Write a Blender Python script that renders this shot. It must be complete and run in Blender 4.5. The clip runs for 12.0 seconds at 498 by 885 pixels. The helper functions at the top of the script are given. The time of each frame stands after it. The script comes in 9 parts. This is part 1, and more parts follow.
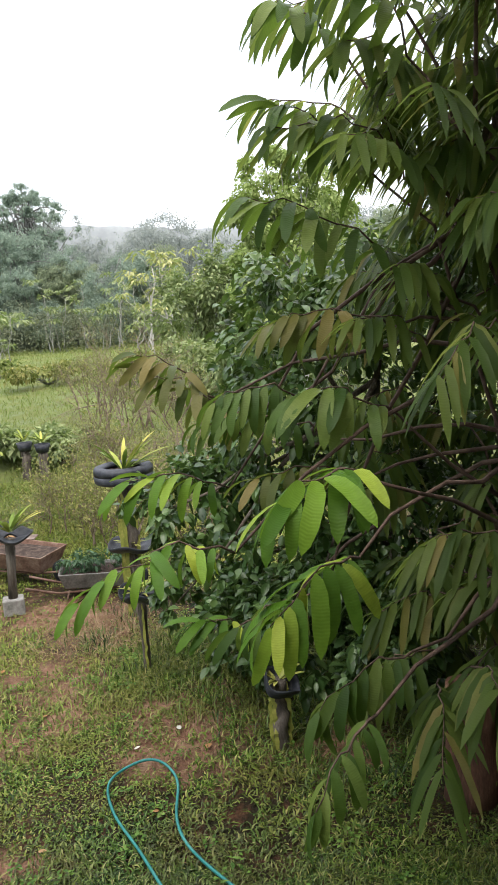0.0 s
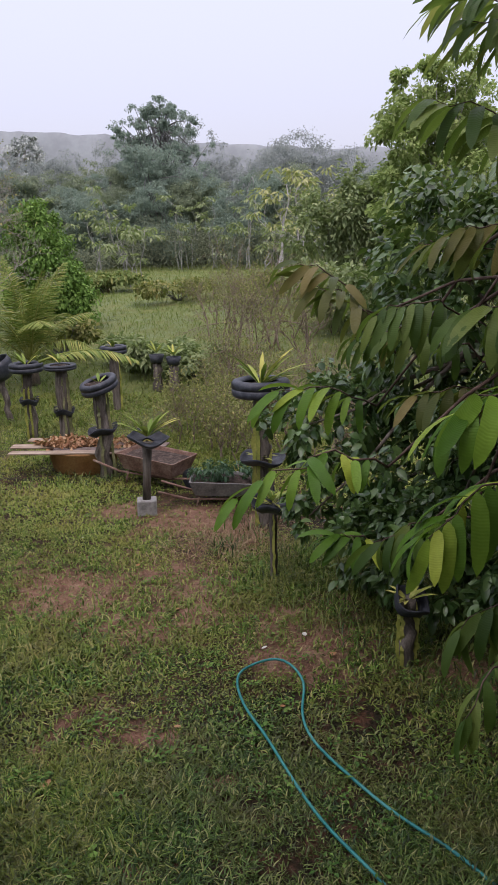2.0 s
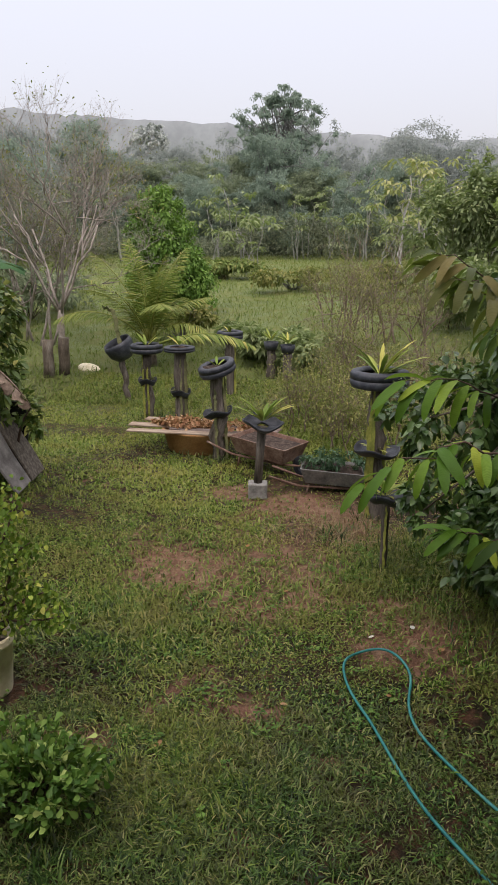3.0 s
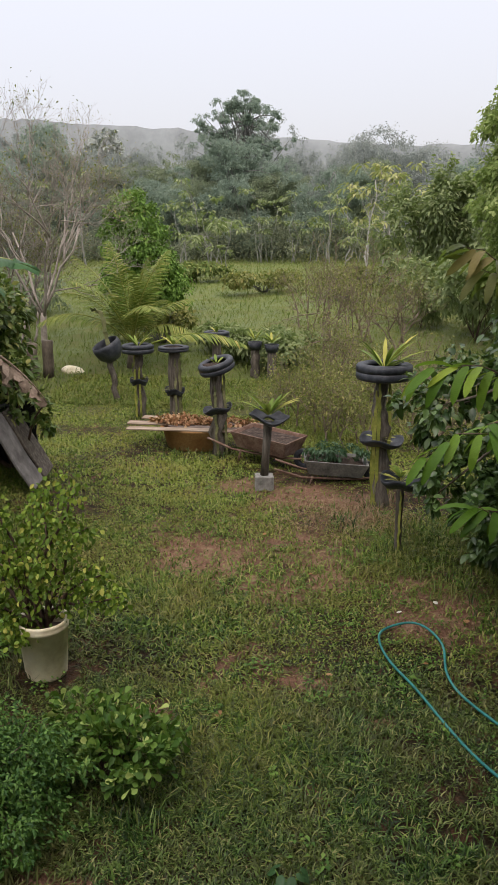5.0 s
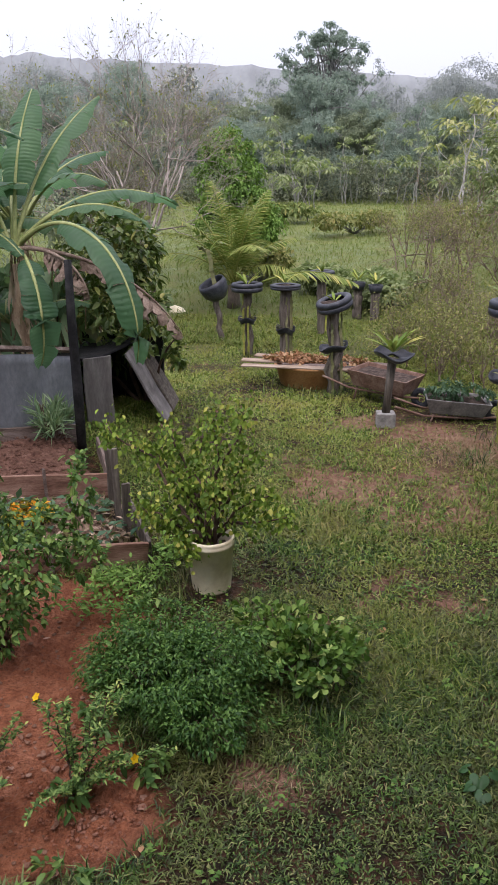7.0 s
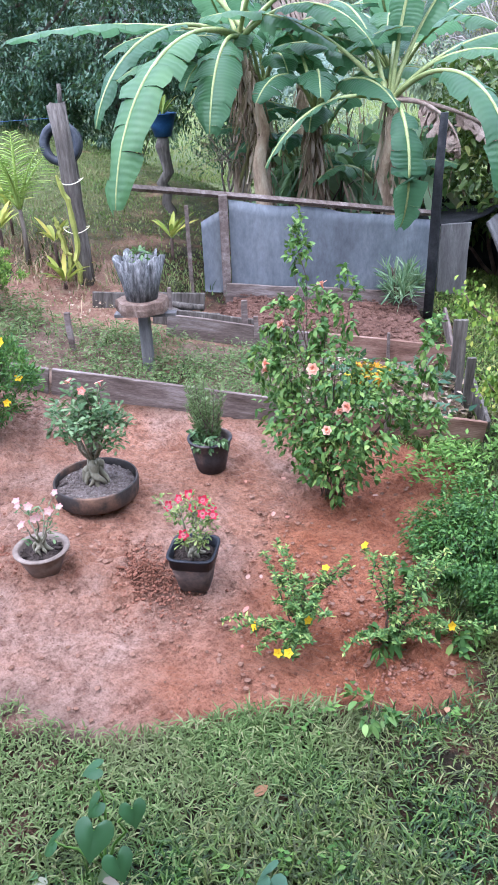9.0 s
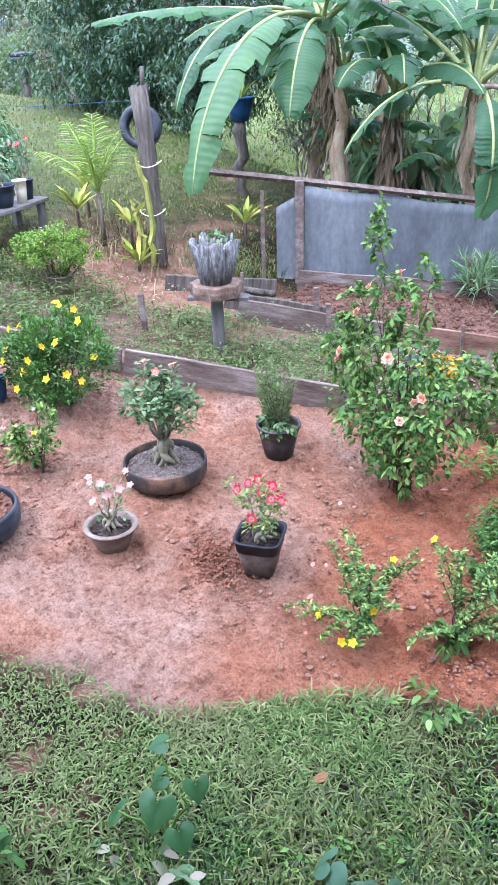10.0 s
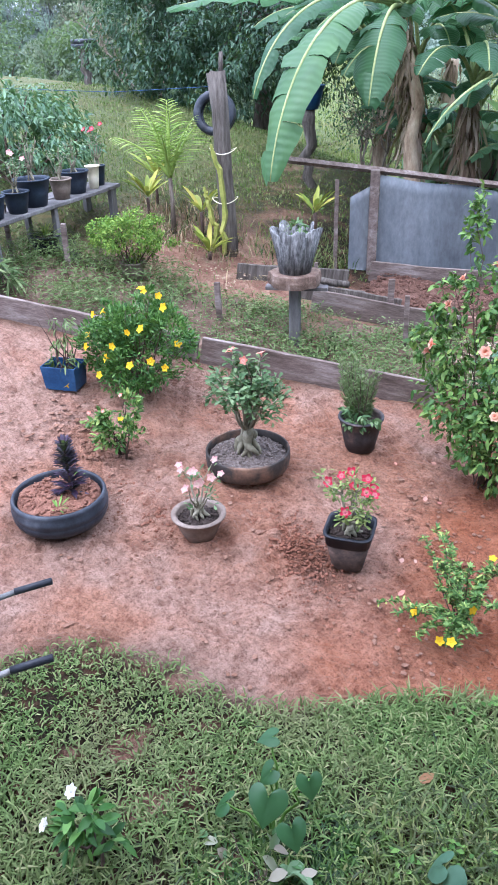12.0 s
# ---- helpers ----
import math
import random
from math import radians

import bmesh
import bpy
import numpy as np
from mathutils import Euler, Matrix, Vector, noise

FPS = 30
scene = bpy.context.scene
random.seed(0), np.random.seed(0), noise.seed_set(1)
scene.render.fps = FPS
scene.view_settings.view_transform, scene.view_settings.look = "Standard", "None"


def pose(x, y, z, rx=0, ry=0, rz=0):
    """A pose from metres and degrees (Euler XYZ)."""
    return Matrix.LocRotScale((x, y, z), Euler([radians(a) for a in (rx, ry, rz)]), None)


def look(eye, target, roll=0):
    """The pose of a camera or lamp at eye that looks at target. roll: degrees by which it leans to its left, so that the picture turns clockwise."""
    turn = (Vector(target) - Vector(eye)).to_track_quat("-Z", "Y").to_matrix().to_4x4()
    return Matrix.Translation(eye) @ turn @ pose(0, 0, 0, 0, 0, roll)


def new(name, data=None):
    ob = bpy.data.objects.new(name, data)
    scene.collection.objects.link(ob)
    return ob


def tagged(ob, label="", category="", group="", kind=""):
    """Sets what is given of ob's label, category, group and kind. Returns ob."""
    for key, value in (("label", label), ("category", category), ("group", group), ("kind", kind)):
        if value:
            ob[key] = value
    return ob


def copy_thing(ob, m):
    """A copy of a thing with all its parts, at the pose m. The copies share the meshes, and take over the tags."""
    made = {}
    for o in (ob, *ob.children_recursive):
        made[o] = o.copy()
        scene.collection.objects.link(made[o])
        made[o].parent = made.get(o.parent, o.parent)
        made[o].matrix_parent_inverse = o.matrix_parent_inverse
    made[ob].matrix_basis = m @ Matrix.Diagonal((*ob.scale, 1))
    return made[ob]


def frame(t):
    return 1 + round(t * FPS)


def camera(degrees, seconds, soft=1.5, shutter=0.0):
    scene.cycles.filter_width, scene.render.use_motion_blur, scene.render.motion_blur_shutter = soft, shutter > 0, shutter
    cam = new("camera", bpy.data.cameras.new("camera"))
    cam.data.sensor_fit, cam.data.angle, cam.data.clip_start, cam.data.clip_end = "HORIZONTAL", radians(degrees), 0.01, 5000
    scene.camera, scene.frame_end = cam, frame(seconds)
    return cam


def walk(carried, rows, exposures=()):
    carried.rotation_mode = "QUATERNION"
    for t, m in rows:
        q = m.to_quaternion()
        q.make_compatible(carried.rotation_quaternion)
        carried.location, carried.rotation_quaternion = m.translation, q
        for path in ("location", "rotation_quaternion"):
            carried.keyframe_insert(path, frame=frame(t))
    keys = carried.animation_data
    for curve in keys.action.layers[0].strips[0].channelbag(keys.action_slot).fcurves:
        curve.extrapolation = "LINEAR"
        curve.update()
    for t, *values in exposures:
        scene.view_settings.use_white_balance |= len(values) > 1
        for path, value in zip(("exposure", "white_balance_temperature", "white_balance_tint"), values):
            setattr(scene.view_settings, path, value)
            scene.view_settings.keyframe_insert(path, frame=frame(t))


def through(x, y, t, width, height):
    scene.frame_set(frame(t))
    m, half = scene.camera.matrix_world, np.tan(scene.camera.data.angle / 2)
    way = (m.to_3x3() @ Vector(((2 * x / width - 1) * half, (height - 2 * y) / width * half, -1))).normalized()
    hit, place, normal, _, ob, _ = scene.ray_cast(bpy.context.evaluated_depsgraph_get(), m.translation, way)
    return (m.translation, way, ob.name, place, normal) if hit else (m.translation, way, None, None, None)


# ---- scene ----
cam = camera(36.6, 12.0, 0.5)
PATH = [
    (0, (0.034, -0.053, 3.3), (0.101, 1.917, 2.961), -4.2),
    (0.5, (-0.118, -0.106, 3.239), (-0.058, 1.842, 2.789), -3.9),
    (1, (-0.204, -0.123, 3.222), (-0.153, 1.811, 2.718), -2.9),
    (1.5, (-0.231, -0.122, 3.217), (-0.314, 1.81, 2.708), -2.0),
    (2, (-0.235, -0.106, 3.212), (-0.47, 1.814, 2.702), -1.6),
    (2.5, (-0.257, -0.144, 3.204), (-0.633, 1.753, 2.691), -0.9),
    (3, (-0.372, -0.206, 3.184), (-0.869, 1.657, 2.655), -0.0),
    (3.2, (-0.425, -0.244, 3.185), (-0.922, 1.619, 2.653), 0.0),
    (4.8, (-0.847, -0.611, 3.137), (-1.233, 1.28, 2.614), 0.1),
    (5, (-0.911, -0.659, 3.131), (-1.297, 1.234, 2.613), -0.3),
    (5.5, (-1.07, -0.758, 3.119), (-1.451, 1.135, 2.599), -0.7),
    (6, (-1.245, -0.9, 3.077), (-1.648, 0.984, 2.542), 0.3),
    (6.5, (-1.428, -0.959, 3.056), (-1.905, 0.888, 2.456), -0.4),
    (6.9, (-1.552, -1.013, 3.042), (-2.064, 0.812, 2.402), -0.7),
    (7, (-1.581, -1.022, 3.035), (-2.126, 0.789, 2.385), -0.6),
    (7.1, (-1.609, -1.018, 3.026), (-2.199, 0.775, 2.365), -0.8),
    (7.2, (-1.615, -1.03, 3.022), (-2.247, 0.745, 2.35), -0.9),
    (7.5, (-1.641, -1.053, 3.017), (-2.405, 0.656, 2.314), -1.1),
    (7.6, (-1.655, -1.053, 2.999), (-2.457, 0.636, 2.29), -1.0),
    (7.7, (-1.676, -1.021, 2.992), (-2.527, 0.637, 2.268), -1.0),
    (9.3, (-1.784, -1.102, 2.907), (-3.025, 0.153, 1.966), -2.4),
    (9.5, (-1.8, -1.12, 2.901), (-3.064, 0.113, 1.961), -2.2),
    (10, (-1.831, -1.135, 2.906), (-3.134, 0.051, 1.961), -2.1),
    (10.5, (-1.881, -1.167, 2.897), (-3.219, -0.036, 1.933), -2.1),
    (11, (-1.943, -1.22, 2.888), (-3.296, -0.107, 1.924), -2.3),
    (11.5, (-2.016, -1.265, 2.888), (-3.367, -0.15, 1.922), -2.1),
    (12, (-2.102, -1.363, 2.88), (-3.453, -0.244, 1.919), -1.8),
]
EXPOSURES = [(0.0, 0.88, 6700, 12), (0.5, 1.11, 5500, 33), (1.2, 1.0, 5500, 34), (1.6, 0.5, 5700, 32), (2.0, 0.05, 6350, 25), (2.6, 0.09, 6850, 21), (3.0, 0.1, 6850, 18), (6.0, 0.15, 7000, 16), (6.5, 0.44, 6700, 20), (7.0, 0.38, 6350, 24), (7.7, 0.85, 5750, 23), (9.3, 1.75, 5150, 20), (11.0, 1.88, 5150, 19), (11.5, 1.84, 5150, 18), (12.0, 1.54, 5200, 19)]
walk(cam, [(t, look(eye, target, roll)) for t, eye, target, roll in PATH], EXPOSURES)

# ---- sky and light: a rainy, overcast afternoon ----
world = bpy.data.worlds.new("overcast")
scene.world = world
world.use_nodes = True
wn, wl = world.node_tree.nodes, world.node_tree.links
wn.clear()
sky = wn.new("ShaderNodeTexSky")
sky.sky_type, sky.sun_disc = "NISHITA", False
sky.sun_elevation, sky.sun_rotation = radians(62), radians(150)
sky.air_density, sky.dust_density = 1.5, 6.0
cool = wn.new("ShaderNodeBackground")
cool.inputs["Strength"].default_value = 0.05
wl.new(sky.outputs[0], cool.inputs["Color"])
coord = wn.new("ShaderNodeTexCoord")
split = wn.new("ShaderNodeSeparateXYZ")
wl.new(coord.outputs["Generated"], split.inputs[0])
ramp = wn.new("ShaderNodeValToRGB")
ramp.color_ramp.elements[0].position, ramp.color_ramp.elements[0].color = 0.03, (0.44, 0.475, 0.535, 1)
ramp.color_ramp.elements[1].position, ramp.color_ramp.elements[1].color = 0.8, (1.3, 1.31, 1.33, 1)
middle = ramp.color_ramp.elements.new(0.38)
middle.color = (0.575, 0.62, 0.705, 1)
wl.new(split.outputs["Z"], ramp.inputs[0])
cloud = wn.new("ShaderNodeBackground")
cloud.inputs["Strength"].default_value = 1.25
wl.new(ramp.outputs[0], cloud.inputs["Color"])
both = wn.new("ShaderNodeAddShader")
wl.new(cool.outputs[0], both.inputs[0])
wl.new(cloud.outputs[0], both.inputs[1])
wout = wn.new("ShaderNodeOutputWorld")
wl.new(both.outputs[0], wout.inputs[0])
sun = new("sun", bpy.data.lights.new("sun", "SUN"))
sun.data.energy, sun.data.angle, sun.data.color = 0.8, radians(25), (1.0, 0.97, 0.92)
sun.matrix_world = look((-6, -9, 22), (0, 0, 0))


# ---- materials ----
def nodes(name, rough=0.8, spec=0.4):
    m = bpy.data.materials.new(name)
    m.use_nodes = True
    n, l = m.node_tree.nodes, m.node_tree.links
    b = n["Principled BSDF"]
    b.inputs["Roughness"].default_value = rough
    b.inputs["Specular IOR Level"].default_value = spec
    return m, n, l, b


def ramp_of(n, l, fac, cols):
    r = n.new("ShaderNodeValToRGB")
    e = r.color_ramp.elements
    while len(e) < len(cols):
        e.new(0.5)
    for k, (p, c) in enumerate(cols):
        e[k].position, e[k].color = p, (*c, 1)
    l.new(fac, r.inputs[0])
    return r.outputs[0]


def noise_of(n, l, scale, detail=4, rough=0.6, vec=None):
    t = n.new("ShaderNodeTexNoise")
    t.inputs["Scale"].default_value, t.inputs["Detail"].default_value, t.inputs["Roughness"].default_value = scale, detail, rough
    if vec is not None:
        l.new(vec, t.inputs["Vector"])
    return t.outputs["Fac"]


def mixc(n, l, fac, a, b, blend="MIX"):
    m = n.new("ShaderNodeMix")
    m.data_type, m.blend_type = "RGBA", blend
    for sock, v in ((m.inputs["Factor"], fac), (m.inputs[6], a), (m.inputs[7], b)):
        if isinstance(v, (int, float)):
            sock.default_value = v
        elif isinstance(v, tuple):
            sock.default_value = (*v, 1)
        else:
            l.new(v, sock)
    return m.outputs[2]


def bump_of(n, l, b, height, strength, dist):
    u = n.new("ShaderNodeBump")
    u.inputs["Strength"].default_value, u.inputs["Distance"].default_value = strength, dist
    l.new(height, u.inputs["Height"])
    l.new(u.outputs[0], b.inputs["Normal"])


def rough_mat(name, dark, mid, light, scale=6.0, fine=60.0, rough=0.8, bump=0.5, dist=0.01, stretch=(1, 1, 1), spec=0.25, metal=0.0, grit=0.7):
    """A worn surface: broad stains and fine grain, on the object's own coordinates."""
    m, n, l, b = nodes(name, rough, spec)
    b.inputs["Metallic"].default_value = metal
    tc = n.new("ShaderNodeTexCoord")
    mp = n.new("ShaderNodeMapping")
    mp.inputs["Scale"].default_value = stretch
    l.new(tc.outputs["Object"], mp.inputs["Vector"])
    info = n.new("ShaderNodeObjectInfo")
    add = n.new("ShaderNodeVectorMath")
    l.new(mp.outputs[0], add.inputs[0])
    l.new(info.outputs["Random"], add.inputs[1])
    a = noise_of(n, l, scale, 5, 0.65, add.outputs[0])
    f = noise_of(n, l, fine, 4, 0.7, add.outputs[0])
    col = ramp_of(n, l, a, [(0.3, dark), (0.5, mid), (0.72, light)])
    grain = ramp_of(n, l, f, [(0.3, (0.55, 0.55, 0.55)), (0.7, (1.0, 1.0, 1.0))])
    l.new(mixc(n, l, grit, col, grain, "MULTIPLY"), b.inputs["Base Color"])
    bump_of(n, l, b, f, bump, dist)
    return m


def leaf_mat(name, cols, rough=0.42, through=0.18, veins=0.0, tint=(0.25, 0.4, 0.05), patch=None, gloss=0.13):
    """Leaves: each leaf has its own tone; light passes through in part."""
    m, n, l, b = nodes(name, rough, gloss)
    g = n.new("ShaderNodeNewGeometry")
    col = ramp_of(n, l, g.outputs["Random Per Island"], cols)
    tc = n.new("ShaderNodeTexCoord")
    blot = noise_of(n, l, 9.0, 3, 0.6, tc.outputs["Object"])
    tone = ramp_of(n, l, blot, [(0.3, (0.72, 0.72, 0.66)), (0.7, (1.0, 1.0, 1.0))])
    col = mixc(n, l, 0.8, col, tone, "MULTIPLY")
    if patch:
        spots = ramp_of(n, l, noise_of(n, l, 1.6, 5, 0.65, tc.outputs["Object"]), [(0.42, (0, 0, 0)), (0.66, (1, 1, 1))])
        col = mixc(n, l, spots, col, mixc(n, l, 0.6, col, patch))
    if veins:
        w = n.new("ShaderNodeTexWave")
        w.wave_type, w.bands_direction = "BANDS", "Y"
        w.inputs["Scale"].default_value, w.inputs["Distortion"].default_value = 8.0, 0.5
        l.new(tc.outputs["UV"], w.inputs["Vector"])
        bump_of(n, l, b, w.outputs["Fac"], veins * 0.6, 0.006)
        edge = ramp_of(n, l, w.outputs["Fac"], [(0.0, (0.72, 0.74, 0.66)), (0.6, (1, 1, 1))])
        col = mixc(n, l, 0.25, col, edge, "MULTIPLY")
    l.new(col, b.inputs["Base Color"])
    t = n.new("ShaderNodeBsdfTranslucent")
    l.new(mixc(n, l, 0.5, col, tint), t.inputs["Color"])
    mix = n.new("ShaderNodeMixShader")
    mix.inputs[0].default_value = through
    l.new(b.outputs[0], mix.inputs[1])
    l.new(t.outputs[0], mix.inputs[2])
    l.new(mix.outputs[0], n["Material Output"].inputs["Surface"])
    return m


def ground_material():
    """Turf soil, straw-covered earth and wet red clay, laid out by the ground's own cover values."""
    m, n, l, b = nodes("garden_ground", 0.75, 0.12)
    geo = n.new("ShaderNodeNewGeometry")
    at = n.new("ShaderNodeVertexColor")
    at.layer_name = "cover"
    sp = n.new("ShaderNodeSeparateColor")
    l.new(at.outputs["Color"], sp.inputs[0])
    big = noise_of(n, l, 1.1, 5, 0.6, geo.outputs["Position"])
    mid = noise_of(n, l, 7.0, 6, 0.7, geo.outputs["Position"])
    fine = noise_of(n, l, 45.0, 5, 0.75, geo.outputs["Position"])
    # Turf soil goes near-black so gaps between blades read as shade; red-brown is soil.
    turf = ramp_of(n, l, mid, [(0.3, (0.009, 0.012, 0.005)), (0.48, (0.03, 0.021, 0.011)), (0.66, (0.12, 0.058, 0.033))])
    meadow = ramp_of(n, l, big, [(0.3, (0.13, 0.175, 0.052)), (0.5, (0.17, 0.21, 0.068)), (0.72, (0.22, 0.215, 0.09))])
    straw = ramp_of(n, l, mid, [(0.28, (0.15, 0.07, 0.046)), (0.5, (0.29, 0.155, 0.105)), (0.7, (0.41, 0.28, 0.19))])
    clay = ramp_of(n, l, mid, [(0.25, (0.215, 0.115, 0.08)), (0.5, (0.37, 0.238, 0.178)), (0.75, (0.45, 0.308, 0.24))])
    warm = ramp_of(n, l, big, [(0.4, (1.0, 0.8, 0.68)), (0.54, (1.0, 1.0, 1.0))])
    clay = mixc(n, l, 0.9, clay, warm, "MULTIPLY")
    churn = ramp_of(n, l, noise_of(n, l, 19.0, 6, 0.7, geo.outputs["Position"]), [(0.36, (0.66, 0.58, 0.53)), (0.5, (1.02, 1.0, 0.99)), (0.7, (1.12, 1.1, 1.09))])
    clay = mixc(n, l, 0.85, clay, churn, "MULTIPLY")
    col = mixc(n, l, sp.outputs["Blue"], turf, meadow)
    col = mixc(n, l, sp.outputs["Green"], col, straw)
    fresh = ramp_of(n, l, mid, [(0.25, (0.165, 0.05, 0.023)), (0.5, (0.34, 0.124, 0.06)), (0.75, (0.45, 0.195, 0.11))])
    clay = mixc(n, l, at.outputs["Alpha"], clay, fresh)
    col = mixc(n, l, sp.outputs["Red"], col, clay)
    grain = ramp_of(n, l, fine, [(0.3, (0.45, 0.42, 0.4)), (0.52, (0.97, 0.97, 0.97)), (0.75, (1.06, 1.06, 1.06))])
    pit = noise_of(n, l, 42.0, 6, 0.75, geo.outputs["Position"])
    pits = ramp_of(n, l, pit, [(0.34, (0.5, 0.42, 0.38)), (0.46, (0.95, 0.93, 0.92)), (0.7, (1.12, 1.12, 1.12))])
    crumb = ramp_of(n, l, noise_of(n, l, 90.0, 5, 0.8, geo.outputs["Position"]), [(0.34, (0.62, 0.54, 0.5)), (0.48, (1, 1, 1))])
    dirt = mixc(n, l, 0.8, mixc(n, l, 0.85, col, pits, "MULTIPLY"), crumb, "MULTIPLY")
    col = mixc(n, l, sp.outputs["Red"], col, dirt)
    l.new(mixc(n, l, 0.75, col, grain, "MULTIPLY"), b.inputs["Base Color"])
    wet = ramp_of(n, l, big, [(0.4, (0.38, 0.38, 0.38)), (0.6, (0.72, 0.72, 0.72))])
    l.new(wet, b.inputs["Roughness"])
    sumh = n.new("ShaderNodeMath")
    sumh.operation = "ADD"
    l.new(pit, sumh.inputs[0])
    l.new(fine, sumh.inputs[1])
    lump = n.new("ShaderNodeMath")
    lump.operation = "MULTIPLY_ADD"
    lump.inputs[1].default_value = 2.2
    l.new(noise_of(n, l, 16.0, 5, 0.65, geo.outputs["Position"]), lump.inputs[0])
    l.new(sumh.outputs[0], lump.inputs[2])
    bump_of(n, l, b, lump.outputs[0], 0.9, 0.03)
    return m


M_GROUND = ground_material()
M_BARK = rough_mat("grey_bark", (0.07, 0.055, 0.045), (0.16, 0.13, 0.1), (0.3, 0.27, 0.23), 5, 40, 0.9, 0.8, 0.02, (1, 1, 0.3))
M_TWIG = rough_mat("brown_twig", (0.05, 0.03, 0.02), (0.1, 0.065, 0.05), (0.18, 0.12, 0.09), 8, 60, 0.8)
M_PALE = rough_mat("pale_bark", (0.25, 0.24, 0.22), (0.42, 0.41, 0.38), (0.6, 0.58, 0.54), 4, 30, 0.85)
M_OLD = rough_mat("old_post_wood", (0.055, 0.045, 0.037), (0.135, 0.116, 0.097), (0.25, 0.222, 0.19), 7, 50, 0.9, 0.9, 0.012, (3, 3, 0.35))
M_BOARD = rough_mat("weathered_board", (0.085, 0.062, 0.05), (0.18, 0.138, 0.118), (0.32, 0.272, 0.25), 5, 40, 0.85, 0.8, 0.006, (0.5, 3, 3))
M_REDBOARD = rough_mat("red_brown_board", (0.12, 0.062, 0.042), (0.24, 0.138, 0.1), (0.37, 0.245, 0.19), 5, 40, 0.85, 0.8, 0.006, (0.5, 3, 3))
M_RUBBER = rough_mat("wet_tyre_rubber", (0.016, 0.018, 0.023), (0.036, 0.041, 0.052), (0.085, 0.092, 0.105), 6, 50, 0.42, 0.5, 0.004)
M_RUBBER_MUD = rough_mat("muddy_tyre_rubber", (0.02, 0.018, 0.017), (0.05, 0.042, 0.036), (0.24, 0.14, 0.09), 4, 45, 0.65, 0.5, 0.005)
M_SOIL = rough_mat("potting_soil", (0.03, 0.02, 0.016), (0.07, 0.05, 0.04), (0.16, 0.12, 0.1), 14, 90, 0.9, 1.0, 0.02)
M_BEDSOIL = rough_mat("brown_bed_soil", (0.085, 0.05, 0.034), (0.16, 0.1, 0.07), (0.25, 0.17, 0.125), 9, 80, 0.9, 1.0, 0.02)
M_SCRUBWOOD = rough_mat("brown_scrub_wood", (0.14, 0.105, 0.08), (0.25, 0.195, 0.15), (0.37, 0.305, 0.24), 6, 50, 0.9)
M_DRYWOOD = rough_mat("grey_dry_wood", (0.23, 0.195, 0.165), (0.36, 0.315, 0.275), (0.49, 0.44, 0.4), 6, 50, 0.9)
M_BEDRED = rough_mat("red_brown_bed_soil", (0.07, 0.034, 0.022), (0.15, 0.076, 0.052), (0.24, 0.14, 0.105), 12, 80, 0.9, 1.0, 0.02)
M_REDSOIL = rough_mat("red_soil", (0.16, 0.07, 0.045), (0.3, 0.14, 0.09), (0.42, 0.22, 0.15), 12, 80, 0.9, 1.0, 0.02)


# ---- shape helpers ----
RNG = np.random.default_rng(7)


def part(name, bm, material, parent=None, label=""):
    me = bpy.data.meshes.new(name)
    bm.to_mesh(me)
    bm.free()
    me.materials.append(material)
    ob = new(name, me)
    ob.parent = parent
    if label:
        ob["label"] = label
    return ob


def mesh_of(name, V, F, material, parent=None, label="", uv=None, smooth=True):
    """A mesh from arrays: V of n x 3 corners, F a list of k x 3 or k x 4 arrays of faces."""
    me = bpy.data.meshes.new(name)
    V = np.asarray(V, np.float32)
    F = [np.asarray(f, np.int32) for f in (F if isinstance(F, (list, tuple)) else [F]) if len(f)]
    me.vertices.add(len(V))
    me.vertices.foreach_set("co", V.ravel())
    loops = np.concatenate([f.ravel() for f in F])
    total = np.concatenate([np.full(len(f), f.shape[1], np.int32) for f in F])
    start = np.concatenate([[0], np.cumsum(total)[:-1]]).astype(np.int32)
    me.loops.add(len(loops))
    me.loops.foreach_set("vertex_index", loops)
    me.polygons.add(len(total))
    me.polygons.foreach_set("loop_start", start)
    me.polygons.foreach_set("loop_total", total)
    me.polygons.foreach_set("use_smooth", np.full(len(total), smooth))
    if uv is not None:
        layer = me.uv_layers.new(name="UVMap")
        layer.data.foreach_set("uv", np.asarray(uv, np.float32)[loops].ravel())
    me.update(calc_edges=True)
    me.materials.append(material)
    ob = new(name, me)
    ob.parent = parent
    if label:
        ob["label"] = label
    return ob


def thing(name, m, label, category, group="", kind=""):
    e = new(name)
    e.empty_display_size = 0.1
    e.matrix_world = m
    return tagged(e, label, category, group, kind)


def unit(a):
    return a / np.maximum(np.linalg.norm(a, axis=-1, keepdims=True), 1e-9)


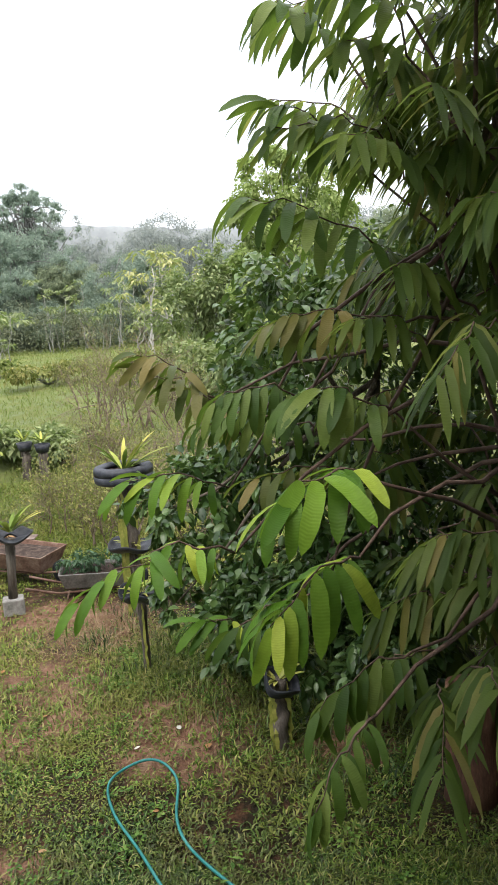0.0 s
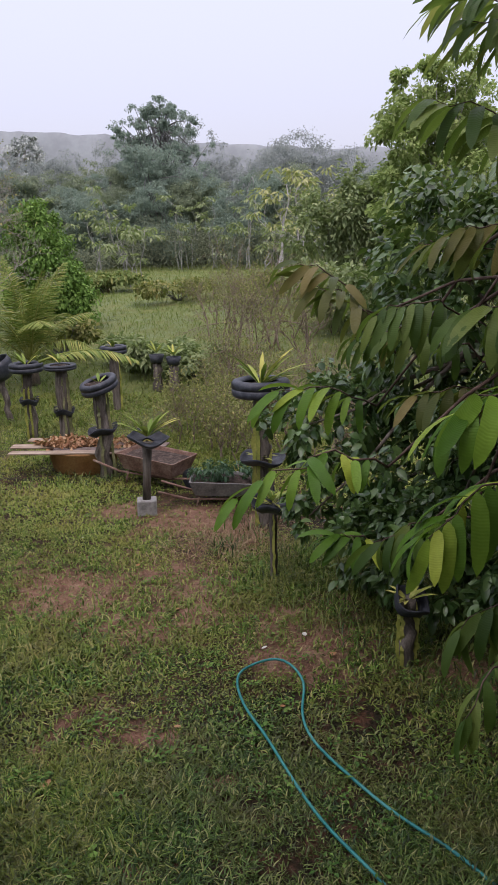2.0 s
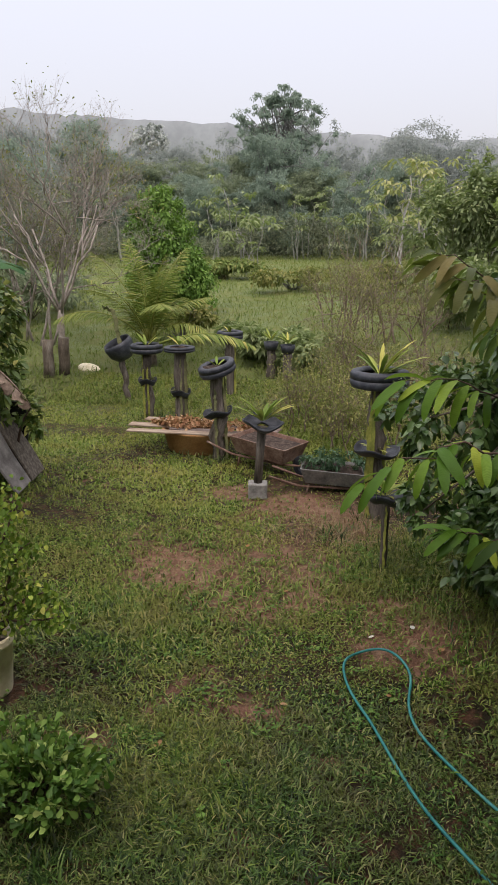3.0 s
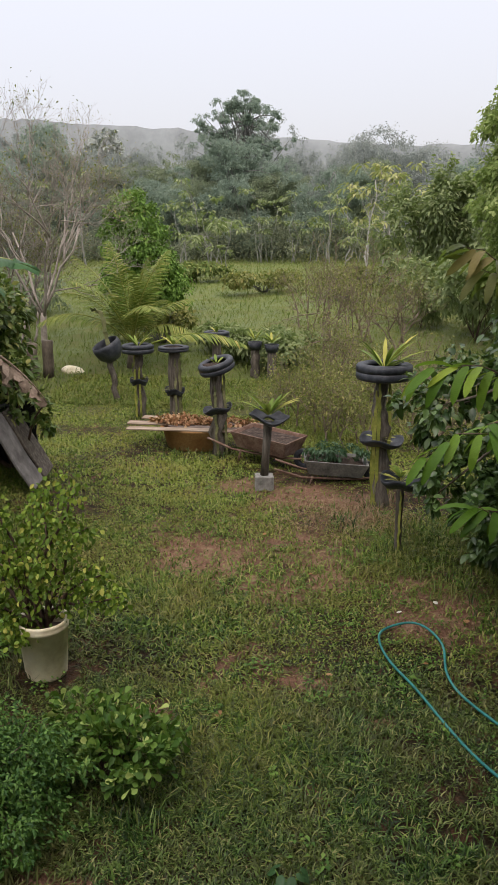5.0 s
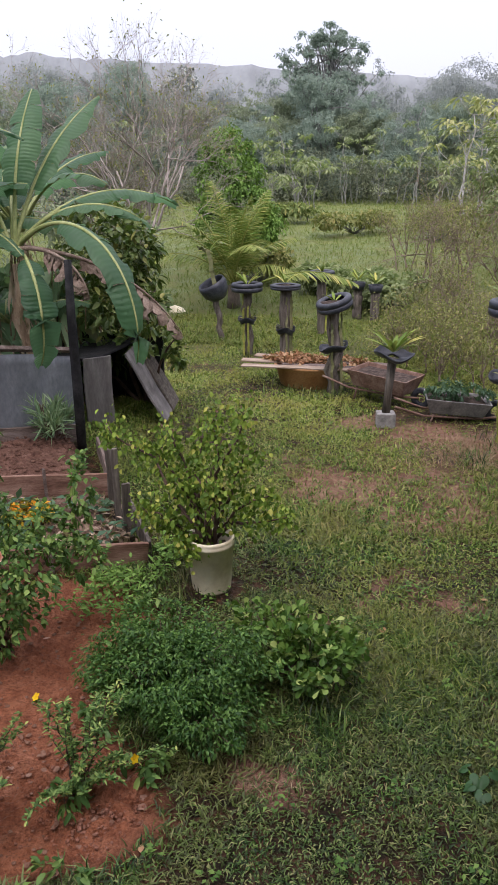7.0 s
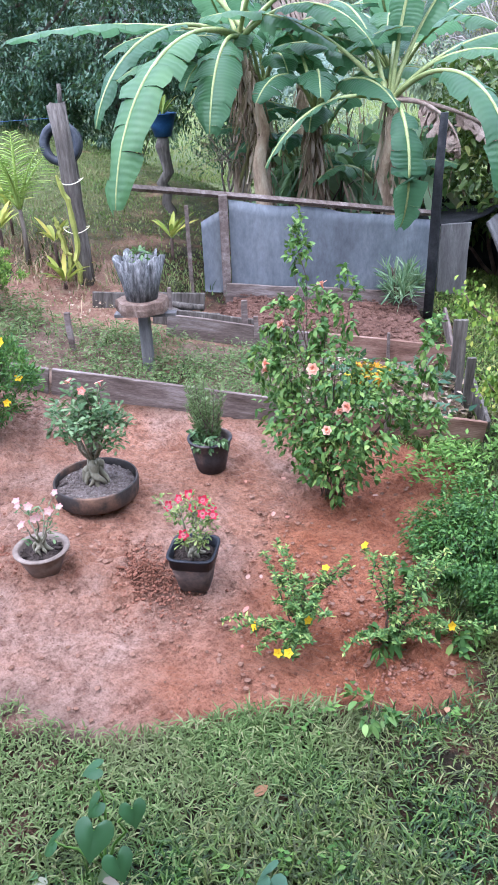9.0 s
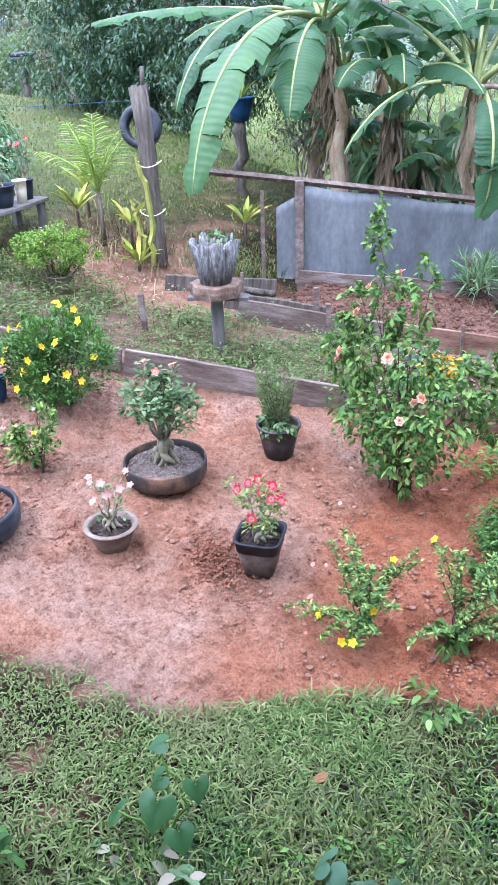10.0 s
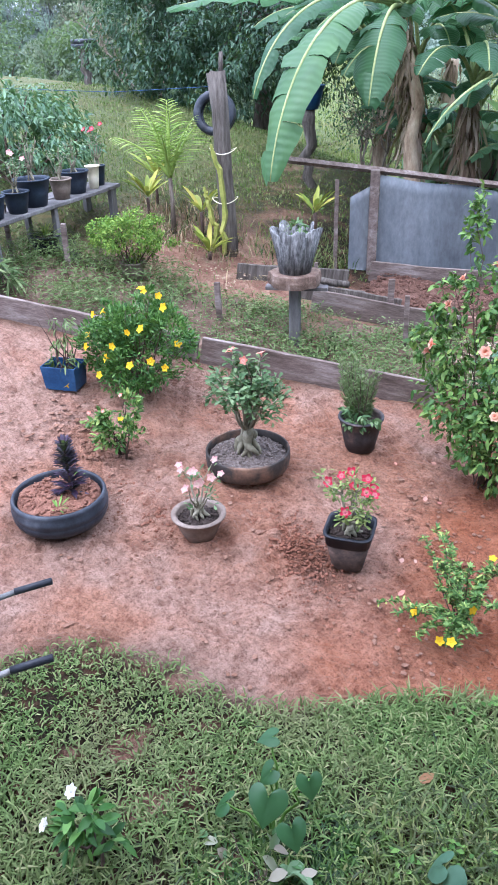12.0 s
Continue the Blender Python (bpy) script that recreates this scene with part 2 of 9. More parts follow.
def leaves(P, D, N, length, width, droop=0.3, fold=0.15, fine=False, wide_at=0.45, spoon=False, oblong=False):
    """Leaf blades at P along D, facing N. fine: twelve corners with a curved outline, otherwise a folded four-cornered blade."""
    P, D, N = np.asarray(P, float), unit(np.asarray(D, float)), np.asarray(N, float)
    k = len(P)
    length, width = np.broadcast_to(length, (k,)), np.broadcast_to(width, (k,))
    S = unit(np.cross(D, N))
    N = np.cross(S, D)
    if fine:
        rows = [(0.0, 0.06), (0.18, 0.72), (0.5, 1.0), (0.78, 0.7), (1.0, 0.04)] if not spoon else [(0.0, 0.08), (0.35, 0.4), (0.65, 0.92), (0.85, 1.0), (1.0, 0.4)]
        if oblong:
            rows = [(0.0, 0.1), (0.16, 0.84), (0.5, 1.0), (0.82, 0.82), (1.0, 0.06)]
        V, uv = [], []
        for s, w in rows:
            mid = P + D * (length * s)[:, None] - np.array([0, 0, 1.0]) * (droop * length * s * s)[:, None]
            e = S * (0.5 * width * w)[:, None]
            up = N * (fold * width * w)[:, None]
            V += [mid - e + up, mid, mid + e + up]
            uv += [(0, s), (0.5, s), (1, s)]
        V = np.stack(V, 1).reshape(-1, 3)
        base = np.arange(k)[:, None] * 15
        F = np.concatenate([base + np.array([[3 * r + c, 3 * r + c + 1, 3 * r + c + 4, 3 * r + c + 3]]) for r in range(4) for c in range(2)])
        return V, F, np.tile(np.array(uv), (k, 1))
    mid = P + D * (length * wide_at)[:, None] - np.array([0, 0, 1.0]) * (droop * length * wide_at**2)[:, None] + N * (fold * width)[:, None]
    tip = P + D * length[:, None] - np.array([0, 0, 1.0]) * (droop * length)[:, None]
    e = S * (0.5 * width)[:, None]
    V = np.stack([P, mid - e, tip, mid + e], 1).reshape(-1, 3)
    base = np.arange(k)[:, None] * 4
    F = np.concatenate([base + np.array([[0, 1, 2]]), base + np.array([[0, 2, 3]])])
    return V, F, None


def join(chunks):
    """Several (V, F) into one; F may be arrays of triangles or quads."""
    V, F, at = [], {}, 0
    for v, f in chunks:
        V.append(v)
        for g in (f if isinstance(f, list) else [f]):
            F.setdefault(g.shape[1], []).append(g + at)
        at += len(v)
    return np.concatenate(V), [np.concatenate(g) for g in F.values()]


def tube(points, radii, sides=6):
    """A tapered tube along points."""
    P = np.asarray(points, float)
    k = len(P)
    R = np.broadcast_to(radii, (k,))
    T = unit(np.gradient(P, axis=0))
    ref = np.array([0, 0, 1.0]) if abs(T[0][2]) < 0.9 else np.array([1.0, 0, 0])
    A = unit(np.cross(T, ref))
    B = np.cross(T, A)
    a = np.arange(sides) * 2 * np.pi / sides
    V = (P[:, None] + R[:, None, None] * (A[:, None] * np.cos(a)[None, :, None] + B[:, None] * np.sin(a)[None, :, None])).reshape(-1, 3)
    i = np.arange(k - 1)[:, None] * sides
    j = np.arange(sides)[None, :]
    jn = (j + 1) % sides
    F = np.stack([i + j, i + jn, i + sides + jn, i + sides + j], -1).reshape(-1, 4)
    V = np.concatenate([V, P[:1], P[-1:]])
    c0, c1 = len(V) - 2, len(V) - 1
    jj = np.arange(sides)
    cap = np.concatenate([np.stack([(jj + 1) % sides, jj, np.full(sides, c0)], 1), np.stack([(k - 1) * sides + jj, (k - 1) * sides + (jj + 1) % sides, np.full(sides, c1)], 1)])
    return V, [F, cap]


def bend(a, b, sag=0.1, n=5, rng=RNG):
    """A slightly crooked line from a to b, bulging upwards by sag of its length."""
    a, b = np.asarray(a, float), np.asarray(b, float)
    s = np.linspace(0, 1, n)[:, None]
    L = np.linalg.norm(b - a)
    P = a + (b - a) * s
    P[:, 2] += (4 * s * (1 - s))[:, 0] * sag * L
    P[1:-1] += rng.normal(0, 0.025 * L, (n - 2, 3))
    return P


def ring_profile(profile, sides=40):
    """A turned body: profile of (radius, height), closed at no end."""
    a = np.arange(sides) * 2 * np.pi / sides
    V = np.concatenate([np.stack([r * np.cos(a), r * np.sin(a), np.full(sides, h)], 1) for r, h in profile])
    k = len(profile)
    i = np.arange(k - 1)[:, None] * sides
    j = np.arange(sides)[None, :]
    jn = (j + 1) % sides
    return V, np.stack([i + j, i + jn, i + sides + jn, i + sides + j], -1).reshape(-1, 4)


def board(size, bevel=0.006, warp=0.0, seed=0):
    """A sawn board, centred, standing on z = 0."""
    bm = bmesh.new()
    bmesh.ops.create_cube(bm, size=1.0)
    bmesh.ops.scale(bm, vec=size, verts=bm.verts)
    bmesh.ops.translate(bm, vec=(0, 0, size[2] / 2), verts=bm.verts)
    if warp:
        long = 0 if size[0] >= max(size[1], size[2]) else (1 if size[1] >= size[2] else 2)
        edges = [e for e in bm.edges if abs((e.verts[0].co - e.verts[1].co)[long]) > 0.5 * size[long]]
        bmesh.ops.subdivide_edges(bm, edges=edges, cuts=7, use_grid_fill=True)
        for v in bm.verts:
            p = Vector((v.co[long] * 3.1 + seed, seed * 1.7, 0.3))
            for ax in range(3):
                if ax != long:
                    v.co[ax] += warp * noise.noise(p + Vector((0, ax * 5.0, 0)))
    bmesh.ops.bevel(bm, geom=[e for e in bm.edges if e.calc_face_angle(0) > 0.6], offset=bevel, segments=1, affect="EDGES")
    return bm


# ---- ground ----
def ground_z(x, y):
    x, y = np.asarray(x, float), np.asarray(y, float)
    u = -(x + 3.8)
    r = 0.22 * (np.log1p(np.exp(-np.abs(u) / 0.5)) * 0.5 + np.maximum(u, 0))
    r = np.where(r < 1.4, r, 1.4 + 0.8 * np.tanh((r - 1.4) / 0.8))
    d = np.clip((y - 6) / 4.5, 0, 1)
    r = r * (1 - d * d * (3 - 2 * d))
    return r + np.where(y > 13, 2.4 * (1 - np.exp(-np.maximum(y - 13, 0) / 18)), 0)


def gz(x, y):
    return float(ground_z(x, y))


def on(x, y, turn=0.0, up=0.0):
    return pose(x, y, gz(x, y) + up, 0, 0, turn)


CLAY = np.array([(-5.0, -0.9), (-4.89, -0.62), (-4.79, -0.2), (-4.5, 0.14), (-4.18, 0.24), (-3.95, 0.39), (-3.68, 0.81), (-3.31, 1.12), (-2.95, 1.32), (-2.8, 1.66),
                 (-3.07, 1.97), (-3.4, 2.15), (-3.6, 2.8), (-3.64, 3.3), (-4.05, 3.75), (-4.9, 3.25), (-5.41, 2.82), (-6.59, 1.85), (-7.9, 0.8), (-9.3, -0.4), (-7.5, -3.0), (-5.5, -3.0)])


def edge_distance(x, y, poly):
    """Signed distance to a polygon's outline, positive inside."""
    p = np.stack([x, y], -1)[:, None, :]
    a, b = poly[None], np.roll(poly, -1, 0)[None]
    ab = b - a
    t = np.clip(((p - a) * ab).sum(-1) / (ab * ab).sum(-1), 0, 1)
    d = np.linalg.norm(p - a - ab * t[..., None], axis=-1).min(1)
    cross = (a[..., 1] > p[..., 1]) != (b[..., 1] > p[..., 1])
    xi = a[..., 0] + (p[..., 1] - a[..., 1]) * ab[..., 0] / np.where(np.abs(ab[..., 1]) < 1e-9, 1e-9, ab[..., 1])
    inside = (cross & (p[..., 0] < xi)).sum(1) % 2 == 1
    return np.where(inside, d, -d)


def soft(d, w):
    t = np.clip(d / w * 0.5 + 0.5, 0, 1)
    return t * t * (3 - 2 * t)


def wobble(x, y, f, seed):
    """Cheap smooth noise of several waves, about -1 to 1."""
    r = np.random.default_rng(seed)
    s = np.zeros_like(x, dtype=float)
    for k in range(9):
        ang, fr, ph = r.uniform(0, 6.28), f * r.uniform(0.5, 2.2), r.uniform(0, 6.28)
        s += np.sin((x * np.cos(ang) + y * np.sin(ang)) * fr + ph)
    return s / 3.2


# bare or straw-covered spots: x, y, half length, half width
BARE = [(-2.4, 6.35, 0.9, 0.75), (-2.0, 5.7, 0.5, 0.4), (-1.5, 6.0, 0.28, 0.3), (-1.9, 8.2, 0.8, 0.6), (-0.75, 6.0, 0.4, 0.5), (-0.3, 5.7, 0.4, 0.4),
        (-0.75, 5.25, 0.25, 0.2), (-2.9, 8.5, 0.4, 0.3), (-1.35, 3.1, 0.12, 0.1), (-1.0, 3.8, 0.14, 0.12), (-2.6, 3.6, 0.3, 0.14), (-1.5, 4.2, 0.25, 0.12), (-2.5, 2.1, 0.2, 0.12), (0.6, 5.2, 0.5, 0.3)]


def cover(x, y):
    """How far each spot is clay, straw and open meadow."""
    w = wobble(x, y, 5.0, 3)
    near = (np.abs(x + 5.5) < 5) & (np.abs(y - 0.5) < 5)
    clay = np.zeros_like(x)
    if near.any():
        clay[near] = soft(edge_distance(x[near], y[near], CLAY) + 0.07 * w[near], 0.16)
    beds = soft(0.95 - np.hypot((x + 7.6) / 1.7, (y - 3.0) / 0.9) + 0.25 * w, 0.4) * 0.85
    v = wobble(x, y, 14.0, 4)
    straw = np.maximum(beds, soft(0.6 * w + 0.7 * v + 0.5 * wobble(x, y, 1.3, 61) - 1.5, 0.5) * 0.7 * soft(12 - y, 2.0))
    for bx, by, rx, ry in BARE:
        straw = np.maximum(straw, soft(1 - np.hypot((x - bx) / rx, (y - by) / ry) + 0.35 * w + 0.3 * v, 0.7) * 0.85)
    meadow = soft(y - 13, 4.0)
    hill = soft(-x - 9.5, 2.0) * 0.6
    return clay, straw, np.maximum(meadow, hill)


def spread(*runs):
    return np.unique(np.concatenate([np.arange(a, b, s) for a, b, s in runs]).round(4))


def build_ground():
    xs = spread((-600, -60, 60), (-60, -12, 3), (-12, -7, 0.15), (-7, -2.7, 0.022), (-2.7, 3, 0.12), (3, 30, 2), (30, 601, 60))
    ys = spread((-300, -20, 40), (-20, -3, 2), (-3, -0.9, 0.15), (-0.9, 3.6, 0.022), (3.6, 14, 0.12), (14, 80, 2), (80, 900, 60))
    X, Y = np.meshgrid(xs, ys, indexing="ij")
    x, y = X.ravel(), Y.ravel()
    c, s, m = cover(x, y)
    z = ground_z(x, y)
    near = (np.abs(x + 3) < 9) & (np.abs(y - 5) < 10)
    z = z + np.where(near, 0.012 * wobble(x, y, 2.2, 5), 0)
    z = z - 0.035 * c * soft(x + 7.2, 0.4) + c * (0.007 * wobble(x, y, 22, 6) + 0.016 * wobble(x, y, 60, 8) * np.clip(0.3 + wobble(x, y, 4, 9), 0, 1.2) + 0.006 * wobble(x, y, 130, 10) * np.clip(0.5 + wobble(x, y, 6, 13), 0, 1.2))
    for hx, hy, hr in ((-4.9, 0.95, 0.3), (-5.45, 0.75, 0.22), (-3.1, 1.75, 0.3), (-6.3, 1.2, 0.3)):
        z = z + 0.05 * np.exp(-((x - hx) ** 2 + (y - hy) ** 2) / (hr * hr)) * (1 + 0.5 * wobble(x, y, 30, 12))
    fresh = np.clip(soft(x + 4.25 + 0.45 * (y - 1.4) + 0.3 * wobble(x, y, 2.5, 51), 0.4), 0, 1) * 0.9
    nx, ny = len(xs), len(ys)
    i = (np.arange(nx - 1)[:, None] * ny + np.arange(ny - 1)[None]).ravel()
    F = np.stack([i, i + ny, i + ny + 1, i + 1], 1)
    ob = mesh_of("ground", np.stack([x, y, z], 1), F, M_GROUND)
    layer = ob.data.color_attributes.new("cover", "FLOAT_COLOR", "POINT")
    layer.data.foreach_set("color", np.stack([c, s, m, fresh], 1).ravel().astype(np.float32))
    return tagged(ob, "wet garden ground with mown grass, straw and bare red clay", "ground", kind="structure")


build_ground()


# ---- unseen house at the viewer's back, added to shade the near lawn ----
def house_wall():
    """A plain upper-storey wall with its eave, along the line of the walk; out of view, both block sky over the lawn.
    """
    paint = rough_mat("unseen_wall_paint", (0.2, 0.19, 0.17), (0.3, 0.285, 0.26), (0.38, 0.365, 0.34), 1.5, 40, 0.9, 0.4, 0.004)
    tiles = rough_mat("unseen_eave_boards", (0.06, 0.045, 0.035), (0.12, 0.09, 0.07), (0.2, 0.15, 0.12), 4, 40, 0.9)
    turn = math.degrees(math.atan2(-1.36, -2.1))
    along = Vector((math.cos(radians(turn)), math.sin(radians(turn)), 0))
    out = Vector((along.y, -along.x, 0))
    for name, size, far, z, mat_, lab in (("wall_house", (10.5, 0.22, 5.4), -0.75, -0.1, paint, "plain unseen house wall behind the garden view, added to shade the lawn"), ("eave", (11.0, 1.7, 0.12), -0.05, 5.3, tiles, "plain unseen roof eave over the house wall, added to shade the lawn")):
        p = out * far + along * -0.3
        ob = part(name, board(size, 0.01), mat_)
        ob.matrix_basis = pose(p.x, p.y, z, 0, 0, turn)
        tagged(ob, lab, "wall" if name == "wall_house" else "roof", kind="structure")


house_wall()


def blades(name, x, y, h, w, cols, label, lean=0.6, seed=1):
    """Grass blades standing on the ground at x, y."""
    r = np.random.default_rng(seed)
    k = len(x)
    P = np.stack([x, y, ground_z(x, y) - 0.005], 1)
    a = r.uniform(0, 2 * np.pi, k)
    t = r.uniform(0.15, 1.0, k) * lean
    D = np.stack([np.cos(a) * t, np.sin(a) * t, np.full(k, 1.0)], 1)
    D = unit(D)
    S = np.stack([-np.sin(a), np.cos(a), np.zeros(k)], 1)
    h = h * r.uniform(0.6, 1.35, k)
    w = w * r.uniform(0.7, 1.3, k)
    mid = P + D * (h * 0.55)[:, None]
    tip = P + D * h[:, None] + np.stack([np.cos(a), np.sin(a), np.zeros(k)], 1) * (h * 0.5 * t)[:, None] - np.array([0, 0, 1.0]) * (h * 0.35 * t)[:, None]
    V = np.stack([P - S * (w * 0.35)[:, None], P + S * (w * 0.35)[:, None], mid - S * (w * 0.5)[:, None], mid + S * (w * 0.5)[:, None], tip], 1).reshape(-1, 3)
    b = np.arange(k)[:, None] * 5
    ob = mesh_of(name, V, [b + np.array([[0, 1, 3, 2]]), b + np.array([[2, 3, 4]])], cols)
    return tagged(ob, label, "grass", kind="stuff")


# Near green darkened for tree and house shade, farther greens brightened as if lit.
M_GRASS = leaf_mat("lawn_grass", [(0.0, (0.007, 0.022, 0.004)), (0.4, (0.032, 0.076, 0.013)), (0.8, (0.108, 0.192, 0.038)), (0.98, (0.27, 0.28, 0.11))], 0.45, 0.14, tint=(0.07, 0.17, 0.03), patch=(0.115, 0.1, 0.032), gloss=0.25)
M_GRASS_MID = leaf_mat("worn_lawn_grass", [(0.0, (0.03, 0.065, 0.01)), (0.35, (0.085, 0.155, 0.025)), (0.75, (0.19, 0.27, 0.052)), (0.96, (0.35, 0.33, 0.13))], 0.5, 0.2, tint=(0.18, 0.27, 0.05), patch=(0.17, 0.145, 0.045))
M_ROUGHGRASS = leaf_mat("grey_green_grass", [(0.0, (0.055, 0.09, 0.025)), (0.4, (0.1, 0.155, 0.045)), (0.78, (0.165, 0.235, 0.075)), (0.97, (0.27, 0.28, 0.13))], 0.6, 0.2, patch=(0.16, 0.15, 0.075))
M_GRASS_FAR = leaf_mat("brightened_lawn_grass", [(0.0, (0.115, 0.19, 0.034)), (0.5, (0.2, 0.275, 0.056)), (0.9, (0.32, 0.345, 0.11))], 0.5, 0.2, patch=(0.25, 0.22, 0.06))
M_DRYGRASS = leaf_mat("dry_straw", [(0.0, (0.14, 0.08, 0.045)), (0.5, (0.27, 0.175, 0.105)), (0.9, (0.4, 0.3, 0.19))], 0.7, 0.1)
M_MEADOW = leaf_mat("meadow_grass", [(0.0, (0.12, 0.17, 0.05)), (0.5, (0.16, 0.21, 0.064)), (0.9, (0.22, 0.23, 0.09))], 0.9, 0.3)


def scatter_lawn():
    r = np.random.default_rng(11)
    parts = [((-5.2, 3.4), (-2.2, 4.0), 8600, 0.056, 0.0082), ((-6.0, 3.4), (4.0, 8.0), 4200, 0.056, 0.0115), ((-8.0, 2.5), (8.0, 15.0), 1500, 0.06, 0.016)]
    X, Y, H, W = [], [], [], []
    for (x0, x1), (y0, y1), dens, h, w in parts:
        k = int((x1 - x0) * (y1 - y0) * dens)
        x, y = r.uniform(x0, x1, k), r.uniform(y0, y1, k)
        c, s, m = cover(x, y)
        keep = r.uniform(0, 1, k) > np.maximum(np.minimum(c * 1.6, 1), s * 0.93)
        keep &= edge_distance(x, y, np.array([(-3.95, 4.0), (-4.75, 5.0), (-5.6, 5.95), (-7.2, 4.4), (-9.0, 1.6), (-8.0, 0.7)])) < 0
        keep &= r.uniform(0, 1, k) < 0.9 + 0.3 * wobble(x, y, 3.0, 21) + 0.35 * wobble(x, y, 11.0, 29)
        keep &= np.hypot(x + 3.38, y - 3.88) > 0.25
        x, y = x[keep], y[keep]
        X.append(x), Y.append(y), W.append(np.full(len(x), w))
        H.append(h * (1.0 + 0.45 * wobble(x, y, 1.6, 22)) * (1 + 0.5 * soft(x + 3.2, 1.2) * soft(1.9 - np.abs(y - 2.0), 1.0)))
    X, Y, H, W = np.concatenate(X), np.concatenate(Y), np.concatenate(H), np.concatenate(W)
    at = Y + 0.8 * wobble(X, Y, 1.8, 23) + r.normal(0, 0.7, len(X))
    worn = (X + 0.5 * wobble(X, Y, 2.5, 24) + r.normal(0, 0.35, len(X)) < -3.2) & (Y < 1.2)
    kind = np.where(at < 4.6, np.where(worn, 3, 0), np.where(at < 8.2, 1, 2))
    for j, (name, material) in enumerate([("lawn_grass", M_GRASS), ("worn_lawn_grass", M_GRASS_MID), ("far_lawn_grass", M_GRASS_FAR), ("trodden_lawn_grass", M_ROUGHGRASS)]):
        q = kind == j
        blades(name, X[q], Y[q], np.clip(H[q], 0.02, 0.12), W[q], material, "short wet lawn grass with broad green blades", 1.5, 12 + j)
    k = 42000
    x, y = r.uniform(-4.2, 1.5, k), r.uniform(2.0, 9.5, k)
    c, s, m = cover(x, y)
    keep = (r.uniform(0, 1, k) < 0.06 + s * 0.75) & (c < 0.2)
    blades("straw_litter", x[keep], y[keep], 0.045, 0.004, M_DRYGRASS, "dry straw and cut grass lying on bare soil", 3.0, 14)
    k = 100000
    x, y = r.uniform(-45, 8, k), 13 + r.uniform(0, 1, k) ** 1.6 * 40
    blades("meadow_grass", x, y, 0.2, 0.02, M_MEADOW, "tall rough meadow grass before the woods", 1.7, 15)
    k = 42000
    x, y = r.uniform(-16, -4.3, k), r.uniform(2.2, 15, k)
    keep = edge_distance(x, y, np.array([(-4.3, 4.0), (-7.6, 1.2), (-9.5, 0.5), (-16, 2), (-16, 15), (-4.3, 15)])) > 0.1
    c, s, m = cover(x, y)
    keep &= r.uniform(0, 1, k) > s
    blades("rough_grass", x[keep], y[keep], 0.045, 0.014, M_ROUGHGRASS, "rough grass and weeds round the garden beds", 0.9, 16)


scatter_lawn()


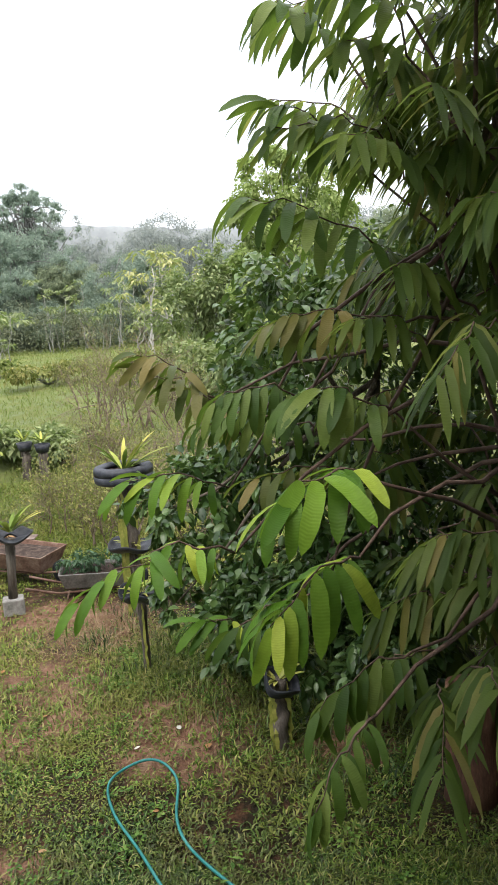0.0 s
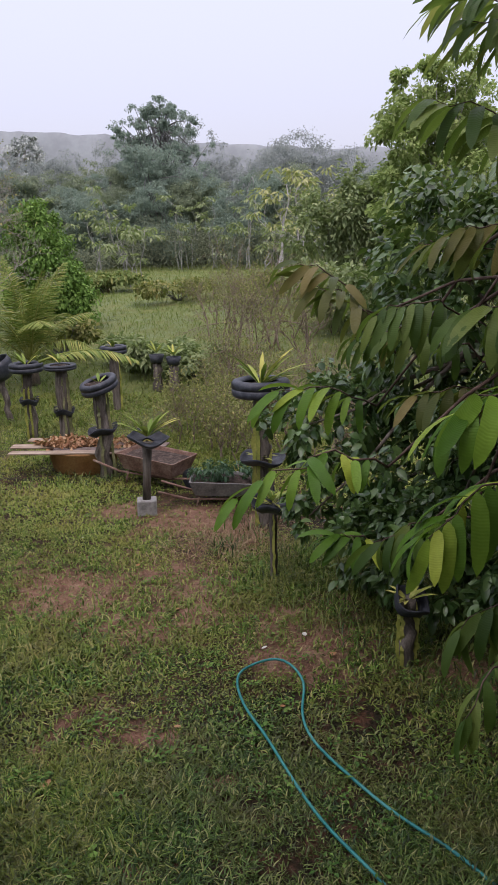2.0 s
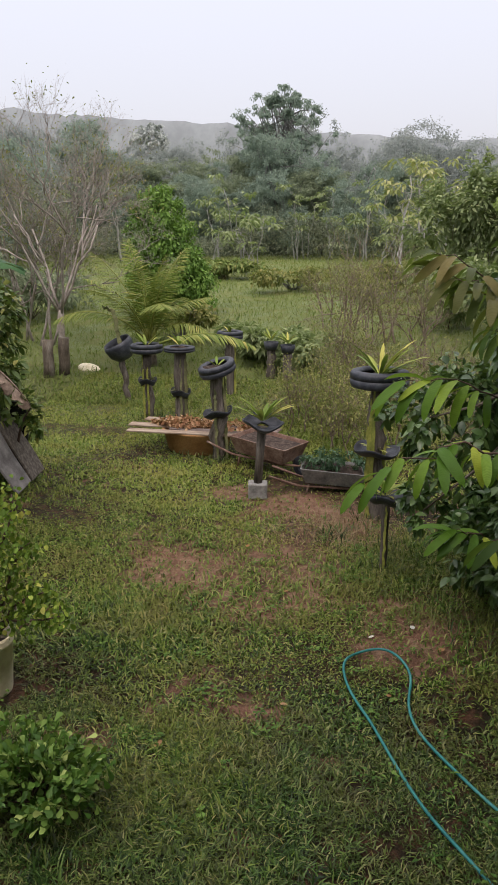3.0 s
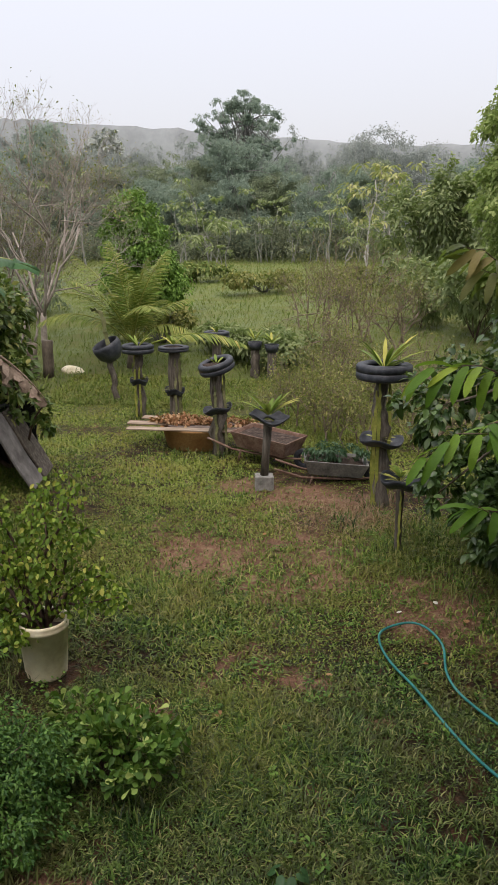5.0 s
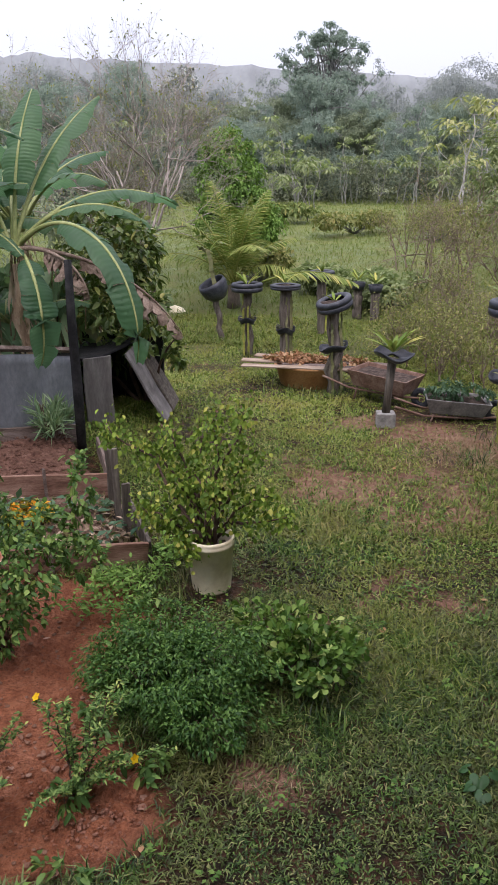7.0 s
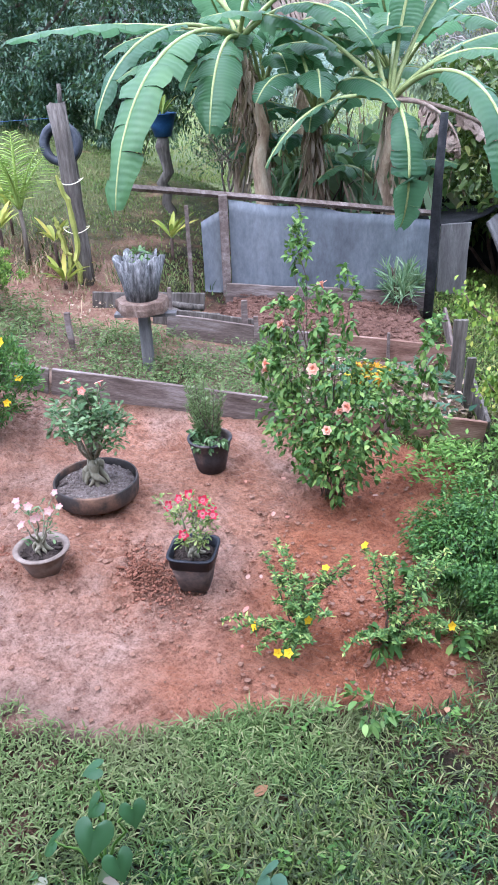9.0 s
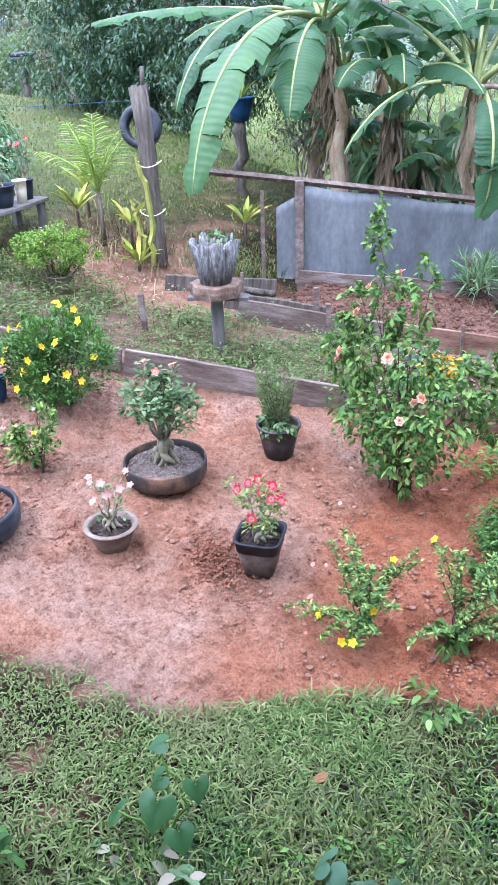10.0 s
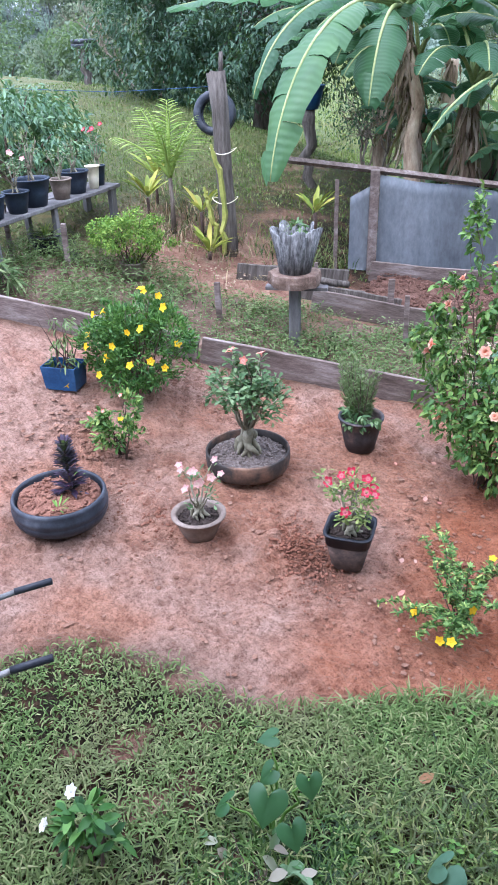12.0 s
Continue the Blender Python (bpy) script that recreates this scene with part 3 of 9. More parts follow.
def lawn_extras():
    """Dry stalks by the planters, taller tufts round the posts, and small broad-leaved weeds in the turf."""
    r = np.random.default_rng(19)
    n = 1500
    x, y = r.normal(-1.5, 0.4, n), r.normal(7.7, 0.35, n)
    blades("dry_stalks", x, y, 0.15, 0.006, M_DRYGRASS, "reddish dry stalks lying by the wheelbarrows", 3.0, 20)
    spots = [(-1.1, 8.1, 0.2), (-0.86, 6.7, 0.16), (-0.55, 6.3, 0.2), (-0.1, 5.9, 0.2), (-1.5, 7.4, 0.15), (-0.7, 7.4, 0.2), (-3.5, 9.9, 0.2), (-4.6, 11.4, 0.2), (-5.5, 12.2, 0.2), (-4.0, 9.9, 0.25), (0.3, 5.2, 0.2), (0.8, 4.6, 0.25), (-3.6, 3.7, 0.15), (-2.9, 2.2, 0.15), (-2.2, 2.7, 0.15)]
    n = 30000
    x, y = r.uniform(-12.5, -6.6, n), r.uniform(1.6, 8.5, n)
    c, s, m = cover(x, y)
    keep = (edge_distance(x, y, np.array([(-6.3, 5.2), (-7.2, 4.2), (-7.4, 3.0), (-9.6, 1.0), (-12.5, 1.6), (-12.5, 8.5), (-6.3, 8.5)])) > 0) & (r.uniform(0, 1, n) > s * 1.05) & (r.uniform(0, 1, n) < 0.6 + 0.5 * wobble(x, y, 3.0, 27))
    blades("rise_grass", x[keep], y[keep], 0.06, 0.009, M_ROUGHGRASS, "short grass on the rise behind the beds", 1.0, 28)
    spots2 = [(-8.3, 3.45, 0.15), (-7.75, 3.75, 0.18), (-8.6, 2.9, 0.2), (-8.6, 1.5, 0.25), (-8.1, 1.9, 0.2), (-7.3, 4.0, 0.15), (-8.9, 3.6, 0.25), (-7.4, 2.2, 0.2), (-6.9, 2.6, 0.2), (-6.1, 3.0, 0.15)]
    spots = spots + spots2
    x, y = np.concatenate([r.normal(a, s, 110) for a, b, s in spots]), np.concatenate([r.normal(b, s, 110) for a, b, s in spots])
    blades("tall_grass_tufts", x, y, 0.15, 0.009, M_GRASS, "taller tufts of grass round posts and bushes", 0.9, 21)
    k = 260
    cx, cy = r.uniform(-3.4, 2.2, k), r.uniform(-0.5, 8.5, k)
    x, y = np.repeat(cx, 12) + r.normal(0, 0.035, k * 12), np.repeat(cy, 12) + r.normal(0, 0.035, k * 12)
    c, s, m = cover(x, y)
    x, y = x[c < 0.2], y[c < 0.2]
    n = len(x)
    a = r.uniform(0, 6.28, n)
    V, F, _ = leaves(np.stack([x, y, ground_z(x, y) + r.uniform(0.02, 0.06, n)], 1), np.stack([np.cos(a), np.sin(a), r.uniform(0, 0.5, n)], 1), np.tile([0, 0, 1.0], (n, 1)), r.uniform(0.025, 0.05, n), r.uniform(0.015, 0.028, n), 0.2)
    weeds = leaf_mat("turf_weed_leaves", [(0.0, (0.04, 0.1, 0.02)), (0.5, (0.08, 0.17, 0.035)), (0.9, (0.16, 0.27, 0.06))], 0.5, 0.2)
    tagged(mesh_of("lawn_weeds", V, F, weeds), "small broad-leaved weeds among the lawn grass", "weeds", kind="stuff")


lawn_extras()


# ---- plants: common builders ----
def cloud(blobs, n, length, width, seed, clumps=14, tight=0.3, hang=0.35, droop=0.3, fine=False, fold=0.15, spread_up=0.0, spoon=False):
    """Leaves gathered in uneven clumps over the given ellipsoids (x, y, z, rx, ry, rz)."""
    r = np.random.default_rng(seed)
    B = np.array(blobs, float)
    w = (B[:, 3] * B[:, 4] * B[:, 5]) ** 0.67
    pick = r.choice(len(B), max(4, clumps * len(B)), p=w / w.sum())
    d = unit(r.normal(0, 1, (len(pick), 3)) + np.array([0, 0, 0.25 + spread_up]))
    C = B[pick, :3] + d * B[pick, 3:] * (r.uniform(0.25, 1.0, len(pick)) ** 0.5)[:, None]
    R = B[pick, 3:] * tight * r.uniform(0.6, 1.3, (len(pick), 1))
    k = r.integers(0, len(C), n)
    off = unit(r.normal(0, 1, (n, 3))) * r.uniform(0, 1, (n, 1)) ** 0.45
    P = C[k] + off * R[k]
    out = unit(P - B[pick[k], :3])
    D = unit(out * 0.6 + r.normal(0, 0.6, (n, 3)) - np.array([0, 0, hang]))
    N = unit(r.normal(0, 0.45, (n, 3)) + out * 0.3 + np.array([0, 0, 0.9]))
    s = r.uniform(0.65, 1.25, n)
    return leaves(P, D, N, length * s, width * s, droop, fold, fine, spoon=spoon)


def limbs_to(base, top, ends, r0, seed, sides=7, taper=0.45):
    """A trunk from base to top with a limb to each end."""
    r = np.random.default_rng(seed)
    base, top = np.array(base, float), np.array(top, float)
    T = bend(base, top, 0.0, 7, r)
    chunks = [tube(T, np.linspace(r0, r0 * taper, 7), sides)]
    for e in ends:
        e = np.array(e, float)
        i = int(np.clip(r.integers(2, 7), 0, 6))
        chunks.append(tube(bend(T[i], e, 0.06, 5, r), np.linspace(r0 * 0.42, r0 * 0.1, 5), 5))
    return join(chunks)


def tree(name, m, label, blobs, trunk_top, r0, n, length, width, bark, foliage, seed, clumps=14, tight=0.3, group="", category="tree", hang=0.35, fine=False, extra=0):
    root = thing(name, m, label, category, group)
    V, F = limbs_to((0, 0, -0.1), trunk_top, [b[:3] for b in blobs], r0, seed)
    if extra:
        r = np.random.default_rng(seed + 5)
        more = [(V, F)]
        for k in range(extra):
            b = blobs[r.integers(0, len(blobs))]
            e = np.array(b[:3]) + unit(r.normal(0, 1, 3) + np.array([0, 0, 0.5])) * np.array(b[3:]) * r.uniform(0.8, 1.15)
            more.append(tube(bend(np.array(b[:3]) * np.array([0.6, 0.6, 0.75]), e, 0.1, 5, r), np.linspace(r0 * 0.22, r0 * 0.04, 5), 4))
        V, F = join(more)
    mesh_of("trunk", V, F, bark, root)
    V, F, uv = cloud(blobs, n, length, width, seed + 1, clumps, tight, hang, fine=fine)
    mesh_of("crown", V, F, foliage, root, uv=uv)
    return root


def greens(name, a, b, c, d=None, **kw):
    return leaf_mat(name, [(0.0, a), (0.45, b), (0.85, c)] + ([(0.97, d)] if d else []), **kw)


# Haze is put into these three colours: paled and greyed, L_BACK the most.
L_FAR = greens("hazed_wood_leaves", (0.17, 0.235, 0.195), (0.235, 0.31, 0.255), (0.31, 0.385, 0.305), rough=1.0, through=0.4, tint=(0.37, 0.47, 0.37))
L_BACK = greens("haze_pale_wood_leaves", (0.26, 0.3, 0.29), (0.32, 0.36, 0.345), (0.38, 0.42, 0.39), rough=1.0, through=0.38, tint=(0.42, 0.46, 0.44))
L_FAR2 = greens("hazed_olive_leaves", (0.18, 0.23, 0.15), (0.245, 0.3, 0.2), (0.33, 0.38, 0.245), rough=1.0, through=0.4, tint=(0.35, 0.42, 0.27))
L_PALEGREEN = greens("pale_green_leaves", (0.13, 0.19, 0.06), (0.2, 0.27, 0.09), (0.32, 0.36, 0.13), (0.48, 0.45, 0.17), rough=0.55)
# Tufts paled for distance haze in the colour itself.
L_UMB = greens("hazy_tuft_leaves", (0.17, 0.22, 0.12), (0.25, 0.3, 0.165), (0.36, 0.4, 0.22), rough=0.7, through=0.35)
L_VINE = greens("vine_leaves", (0.07, 0.15, 0.03), (0.13, 0.25, 0.05), (0.22, 0.37, 0.085), rough=0.5)
L_DARK = greens("dark_glossy_leaves", (0.022, 0.055, 0.015), (0.05, 0.105, 0.03), (0.11, 0.185, 0.058), rough=0.3, gloss=0.42)
L_MANGO = greens("blue_green_leaves", (0.028, 0.07, 0.043), (0.055, 0.115, 0.068), (0.1, 0.172, 0.105), rough=0.5)
# Lightened and greyed so the leaf colour carries the haze beyond the garden.
L_MIDWOOD = greens("hazed_mid_green_leaves", (0.16, 0.21, 0.105), (0.23, 0.29, 0.145), (0.34, 0.39, 0.2), rough=0.6, through=0.3)
L_BRIGHT = greens("bright_leaves", (0.07, 0.15, 0.02), (0.13, 0.24, 0.035), (0.24, 0.34, 0.06), rough=0.4)
L_SCRUB = greens("scrub_leaves", (0.13, 0.15, 0.055), (0.21, 0.225, 0.08), (0.31, 0.295, 0.115), (0.42, 0.36, 0.15), rough=0.6, through=0.28)
L_BROWN = greens("dry_brown_leaves", (0.16, 0.1, 0.07), (0.31, 0.22, 0.16), (0.46, 0.36, 0.28), rough=0.85, through=0.25)

M_GREYBARK = rough_mat("grey_wood_bark", (0.13, 0.13, 0.125), (0.19, 0.19, 0.18), (0.27, 0.27, 0.25), 4, 30, 0.9)

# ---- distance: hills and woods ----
# Flat grey-blue: the rain haze before the hill is its base colour.
M_HILL = rough_mat("haze_coloured_hill", (0.35, 0.375, 0.405), (0.37, 0.395, 0.425), (0.39, 0.415, 0.445), 0.03, 0.05, 1.0, 0.0, 0.01, spec=0.0)



def hill_ridge():
    xs = np.linspace(-520, 260, 160)
    h = 51 + 0.095 * np.clip(-xs - 10, 0, 290) + 0.9 * wobble(xs, xs * 0, 0.12, 31) + 0.6 * wobble(xs, xs * 0, 0.7, 32)
    V, rows = [], 6
    for k in range(rows):
        f = k / (rows - 1)
        V.append(np.stack([xs, 425 + 5 * f + 0 * xs, h * np.sin(f * np.pi / 2)], 1))
    V = np.concatenate(V)
    n = len(xs)
    i = (np.arange(rows - 1)[:, None] * n + np.arange(n - 1)[None]).ravel()
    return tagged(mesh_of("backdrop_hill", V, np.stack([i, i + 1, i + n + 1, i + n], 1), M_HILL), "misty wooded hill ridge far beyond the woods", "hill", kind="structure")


hill_ridge()


def wood_tree(seed, h, foliage, bark=M_GREYBARK, spread_w=0.42, low=0.35):
    r = np.random.default_rng(seed)
    blobs = []
    for k in range(20):
        f = r.uniform(low * 0.45, 0.95)
        a = r.uniform(0, 6.28)
        rad = h * spread_w * (1 - 0.6 * abs(f - 0.65)) * r.uniform(0.3, 0.9)
        s = h * r.uniform(0.1, 0.19)
        blobs.append((np.cos(a) * rad, np.sin(a) * rad, h * f, s * 1.25, s * 1.25, s * 0.85))
    return tree("forest_tree", pose(0, -200, -50), "grey-green broadleaf tree at the edge of the misty woods", blobs, (0.1 * h * r.normal(), 0, h * 0.8), h * 0.011, 26000, 0.019 * h, 0.012 * h, bark, foliage, seed, 26, 0.32, "woods", extra=8)


def forest():
    r = np.random.default_rng(41)
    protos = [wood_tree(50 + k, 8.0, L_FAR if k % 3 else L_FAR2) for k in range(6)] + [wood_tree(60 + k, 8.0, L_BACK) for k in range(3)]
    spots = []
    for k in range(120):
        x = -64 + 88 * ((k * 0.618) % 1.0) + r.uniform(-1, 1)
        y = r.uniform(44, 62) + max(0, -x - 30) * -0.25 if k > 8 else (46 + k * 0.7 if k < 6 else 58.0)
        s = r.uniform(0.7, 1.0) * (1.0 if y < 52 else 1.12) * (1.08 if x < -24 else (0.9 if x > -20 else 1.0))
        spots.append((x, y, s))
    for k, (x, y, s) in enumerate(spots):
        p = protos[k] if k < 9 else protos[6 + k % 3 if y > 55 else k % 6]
        m = pose(x, y, gz(x, y) - 0.2, 0, 0, r.uniform(0, 360)) @ Matrix.Diagonal((s, s, s * r.uniform(0.85, 1.1), 1))
        if k < 9:
            p.matrix_world = m
        else:
            copy_thing(p, m)
    # woods on the rise to the left of the garden
    for k in range(26):
        a = radians(118 + 62 * ((k * 0.618) % 1.0))
        q = r.uniform(30, 46)
        x, y = -2 + q * math.cos(a), -1 + q * math.sin(a)
        s = r.uniform(0.7, 1.0)
        copy_thing(protos[6 + k % 3 if q > 40 else k % 6], pose(x, y, gz(x, y) - 0.2, 0, 0, r.uniform(0, 360)) @ Matrix.Diagonal((s, s, s, 1)))
    # the tall spreading tree that stands over the woods, and a paler one far behind
    big = []
    for k in range(90):
        a, f = r.uniform(0, 6.28), ((k * 0.618) % 1.0) ** 0.8
        q = 3.4 * math.sqrt(1 - (0.98 * f) ** 3) * r.uniform(0.4, 1.0)
        s = r.uniform(0.3, 0.52)
        big.append((np.cos(a) * q, np.sin(a) * q, 5.9 + 3.9 * f + 0.3 * r.normal(), s * 1.25, s * 1.25, s * 0.7))
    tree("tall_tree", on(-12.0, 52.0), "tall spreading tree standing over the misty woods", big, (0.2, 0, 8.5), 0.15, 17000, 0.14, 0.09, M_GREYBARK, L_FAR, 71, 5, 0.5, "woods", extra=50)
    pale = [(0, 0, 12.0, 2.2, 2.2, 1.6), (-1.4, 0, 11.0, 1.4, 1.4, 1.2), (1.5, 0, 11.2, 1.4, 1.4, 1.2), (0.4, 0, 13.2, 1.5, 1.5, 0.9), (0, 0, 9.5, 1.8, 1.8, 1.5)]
    # Pale grey leaves: the mist before this tree is painted into them.
    tree("tall_tree", on(-37.6, 92), "pale tall tree rising out of the mist", pale, (0, 0, 12), 0.3, 7000, 0.3, 0.2, M_PALE, leaf_mat("haze_pale_leaves", [(0, (0.42, 0.46, 0.46)), (0.9, (0.5, 0.53, 0.52))], 0.9, 0.05), 72, 20, 0.3, "woods")
    # undergrowth along the edge of the woods
    n = 140000
    x = r.uniform(-66, 24, n)
    lift = 2.0 + 1.0 * wobble(x, x * 0, 0.5, 44) + 0.6 * wobble(x, x * 0, 1.7, 45)
    y = r.uniform(41, 49, n)
    P = np.stack([x, y, ground_z(x, y) + r.uniform(0, 1, n) ** 0.8 * np.maximum(lift, 0.8)], 1)
    D = unit(r.normal(0, 0.6, (n, 3)) + np.array([0, -0.5, 0]))
    N = unit(r.normal(0, 0.4, (n, 3)) + np.array([0, 0, 1.0]))
    V, F, _ = leaves(P, D, N, r.uniform(0.07, 0.15, n), r.uniform(0.045, 0.09, n))
    # Undergrowth colour is lightened for haze too.
    tagged(mesh_of("undergrowth", V, F, greens("hazed_undergrowth_leaves", (0.14, 0.17, 0.12), (0.2, 0.235, 0.16), (0.28, 0.31, 0.205), rough=1.0, through=0.35, tint=(0.26, 0.3, 0.18))), "dense undergrowth along the foot of the woods", "undergrowth", kind="stuff")


forest()


L_YELLOWING = greens("yellowing_tuft_leaves", (0.26, 0.29, 0.13), (0.4, 0.42, 0.19), (0.55, 0.52, 0.27), rough=0.7, through=0.35)


def umbrella_tree(x, y, h, n, seed, foliage=L_UMB, label="slender pale-trunked tree with umbrella tufts of leaves", leafy=44, size=0.22, width=0.5, thick=0.045):
    """A few thin, leaning, crooked stems that fork into arms, each ending in a rosette of drooping leaves."""
    r = np.random.default_rng(seed)
    root = thing("slender_tree", on(x, y), label, "tree", "slender trees before the woods")
    chunks, P, D = [], [], []
    for stem in range(2 + seed % 2):
        hh = h * (1.0 if stem == 0 else r.uniform(0.5, 0.85))
        lean = r.normal(0, 0.14, 2) * hh
        T = bend((r.normal(0, 0.12), r.normal(0, 0.12), -0.1), (lean[0], lean[1], hh * 0.78), 0.0, 7, r)
        chunks.append(tube(T, np.linspace(thick, thick * 0.4, 7) * h / 5, 6))
        for k in range(max(2, n // (1 + stem))):
            i = r.integers(4, 7)
            e = T[i] + np.array([r.normal(0, width), r.normal(0, width), r.uniform(0.12, 0.42) * hh * (1 - i / 9)])
            chunks.append(tube(bend(T[i], e, -0.12, 5, r), np.linspace(0.014, 0.007, 5) * h / 5, 5))
            a = r.uniform(0, 6.28, leafy)
            d = np.stack([np.cos(a), np.sin(a), r.uniform(-0.6, 0.35, leafy)], 1)
            P.append(e + d * r.uniform(0.02, 0.3, (leafy, 1))), D.append(d)
    V, F = join(chunks)
    mesh_of("trunk", V, F, M_SLIM if foliage is L_UMB else M_PALE, root)
    P, D = np.concatenate(P), np.concatenate(D)
    V, F, _ = leaves(P, D, np.tile([0, 0, 1.0], (len(P), 1)) + r.normal(0, 0.3, P.shape), size * r.uniform(0.6, 1.2, len(P)), size * 0.45, 0.45)
    mesh_of("crown", V, F, foliage, root)
    return root


M_SLIM = rough_mat("pale_slender_bark", (0.2, 0.2, 0.18), (0.33, 0.33, 0.3), (0.46, 0.45, 0.41), 4, 30, 0.9)
for k, (x, y, h, n) in enumerate([(-10.3, 32, 3.4, 5), (-9.5, 33, 4.4, 5), (-9.2, 32, 2.8, 5), (-8.4, 31, 3.0, 5), (-11.2, 34, 3.0, 4), (-9.1, 42, 4.4, 4), (-8.5, 42.5, 3.6, 4), (-7.0, 42, 4.0, 4), (-6.1, 41, 3.2, 3), (-5.2, 41, 4.6, 4), (-3.9, 38, 4.2, 4),
                                  (-14.5, 37, 4.6, 5), (-17.5, 38, 5.4, 6), (-21, 38, 5.2, 5), (-25.5, 40, 6, 6), (1.2, 38, 5.0, 5), (-2.9, 34, 2.6, 4)]):
    umbrella_tree(x, y, h, n, 100 + k, leafy=24, size=0.24)
for k, (x, y, h, n) in enumerate([(-2.35, 29.0, 5.0, 10), (-1.75, 29.3, 5.0, 9), (-0.6, 31, 4.2, 7)]):
    umbrella_tree(x, y, h, n, 130 + k, L_YELLOWING, "slender tree with white stems and sparse yellowing leaves", leafy=16, size=0.26, width=0.8, thick=0.055)


# ---- middle distance ----
def shrub(name, x, y, label, blobs, n, length, width, foliage, seed, bark=M_TWIG, r0=0.025, stems=7, clumps=14, tight=0.3, category="shrub", group="", fine=False, hang=0.2, droop=0.3, up=0.0, spoon=False):
    """Several stems from one foot, and leaves over ellipsoids."""
    r = np.random.default_rng(seed)
    root = thing(name, on(x, y, 0, up), label, category, group)
    chunks = []
    for k in range(stems):
        b = blobs[k % len(blobs)]
        e = np.array(b[:3]) + unit(r.normal(0, 1, 3) + np.array([0, 0, 0.8])) * np.array(b[3:]) * r.uniform(0.5, 1.0)
        chunks.append(tube(bend((r.normal(0, 0.03), r.normal(0, 0.03), -0.03), e, 0.05, 6, r), np.linspace(r0, r0 * 0.25, 6), 5))
    V, F = join(chunks)
    mesh_of("stem", V, F, bark, root)
    V, F, uv = cloud(blobs, n, length, width, seed + 1, clumps, tight, hang, droop, fine, spoon=spoon)
    mesh_of("foliage", V, F, foliage, root, uv=uv)
    return root


def bare_tree(x, y, h, seed, label, leafy=1400, foliage=L_SCRUB, group="scrub trees"):
    r = np.random.default_rng(seed)
    root = thing("bare_tree", on(x, y), label, "tree", group)
    chunks, ends = [], []

    def grow(p, d, L, rad, level):
        q = p + d * L
        chunks.append(tube(bend(p, q, 0.03, 5, r), np.linspace(rad, rad * 0.55, 5), 3 if level > 2 else 5))
        if level >= 3:
            ends.append(q)
        if level == (5 if h < 4 else 6):
            return
        for k in range(3):
            nd = unit(d + r.normal(0, 0.5, 3) + np.array([0, 0, 0.18]))
            grow(p + d * L * r.uniform(0.5, 1.0), nd, L * r.uniform(0.55, 0.78), rad * (0.55 if h < 4 else 0.6), level + 1)

    if h > 7:
        top = np.array([0.05, 0.0, h * 0.17])
        chunks.append(tube(bend((0, 0, -0.1), top, 0.02, 5, r), np.linspace(0.085, 0.07, 5), 8))
        for k in range(5):
            a = 1.3 * k + r.uniform(-0.3, 0.3)
            grow(top - np.array([0, 0, 0.04 * k]), unit(np.array([0.5 * np.cos(a), 0.5 * np.sin(a), 1.0])), h * 0.27, h * 0.0046, 0)
    for k in range(3 if h < 7 else 0):
        grow(np.array([r.normal(0, 0.15), r.normal(0, 0.1), -0.1]), unit(np.array([r.normal(0, 0.22), r.normal(0, 0.2), 1.0])), h * 0.36, h * (0.0105 if h < 4 else 0.0072), 0)
    V, F = join(chunks)
    mesh_of("trunk", V, F, M_SCRUBWOOD if h < 4 else M_DRYWOOD, root)
    E = np.array(ends)
    P = E[r.integers(0, len(E), leafy)] + r.normal(0, 0.12, (leafy, 3))
    V, F, _ = leaves(P, r.normal(0, 1, P.shape), r.normal(0, 0.5, P.shape) + np.array([0, 0, 1]), (0.055 if h < 4 else 0.075) * r.uniform(0.6, 1.3, leafy), 0.024 if h < 4 else 0.035)
    mesh_of("crown", V, F, foliage, root)
    return root


bare_tree(-8.95, 15.3, 7.6, 201, "leafless grey-branched tree with a few dry leaves", 1300)
bare_tree(-11.2, 17.5, 5.0, 202, "thin dry tree with tangled grey twigs", 2600)
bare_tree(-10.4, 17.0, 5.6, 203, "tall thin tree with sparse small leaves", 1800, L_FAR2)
for k, (x, y, h) in enumerate([(-2.6, 17.5, 3.0), (-1.7, 18.5, 3.4), (-2.2, 16.0, 2.6), (-0.9, 16.5, 2.8), (-3.6, 20, 2.4), (-2.0, 13.2, 2.2), (-1.9, 11.0, 1.5), (-1.5, 10.5, 1.3), (-2.2, 11.6, 1.8), (-1.2, 11.4, 1.9), (-2.6, 11.9, 1.5)]):
    bare_tree(x, y, h, 210 + k, "thin yellowish scrub with fine upright twigs", 1300, L_SCRUB)

# a stump wholly overgrown by creepers
shrub("creeper_column", -8.75, 21.5, "tall column of dense bright green creeper leaves", [(-0.2, 0, 2.95, 0.72, 0.7, 0.72), (-0.3, 0, 2.2, 0.85, 0.8, 0.9), (0.2, 0, 1.8, 0.9, 0.8, 1.0), (0.6, 0, 1.0, 0.85, 0.7, 0.95), (-0.4, 0, 0.9, 0.8, 0.7, 0.9), (0.9, 0, 0.5, 0.6, 0.5, 0.5)], 24000, 0.1, 0.07, L_VINE, 220, clumps=60, tight=0.3, r0=0.06, hang=0.6)
